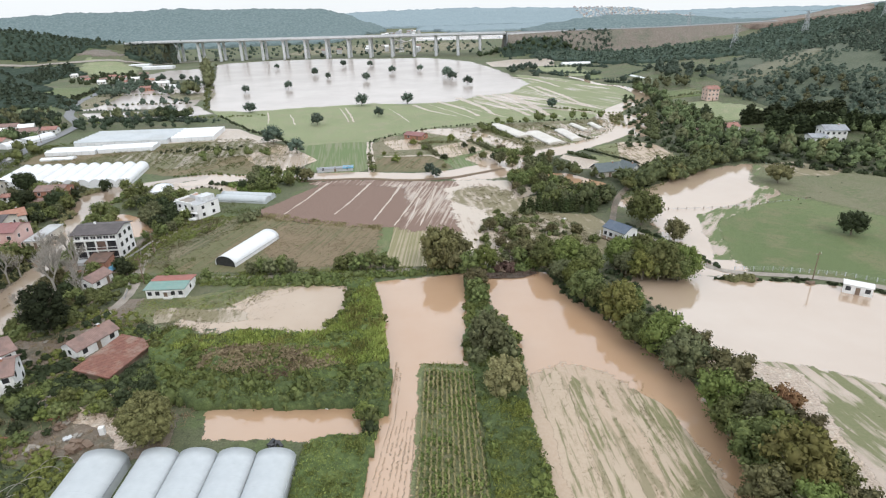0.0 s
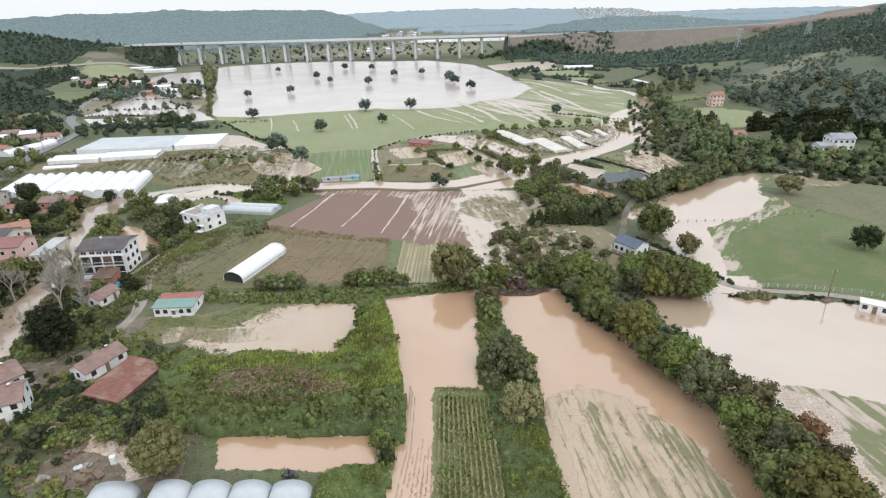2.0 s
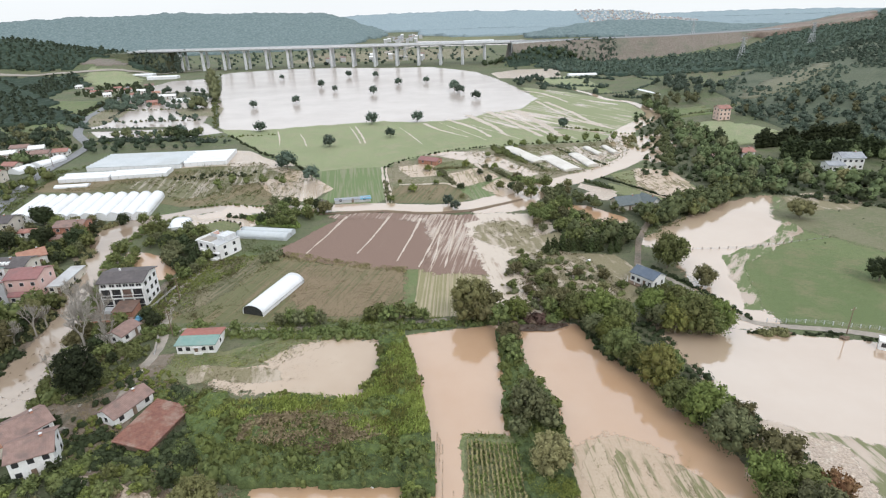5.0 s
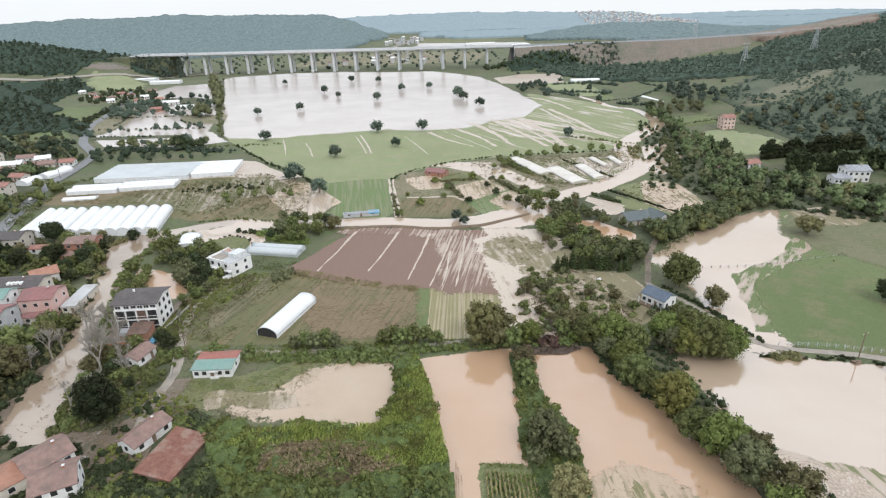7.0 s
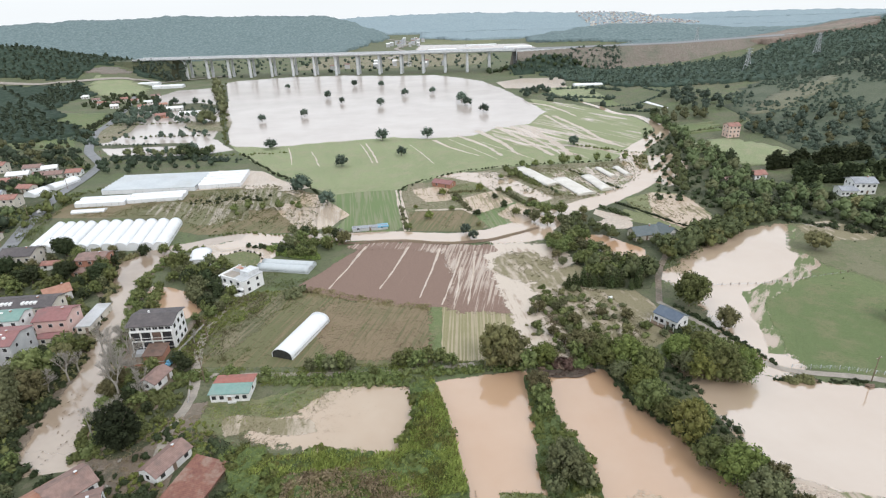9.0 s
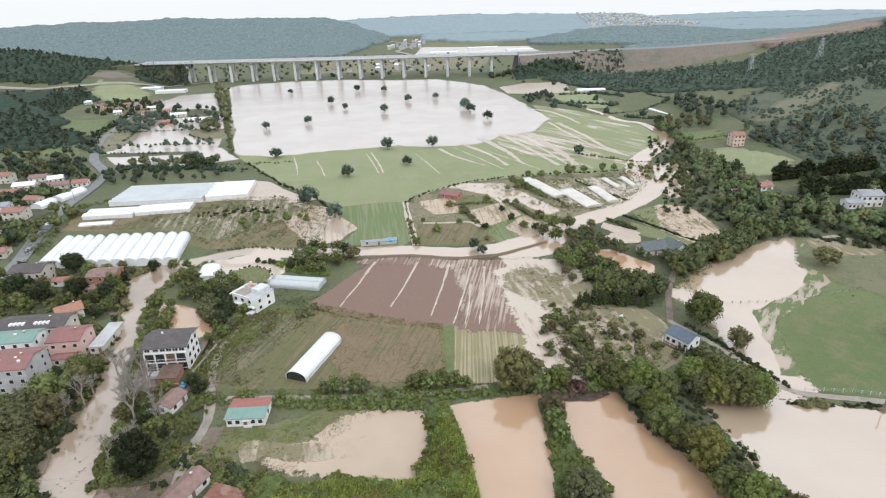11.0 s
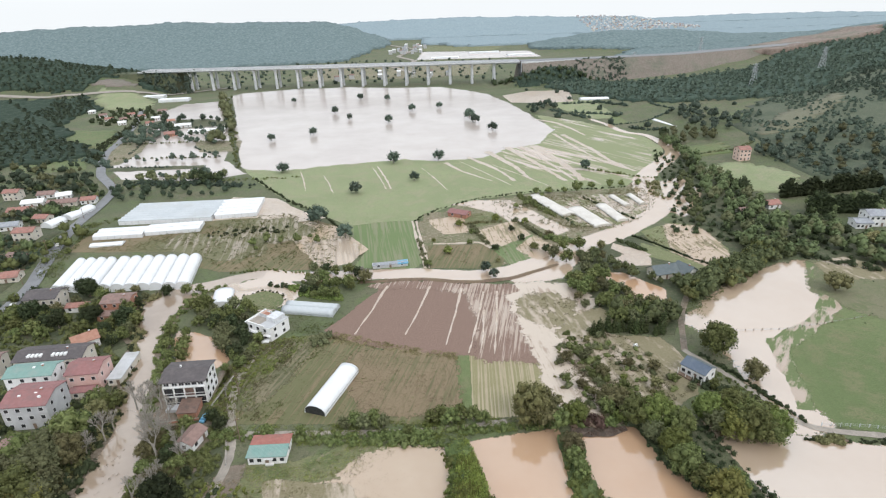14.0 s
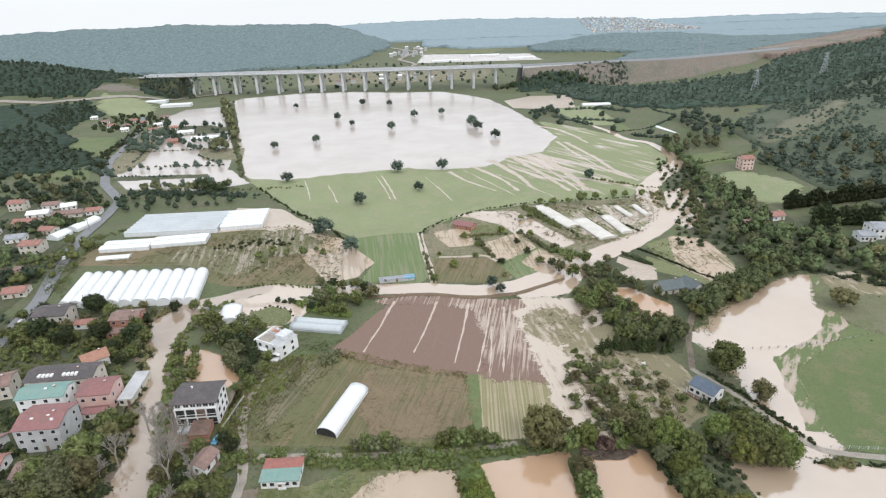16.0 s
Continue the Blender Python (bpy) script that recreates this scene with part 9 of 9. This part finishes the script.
spread("pond_bank_trees", strewn([(74, 222), (82, 223), (92, 230), (105, 236), (119, 248), (130, 260), (140, 268), (130, 272), (106, 252), (88, 240), (74, 230)], 120, 373, 20), TREE, 4.0, 7.0, M["leaf_bank"], "dense trees along the pool bank", 373)
spread("pond_bank_trees", strewn([(74, 222), (82, 223), (92, 230), (105, 236), (119, 248), (130, 260), (140, 268), (130, 272), (106, 252), (88, 240), (74, 230)], 60, 374, 20), TREE, 3.5, 6.0, M["leaf_light"], "yellow-green trees along the pool bank", 374)
spread("pool_trees", strewn([(44, 224), (53, 220), (60, 217), (68, 220), (64, 203), (41, 205)], 26, 375, 14), TREE, 4.0, 6.5, M["leaf_bank"], "dark trees below the small pool", 375)
spread("pool_trees", strewn([(40, 226), (53, 222), (62, 218), (66, 220), (62, 206), (42, 208)], 22, 475, 14), TREE, 3.5, 6.0, M["leaf"], "green trees below the small pool", 475)
hedge_line("field_hedge", [(66.7, 290), (76.2, 274.6)], 2.4, 0.5, 1.0, 1.7, M["leaf_conifer"], "clipped dark hedge beside the garden", 376)
hedge_line("field_hedge", [(76.5, 294.6), (84.5, 283), (96, 262.7), (104.7, 252)], 0.9, 0.6, 0.7, 1.2, M["leaf_black"], "low dark hedge between lawn and orchard plot", 377)
spread("stubble_weeds", strewn(FIELD, 900, 391, 6), TUFT, 0.2, 0.55, M["hedge"], "dark green weeds in the stubble rows", 391)
spread("stubble_weeds", strewn(FIELD, 800, 392, 5), TUFT, 0.2, 0.5, M["leaf_bronze"], "brown stalks in the stubble rows", 392)
spread("garden_patch", strewn([(-97, 249), (-84, 250), (-70, 241), (-69.5, 232), (-91, 241.5)], 190, 396, 12), BUSH, 0.8, 1.6, M["leaf_fresh"], "lush green patch behind the small tunnel", 396)
spread("river_bushes", strewn([(-77, 206), (-70, 206), (-70, 199), (-77, 199)], 14, 397, 12), BUSH, 1.4, 2.8, M["leaf_scrub"], "bushes at the field corner", 397)
spread("mound_weeds", strewn([(-104, 232), (-76, 232), (-70, 216), (-76, 208), (-96, 208), (-104, 222)], 700, 393, 8), TUFT, 0.3, 0.9, M["leaf"], "rough weeds round the white house", 393)
spread("river_bushes", strewn([(-116, 168), (-108, 168), (-104, 150), (-100, 140), (-106, 132), (-108, 142), (-112, 152)], 70, 394, 6), BUSH, 0.8, 1.9, M["leaf_bronze"], "brown-green bushes on the river bank", 394)
ribbon("bank_eroded", [(-19.5, 132), (-18, 126), (-17, 120), (-15.8, 115), (-13.5, 107)], [1.5, 3.5, 3.5, 2.5, 1.2], 0.14, M["mud"], "raw brown bank eaten away by the flood", 475, 0.8, 1.5)
hedge_line("bank_roots", [(-18.6, 130), (-17.4, 124), (-16.4, 118), (-15, 112)], 2.0, 0.28, 0.6, 1.3, M["roots"], "torn brown roots on the eroded bank", 476, SPRAY)
spread("wrack", strewn([(-126, 150), (-108, 150), (-104, 138), (-110, 118), (-122, 116)], 120, 395, 5, 0.05), SPRAY, 0.25, 0.7, M["bramble_dry"], "broken branches caught in the river", 395)
spread("outbreak_weeds", strewn([(8, 224), (12, 236), (24, 234), (36, 221), (30, 212), (16, 210)], 320, 401, 6), TUFT, 0.3, 0.9, M["leaf_olive"], "weeds beside the broken bank", 401)
hedge_line("shrubbery", [(20, 203), (22, 190), (26, 176), (31, 164), (36, 156)], 5, 0.9, 0.9, 2.0, M["leaf"], "bushes along the bank of the broken stream", 402, BUSH)
hedge_line("wrack_heap", [(20, 182), (19, 170), (22, 161), (27, 154), (36, 152)], 4, 0.5, 0.5, 1.2, M["roots"], "brown wrack and torn roots on the broken bank", 403, SPRAY)
hedge_line("lane_hedge", [(65, 184), (71.5, 172), (77.5, 156), (80.5, 149)], 1.4, 0.5, 0.5, 1.1, M["leaf_dark"], "dark weeds along the lane", 521, BUSH)
hedge_line("lane_hedge", [(64, 176), (69, 166), (73.5, 155)], 3.0, 0.6, 0.4, 0.9, M["leaf"], "green weeds beside the lane", 522, BUSH)
hedge_line("garden_hedge", [(-262, 430), (-221, 421), (-192, 421), (-161, 409)], 9, 1.0, 1.3, 2.8, M["wood_far_hazed"], "dense dull green hedge behind the greenhouses", 461)
hedge_line("garden_trees", [(-250, 436), (-215, 430), (-180, 432)], 8, 4.0, 4.0, 6.5, M["leaf_scrub"], "grey-green trees behind the greenhouses", 462, TREE)
VILLAGE = [(-378, 472), (-326, 488), (-274, 415), (-264, 370), (-258, 323), (-275, 307), (-330, 400)]
spread("village_trees", strewn(VILLAGE, 40, 463, 16), TREE, 3.5, 6.0, M["wood_west"], "dull green trees between the far village houses", 463)
spread("village_trees", strewn(VILLAGE, 40, 464, 16), TREE, 3.5, 6.0, M["leaf_scrub"], "grey-green trees between the far village houses", 464)
spread("village_trees", strewn([(-351, 592), (-342, 650), (-328, 672), (-263, 600), (-230, 573), (-218, 540), (-286, 574), (-313, 545)], 50, 465, 25), TREE, 4.5, 8.0, M["wood_east"], "dull green trees round the drowned hamlet", 465)


spread("shore_trees", np.array([(x, y, 0.0) for x, y in ((-298, 760), (-292, 745), (-301, 772), (-266, 682), (-262, 672), (-270, 694), (-240, 618), (-236, 606), (-244, 628), (-235, 562), (-229, 556), (-241, 566), (-237, 552), (-278, 712), (-310, 800))]), TREE, 9.0, 13.0, M["leaf_scrub"], "tall grey-green trees on the lake shore", 471)
hedge_line("field_hedge", [(159, 560), (176, 545), (190, 546)], 4, 1.6, 1.6, 3.2, M["wood_far_hazed"], "dark hedge by the far barn", 472)
hedge_line("field_hedge", [(150, 577), (189, 583), (226, 619), (214, 661)], 2, 3.0, 1.2, 2.6, M["wood_far_hazed"], "hedge round the far meadow", 473)
hedge_line("field_hedge", [(178, 452), (212, 456), (232, 470)], 2, 1.6, 1.2, 2.2, M["leaf_scrub"], "hedge between the hill meadows", 474)


# ---- small things ----
def fence(label, line, gap, height, material, wires=3):
    """Posts with wires between them along a line."""
    e = thing("fence", label, "fence", pose(0, 0, 0))
    pts = []
    for (a, b), (c, d) in zip(line, line[1:]):
        k = max(1, int(math.hypot(c - a, d - b) / gap))
        pts += [(a + (c - a) * i / k, b + (d - b) * i / k) for i in range(k)]
    pts.append(line[-1])
    rng = random.Random(len(pts))
    post = boxed(-0.09, 0.09, -0.09, 0.09, -0.3, height, bevel=0.02)
    first = part("post", post, material, e)
    first.location = (pts[0][0], pts[0][1], land(*pts[0]))
    for x, y in pts[1:]:
        p = new("post", first.data)
        p.parent = e
        p.location = (x, y, land(x, y))
        p.rotation_euler = (rng.uniform(-0.08, 0.08), rng.uniform(-0.08, 0.08), rng.uniform(0, 1))
    for w in range(wires):
        bm = tube([(x, y, height * (0.35 + 0.28 * w) + land(x, y)) for x, y in pts], 0.02)
        part("wire", bm, M["steel"], e)


fence("pale posts and wire along the pasture lane", [(84, 147), (97, 145.5), (112, 141), (126, 131.5), (150, 114)], 2.2, 1.3, M["concrete"])
fence("sagging wire fence across the flooded pasture", [(74, 199.5), (88, 199), (104, 199), (120, 202), (140, 206)], 3.0, 1.0, M["wood"], 2)
fence("timber posts beside the east pasture", [(148, 259), (160, 250), (180, 240), (205, 222)], 3.5, 1.2, M["wood"], 2)


def utility_pole(x, y, h, yaw, label):
    e = thing("utility_pole", label, "pole", pose(x, y, land(x, y), 0, 0, yaw), "utility poles")
    bm = bmesh.new()
    rod(bm, (0, 0, -0.5), (0, 0, h), 0.17, 0.1, 8)
    part("shaft", bm, M["wood"], e)
    part("cross_arm", boxed(-1.0, 1.0, -0.06, 0.06, h - 0.8, h - 0.65), M["wood"], e)
    for u in (-0.85, 0, 0.85):
        b = bmesh.new()
        rod(b, (u, 0, h - 0.65), (u, 0, h - 0.4), 0.06, 0.04, 6)
        part("insulator", b, M["white"], e)


for x, y in ((102, 139.5), (-88, 150), (-95, 172), (-226, 262), (-236, 298), (-247, 352), (-262, 420)):
    utility_pole(x, y, 8.5, 20, "slender timber utility pole with cross arm")


def pylon(x, y, h):
    """A lattice pylon: four legs, rings of braces, three pairs of arms."""
    e = thing("pylon", "tall grey lattice power pylon on the hill", "pylon", pose(x, y, land(x, y), 0, 0, 25), "pylons on the east hill")
    for sx in (-1, 1):
        for sy in (-1, 1):
            bm = bmesh.new()
            rod(bm, (sx * 3.2, sy * 3.2, -1), (sx * 0.6, sy * 0.6, h), 0.24, 0.16, 4)
            part("leg", bm, M["steel"], e)
    bm = bmesh.new()
    for k in range(7):
        z0, z1 = h * k / 7, h * (k + 1) / 7
        r0, r1 = 3.2 - 2.6 * k / 7, 3.2 - 2.6 * (k + 1) / 7
        for a, b in (((-1, -1), (1, -1)), ((1, -1), (1, 1)), ((1, 1), (-1, 1)), ((-1, 1), (-1, -1))):
            rod(bm, (a[0] * r0, a[1] * r0, z0), (b[0] * r1, b[1] * r1, z1), 0.1, 0.1, 3)
            rod(bm, (b[0] * r0, b[1] * r0, z0), (a[0] * r1, a[1] * r1, z1), 0.1, 0.1, 3)
    part("lattice", bm, M["steel"], e)
    for z in (0.72, 0.84, 0.96):
        for s in (-1, 1):
            bm = bmesh.new()
            rod(bm, (0, 0, h * z), (s * 6.0, 0, h * z + 0.4), 0.2, 0.1, 4)
            rod(bm, (0, 0, h * z + 1.6), (s * 6.0, 0, h * z + 0.4), 0.12, 0.1, 4)
            part("arm", bm, M["steel"], e)


for x, y, h in ((338, 680, 26), (440, 720, 26), (190, 900, 24), (-60, 1010, 22), (420, 1010, 34), (300, 980, 24), (560, 760, 26)):
    pylon(x, y, h)


# the yard by the film tunnels
def lump(name, label, category, x, y, material, size, seed, pieces=7):
    """A heap of uneven pieces lying on one another."""
    rng = random.Random(seed)
    e = thing(name, label, category, pose(x, y, 0.04, 0, 0, rng.uniform(0, 180)))
    for _ in range(pieces):
        bm = boxed(-size * rng.uniform(0.2, 0.6), size * rng.uniform(0.2, 0.6), -size * rng.uniform(0.1, 0.3), size * rng.uniform(0.1, 0.3), 0, size * rng.uniform(0.1, 0.35), bevel=0.03)
        p = part("piece", bm, material, e)
        p.matrix_local = pose(rng.uniform(-size, size) * 0.6, rng.uniform(-size, size) * 0.5, rng.uniform(0, size * 0.25), rng.uniform(-15, 15), rng.uniform(-15, 15), rng.uniform(0, 180))


lump("scrap_heap", "heap of rusty scrap in the muddy yard", "scrap", -77, 90, M["rust"], 1.5, 1, 10)
lump("scrap_heap", "reddish wrecked machine in the weeds", "scrap", -84, 84, M["rust"], 1.4, 2, 5)
lump("rubble_heap", "pale rubble beside the yard wall", "rubble", -71, 84, M["concrete"], 1.0, 3, 10)
lump("rubble_heap", "pale stones washed into the yard", "rubble", -82, 93, M["lane"], 1.8, 4, 9)
lump("rubble_heap", "white rubbish caught in the weeds", "rubbish", -47.5, 92, M["white"], 0.8, 5, 8)
lump("rubble_heap", "white rubbish on the cutting's edge", "rubbish", -24, 91, M["white"], 0.7, 6, 7)
lump("timber_pile", "pile of old timber by the tunnels", "timber", -68, 81.5, M["wood"], 2.4, 7, 9)
lump("timber_pile", "dark sheeting and timber behind the tunnels", "timber", -32, 80.5, M["dark"], 1.8, 8, 6)
lump("timber_pile", "driftwood caught against the hedge", "timber", 12, 150.5, M["wood"], 1.6, 9, 16)
lump("timber_pile", "brown driftwood at the field corner", "timber", 17, 151, M["wood"], 1.7, 10, 16)
lump("rubble_heap", "white debris on the flooded bank", "rubbish", 22, 152, M["white"], 1.2, 11, 6)
lump("rubble_heap", "white sacks by the dark trees", "rubbish", 44, 192, M["white"], 1.1, 12, 8)
lump("timber_pile", "dark wrack along the lane bank", "timber", 86, 140.5, M["wood"], 1.5, 13, 16)
lump("timber_pile", "dark wrack along the lane bank", "timber", 100, 137.5, M["wood"], 1.3, 14, 14)
lump("rubble_heap", "white wreck beside the unfinished house", "rubbish", -94, 203.5, M["white"], 2.4, 15, 8)


rng_y = random.Random(44)
for k in range(16):
    kind = k % 4
    lump(("timber_pile", "rubble_heap", "scrap_heap", "timber_pile")[kind], ("splintered planks strewn over the muddy yard", "pale broken stones strewn over the yard", "rusty scrap strewn among the weeds", "grey driftwood caught in the yard")[kind], ("timber", "rubble", "scrap", "timber")[kind], rng_y.uniform(-86, -56), rng_y.uniform(80, 98), M[("wood", "lane", "rust", "palebark")[kind]], rng_y.uniform(0.8, 1.8), 60 + k, 6)
for k in range(8):
    lump("timber_pile", "planks and wrack lying between the cottages", "timber", rng_y.uniform(-98, -84), rng_y.uniform(100, 130), M[("wood", "palebark")[k % 2]], rng_y.uniform(0.7, 1.5), 90 + k, 5)


def cabinet(x, y, yaw, w, d, h, label):
    e = thing("metal_cabinet", label, "cabinet", pose(x, y, 0.03, 0, 0, yaw))
    part("body", boxed(-w / 2, w / 2, -d / 2, d / 2, 0, h, bevel=0.04), M["white"], e)
    part("door", boxed(-w / 2 + 0.05, w / 2 - 0.05, -d / 2 - 0.03, -d / 2, 0.08, h - 0.08), M["white"], e)
    part("handle", boxed(w / 2 - 0.2, w / 2 - 0.15, -d / 2 - 0.07, -d / 2 - 0.03, h * 0.4, h * 0.65), M["steel"], e)


cabinet(-65.3, 85.3, 12, 1.0, 0.8, 1.7, "white metal cabinet standing in the yard")


def hoop_frame(x, y, yaw, w, h, lean, label):
    e = thing("hoop_frame", label, "tunnel frame", pose(x, y, 0, lean, 0, yaw), "collapsed tunnel frames")
    bm = tube([(p, 0, q - 0.3 * h) for p, q in arch(w, h, 10)], 0.06)
    part("hoop", bm, M["palebark"], e)


for i, (x, y) in enumerate(((-69, 77), (-70, 74.5), (-71, 72), (-73, 70.5), (-72, 68))):
    hoop_frame(x, y, 20 + 13 * i, 5.5, 2.6, -35 + 9 * i, "bent pale hoop of a collapsed tunnel")


def low_wall(x0, y0, x1, y1, h, material, label):
    length, yaw = math.hypot(x1 - x0, y1 - y0), math.degrees(math.atan2(y1 - y0, x1 - x0))
    e = thing("garden_wall", label, "wall", pose(x0, y0, 0, 0, 0, yaw))
    part("wall_body", boxed(0, length, -0.12, 0.12, -0.3, h * 0.7), material, e)
    part("coping", boxed(-0.05, length + 0.05, -0.17, 0.17, h * 0.7, h * 0.7 + 0.08), M["lane"], e)


low_wall(-102.5, 164, -100, 182, 1.0, M["grey"], "grey boundary wall beside the apartment house")
low_wall(-89, 140, -94, 156, 1.0, M["grey"], "grey boundary wall beside the lane")
low_wall(-91, 128, -88.5, 132.5, 0.9, M["cream"], "cream garden wall among bushes")
low_wall(-118, 158, -104, 160, 1.1, M["brick"], "brick yard wall before the apartment house")


def dish(x, y, z, label):
    e = thing("satellite_dish", label, "dish", pose(x, y, z, -35, 0, 20))
    bm = bmesh.new()
    bmesh.ops.create_cone(bm, cap_ends=True, segments=12, radius1=0.15, radius2=0.6, depth=0.2)
    part("bowl", bm, M["white"], e)
    b = bmesh.new()
    rod(b, (0, 0, -0.1), (0, -0.5, -0.5), 0.04, 0.04, 5)
    part("bracket", b, M["steel"], e)


def car(x, y, yaw, paint, label):
    """A parked car: lower body, cabin, glass and four wheels."""
    e = thing("car", label, "car", pose(x, y, 0.13, 0, 0, yaw), "cars on the village road")
    part("body", prism([(-0.85, 0.3), (0.85, 0.3), (0.88, 0.7), (0.8, 0.9), (-0.8, 0.9), (-0.88, 0.7)], -2.1, 2.1), paint, e)
    part("cabin", prism([(-0.76, 0.9), (0.76, 0.9), (0.6, 1.42), (-0.6, 1.42)], -1.3, 0.8), paint, e)
    part("windscreen", boxed(0.8, 0.84, -0.6, 0.6, 0.95, 1.35), M["dark"], e)
    for u in (-1.3, 1.3):
        for v in (-0.8, 0.8):
            bm = bmesh.new()
            bmesh.ops.create_cone(bm, cap_ends=True, segments=12, radius1=0.32, radius2=0.32, depth=0.22, matrix=Matrix.Translation((u, v, 0.3)) @ Matrix.Rotation(math.pi / 2, 4, "X"))
            part("wheel", bm, M["dark"], e)


for x, y, yaw, m, lab in ((-216, 240, 100, "white", "white car on the village road"), (-225, 274, 105, "roof_grey", "grey car on the village road"), (-238, 310, 108, "white", "white car on the village road"), (-241, 322, 108, "dark", "dark car on the village road"), (-102, 160, 80, "bluepaint", "blue car beside the apartment house")):
    car(x, y, yaw, M[m], lab)


# ---- far town and farms ----
def far_house(x, y, w, d, h, yaw, wall, roof):
    e = thing("far_house", "tiny pale house of the far hillside town", "house", pose(x, y, land(x, y) + 4.5, 0, 0, yaw), "far hillside town")
    part("wall", boxed(-w / 2, w / 2, -d / 2, d / 2, -8, h), wall, e)
    part("roof", prism([(-d / 2 - 0.3, h), (d / 2 + 0.3, h), (0, h + 2)], -w / 2 - 0.3, w / 2 + 0.3), roof, e)


rng_t = random.Random(21)
for x, y in scatter([(500, 1990), (640, 1985), (880, 2040), (900, 2120), (760, 2210), (640, 2280), (500, 2260)], 15, 77)[:290]:
    far_house(x, y, rng_t.uniform(4.5, 7.5), rng_t.uniform(5, 7), rng_t.uniform(3, 6), rng_t.uniform(-30, 30), M[rng_t.choice(("grey", "cream", "grey"))], M[rng_t.choice(("grey", "roof_grey", "grey", "roof_brown"))])
for x, y in scatter([(-140, 1440), (-100, 1700), (-40, 1700), (-60, 1450)], 24, 78)[:26] + scatter([(-200, 980), (-130, 1080), (0, 1080), (40, 1000)], 30, 79)[:8]:
    far_house(x, y, rng_t.uniform(6, 9), rng_t.uniform(6, 8), rng_t.uniform(2, 4), rng_t.uniform(-30, 30), M["grey"], M[rng_t.choice(("roof_grey", "white", "roof_brown"))])
ribbon("road_far_valley", [(-60, 1060), (-110, 1180), (-60, 1280), (-110, 1400), (-70, 1600), (-160, 1800)], [10, 10], 1.2, M["lane"], "pale road winding up the far valley", 90, 0.2, 14)
patch("field_far_valley", [(-260, 1010), (-60, 1000), (60, 1020), (90, 1200), (-60, 1260), (-240, 1200)], 0.12, M["seedling"], "far brown and olive fields behind the viaduct", 3, 10, 91)
patch("field_far_green", [(-50, 1540), (120, 1500), (160, 1600), (60, 1700), (-60, 1680)], 0.12, M["meadow_plot"], "far green field in the valley", 3, 10, 92)
for k, (x0, y0, w, d) in enumerate(((-30, 1320, 60, 16), (60, 1420, 70, 16), (140, 1330, 60, 16))):
    glasshouse("far white greenhouse in the upper valley", x0, y0, 5 * k, w, d, 3.0, 2)
